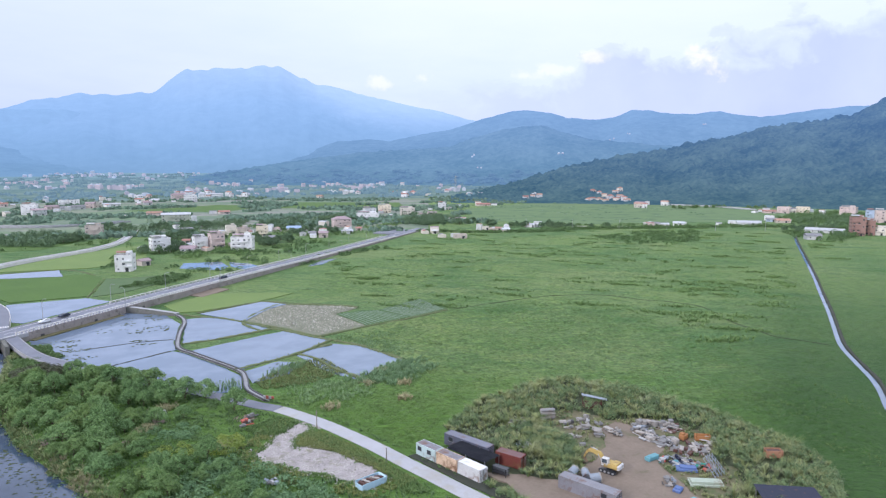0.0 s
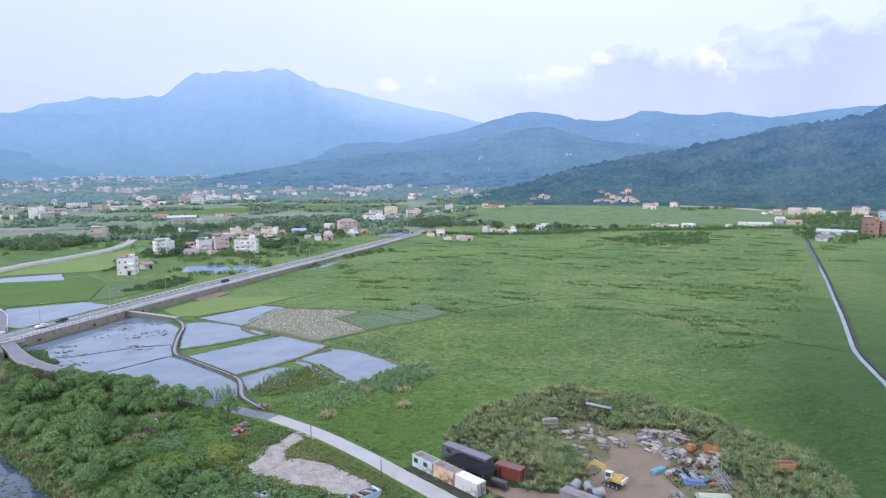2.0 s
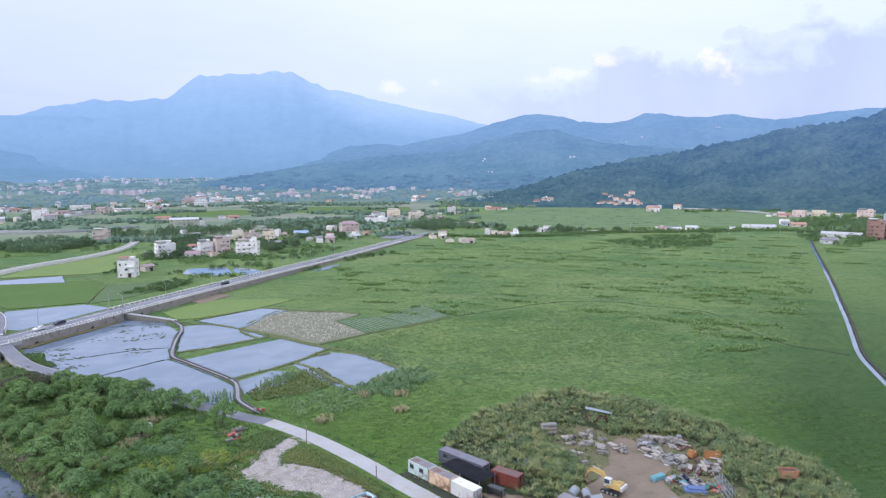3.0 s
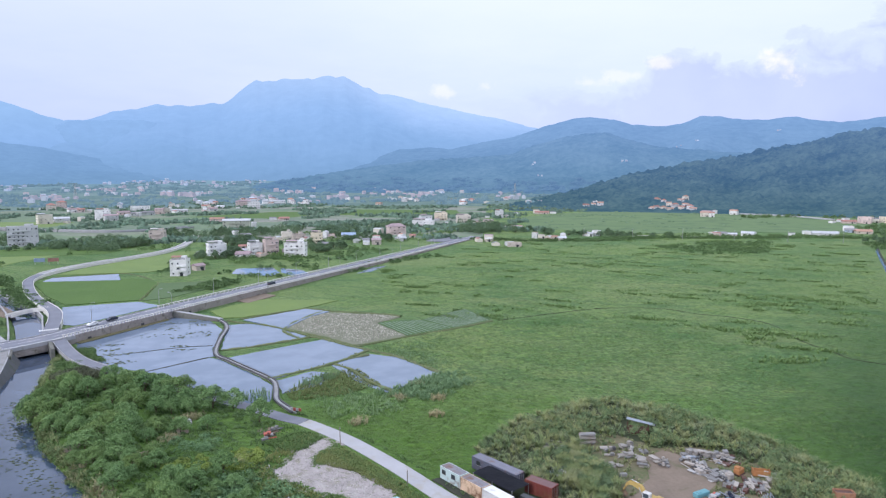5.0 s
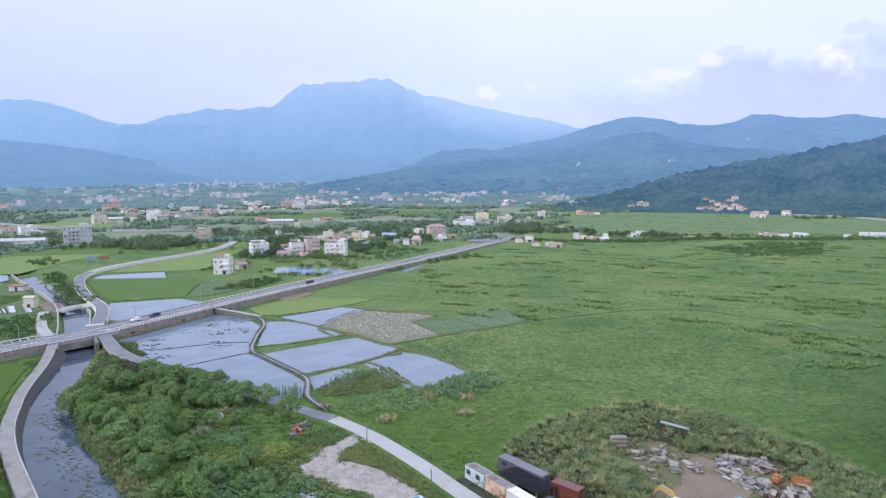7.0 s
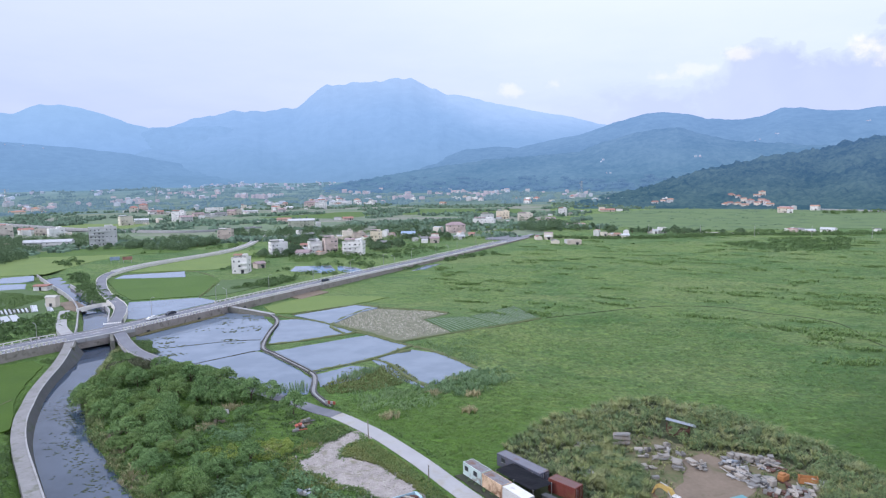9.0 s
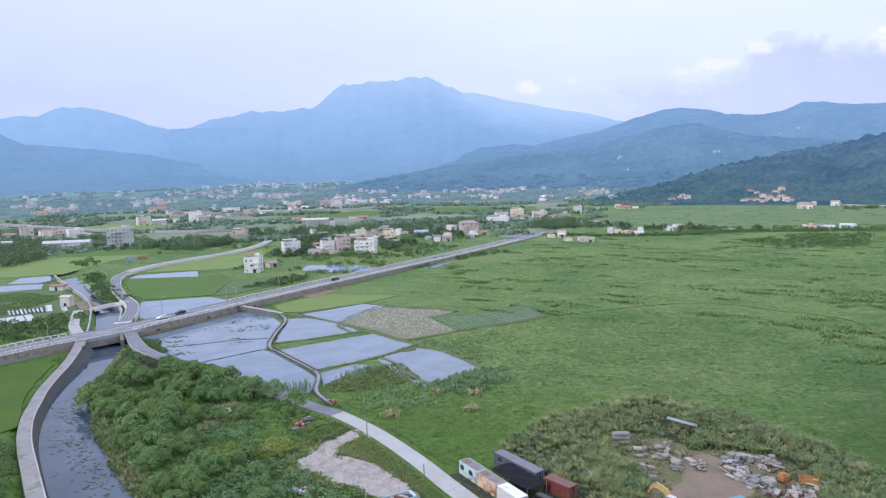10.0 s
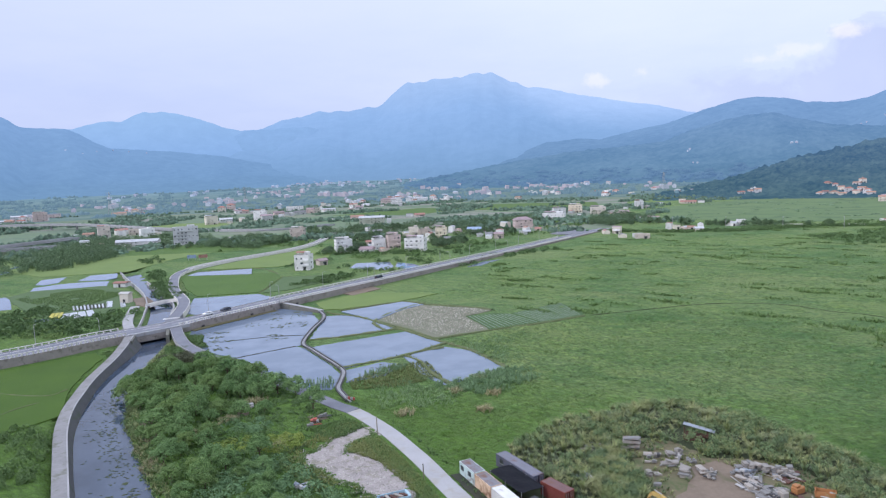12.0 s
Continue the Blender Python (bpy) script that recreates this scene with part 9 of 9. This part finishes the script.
viaduct([(-383.8, 630.5, 4.5), (-328.5, 621.7, 4.5), (-302.5, 629.5, 4.5), (-283.1, 635.7, 4.5)], 6, "narrow concrete ramp bridge over a stream", CONCRETE)
sheet("water", "pale bend of a stream under the viaduct", "water", [(-310.0, 637.9), (-280.5, 600.7), (-259.1, 554.8), (-248.4, 518.0), (-243.8, 487.4), (-244.1, 474.2), (-253.5, 490.6), (-258.7, 521.6), (-266.8, 554.1), (-285.5, 594.5)], 0.15, WATER)

# garden plots and greenhouses beyond the canal
sheet("field", "vegetable allotments beside the upper canal", "field", [(-182, 372), (-178, 390), (-140, 398), (-116, 372), (-96, 330), (-104, 306), (-126, 304), (-150, 330)], 0.18, CROP, 0.8)
POLY = material("plastic_film", (0.52, 0.55, 0.60), (0.40, 0.43, 0.48), rough=0.45, scale=0.3, fine=3, bump=0.3, depth=0.05, per_object=0.25, spec=0.4)
xy = np.array([(u.x, u.y) for k in range(30) for u in smooth_line([(-176 + 1.75 * k, 367 - 1.7 * k), (-146 + 1.1 * k, 388 - 0.65 * k)], 0.8)]) + rng.normal(0, 0.25, (1, 2))
xy = xy[field_noise(xy, 0.07, 5) > -0.22] + 0.0
tufts("vegetables", "rows of vegetables in the allotments", rng, xy, 0.7, LEAF_LIGHT, 0.8, 0.22, 9, "crop")
for k in range(9):
    a, b = Vector((-128, 334, 0)).lerp(Vector((-115, 337, 0)), k / 8), Vector((-121, 320, 0)).lerp(Vector((-109, 324, 0)), k / 8)
    c, d = (a + b) / 2, b - a
    tn = thing("vegetable_bed", "raised vegetable bed covered with pale plastic film", "garden bed", pose(c.x, c.y, 0.18, 0, 0, math.degrees(math.atan2(d.y, d.x))), "allotment beds")
    part("film", box(bmesh.new(), (0, 0, 0.2), (d.length * rnd.uniform(0.5, 0.95), 0.75, 0.35), 0, 0, 0, 0.1), POLY, tn)
    part("soil", box(bmesh.new(), (0, 0.8, 0.1), (d.length, 0.6, 0.2), 0, 0, 0, 0.06), MUD, tn)
for poly in ([(-118, 299), (-123, 313), (-112, 320), (-104, 306)], [(-106, 283), (-112, 296), (-109, 298), (-103, 285)], [(-108, 325), (-115, 342), (-112, 342), (-105.5, 326)], [(-100, 322), (-110, 346), (-108, 346), (-99, 326)]):
    tn = thing("ground_cover", "grey plastic ground sheet weighted over garden soil", "plastic sheet", pose(poly[0][0], poly[0][1], 0.2), "grey plastic sheets")
    p = [Vector((*q, 0)) for q in poly]
    for k in range(4):
        strip = [p[0].lerp(p[3], (k + o) / 4) for o in (0.02, 0.9)] + [p[1].lerp(p[2], (k + o) / 4) for o in (0.9, 0.02)]
        bm = slab([(q.x - p[0].x, q.y - p[0].y) for q in strip], 0.3 + 0.06 * (k % 2), 0.3, 0.12, rnd, 2.0)
        part("film", bm, POLY, tn)
for x, y, w, d, rz, key in ((-127.3, 391.7, 7.5, 5, -10, "red"), (-103.3, 337.6, 4.6, 4, -10, "flat")):
    sd = thing("shed", "small garden shed with a %s roof" % {"red": "red", "flat": "pale flat"}[key], "shed", pose(x, y, 0.1, 0, 0, rz))
    h = 5.0 if key == "flat" else 2.6
    part("wall", box(bmesh.new(), (0, 0, h / 2), (w, d, h)), WALLS["grey" if key != "flat" else "cream"], sd)
    part("roof", gable(w, d, h, 0.7, 0.4), ROOFS[key], sd)
    part("door", box(bmesh.new(), (0, -d / 2 - 0.03, 1.0), (1.2, 0.1, 2.0)), DARK, sd)
sh = thing("tarpaulin", "bright yellow sheets over a garden bed", "tarpaulin", pose(-124, 309, 0.2, 0, 0, 20))
for k in range(3):
    part("sheet", box(bmesh.new(), (-1.8 + 1.8 * k, 0, 0.4), (1.5, 13.0, 0.5), 0, 0, 0, 0.15), paint("yellow_sheet", (0.52, 0.48, 0.10), 0.0), sh)
low_bushes("bushes", "green garden bushes between allotments and road", [(-99, 275), (-102, 301), (-98, 322), (-90, 320), (-85, 306), (-82, 282), (-88, 268)], 70, 0.8, 2.0, LEAF, 0.32, 60)
low_bushes("bushes", "green garden bushes below the allotments", [(-118, 268), (-124, 294), (-107, 283), (-98, 262)], 60, 0.8, 2.0, LEAF_LIGHT, 0.32, 60)
structure("pavement", slab([(-104, 347), (-98, 351), (-89, 335), (-84.5, 326), (-86, 321), (-94, 327)], 0.3, 0.5, 0.5, rnd, 2.0), SOIL, "sandy turning place beside the upper canal", "yard")
foot = smooth_line([(-87, 322, 0.5), (-84, 328, 0.7), (-80, 331, 0.9), (-74, 329.5, 1.6)], 2)
sb = thing("bridge", "small pale concrete bridge over the upper canal", "bridge")
part("deck", bar_along(foot, 1.4, -1.4, -0.7, 0.0), CONCRETE, sb)
for off in (1.4, -1.65):
    part("parapet", bar_along(foot, off + 0.25, off, -0.6, 0.75), RAILING, sb)
structure("road", bar_along(smooth_line([(-72, 262, 2.9), (-80, 280, 1.8), (-87, 300, 1.0), (-93, 322, 0.8)], 4), 2.0, -2.0, -2.0, 0.0), CONCRETE, "pale concrete ramp beside the upper canal", "road")
# signs by the side road
for x, y, w, h, key, text in ((-120.8, 505.4, 6.5, 2.6, "blue", "blue and white billboard on posts by the road"), (-112.4, 505.6, 6.5, 2.4, "red", "red-brown wall panel by the road")):
    sg = thing("billboard", text, "billboard", pose(x, y, 0, 0, 0, 10))
    part("panel", box(bmesh.new(), (0, 0, h / 2 + 2.0), (w, 0.3, h)), ROOFS[key], sg)
    for o in (-0.4, 0.4):
        part("post", rod(bmesh.new(), (o * w, 0.2, 0), (o * w, 0.2, h + 2), 0.15), STEEL, sg)
# marsh-edge service poles
for k in range(9):
    x, y = 300 + 40 * k, 596 - 24 * k
    po = thing("utility_pole", "tall grey concrete utility pole by the marsh road", "pole", pose(x, y, 0), "utility poles")
    part("shaft", rod(bmesh.new(), (0, 0, 0), (0, 0, 10), 0.2, 0.12, 7), CONCRETE, po)
    part("crossarm", box(bmesh.new(), (0, 0, 9.4), (1.8, 0.15, 0.15)), STEEL, po)
# low white fence along the marsh road
fn = thing("fence", "low white roadside fence along the marsh", "fence", pose(395, 566, 0, 0, 0, -31))
for k in range(24):
    part("panel", box(bmesh.new(), (k * 2.6, 0, 0.8), (2.3, 0.15, 1.2)), RAILING, fn)
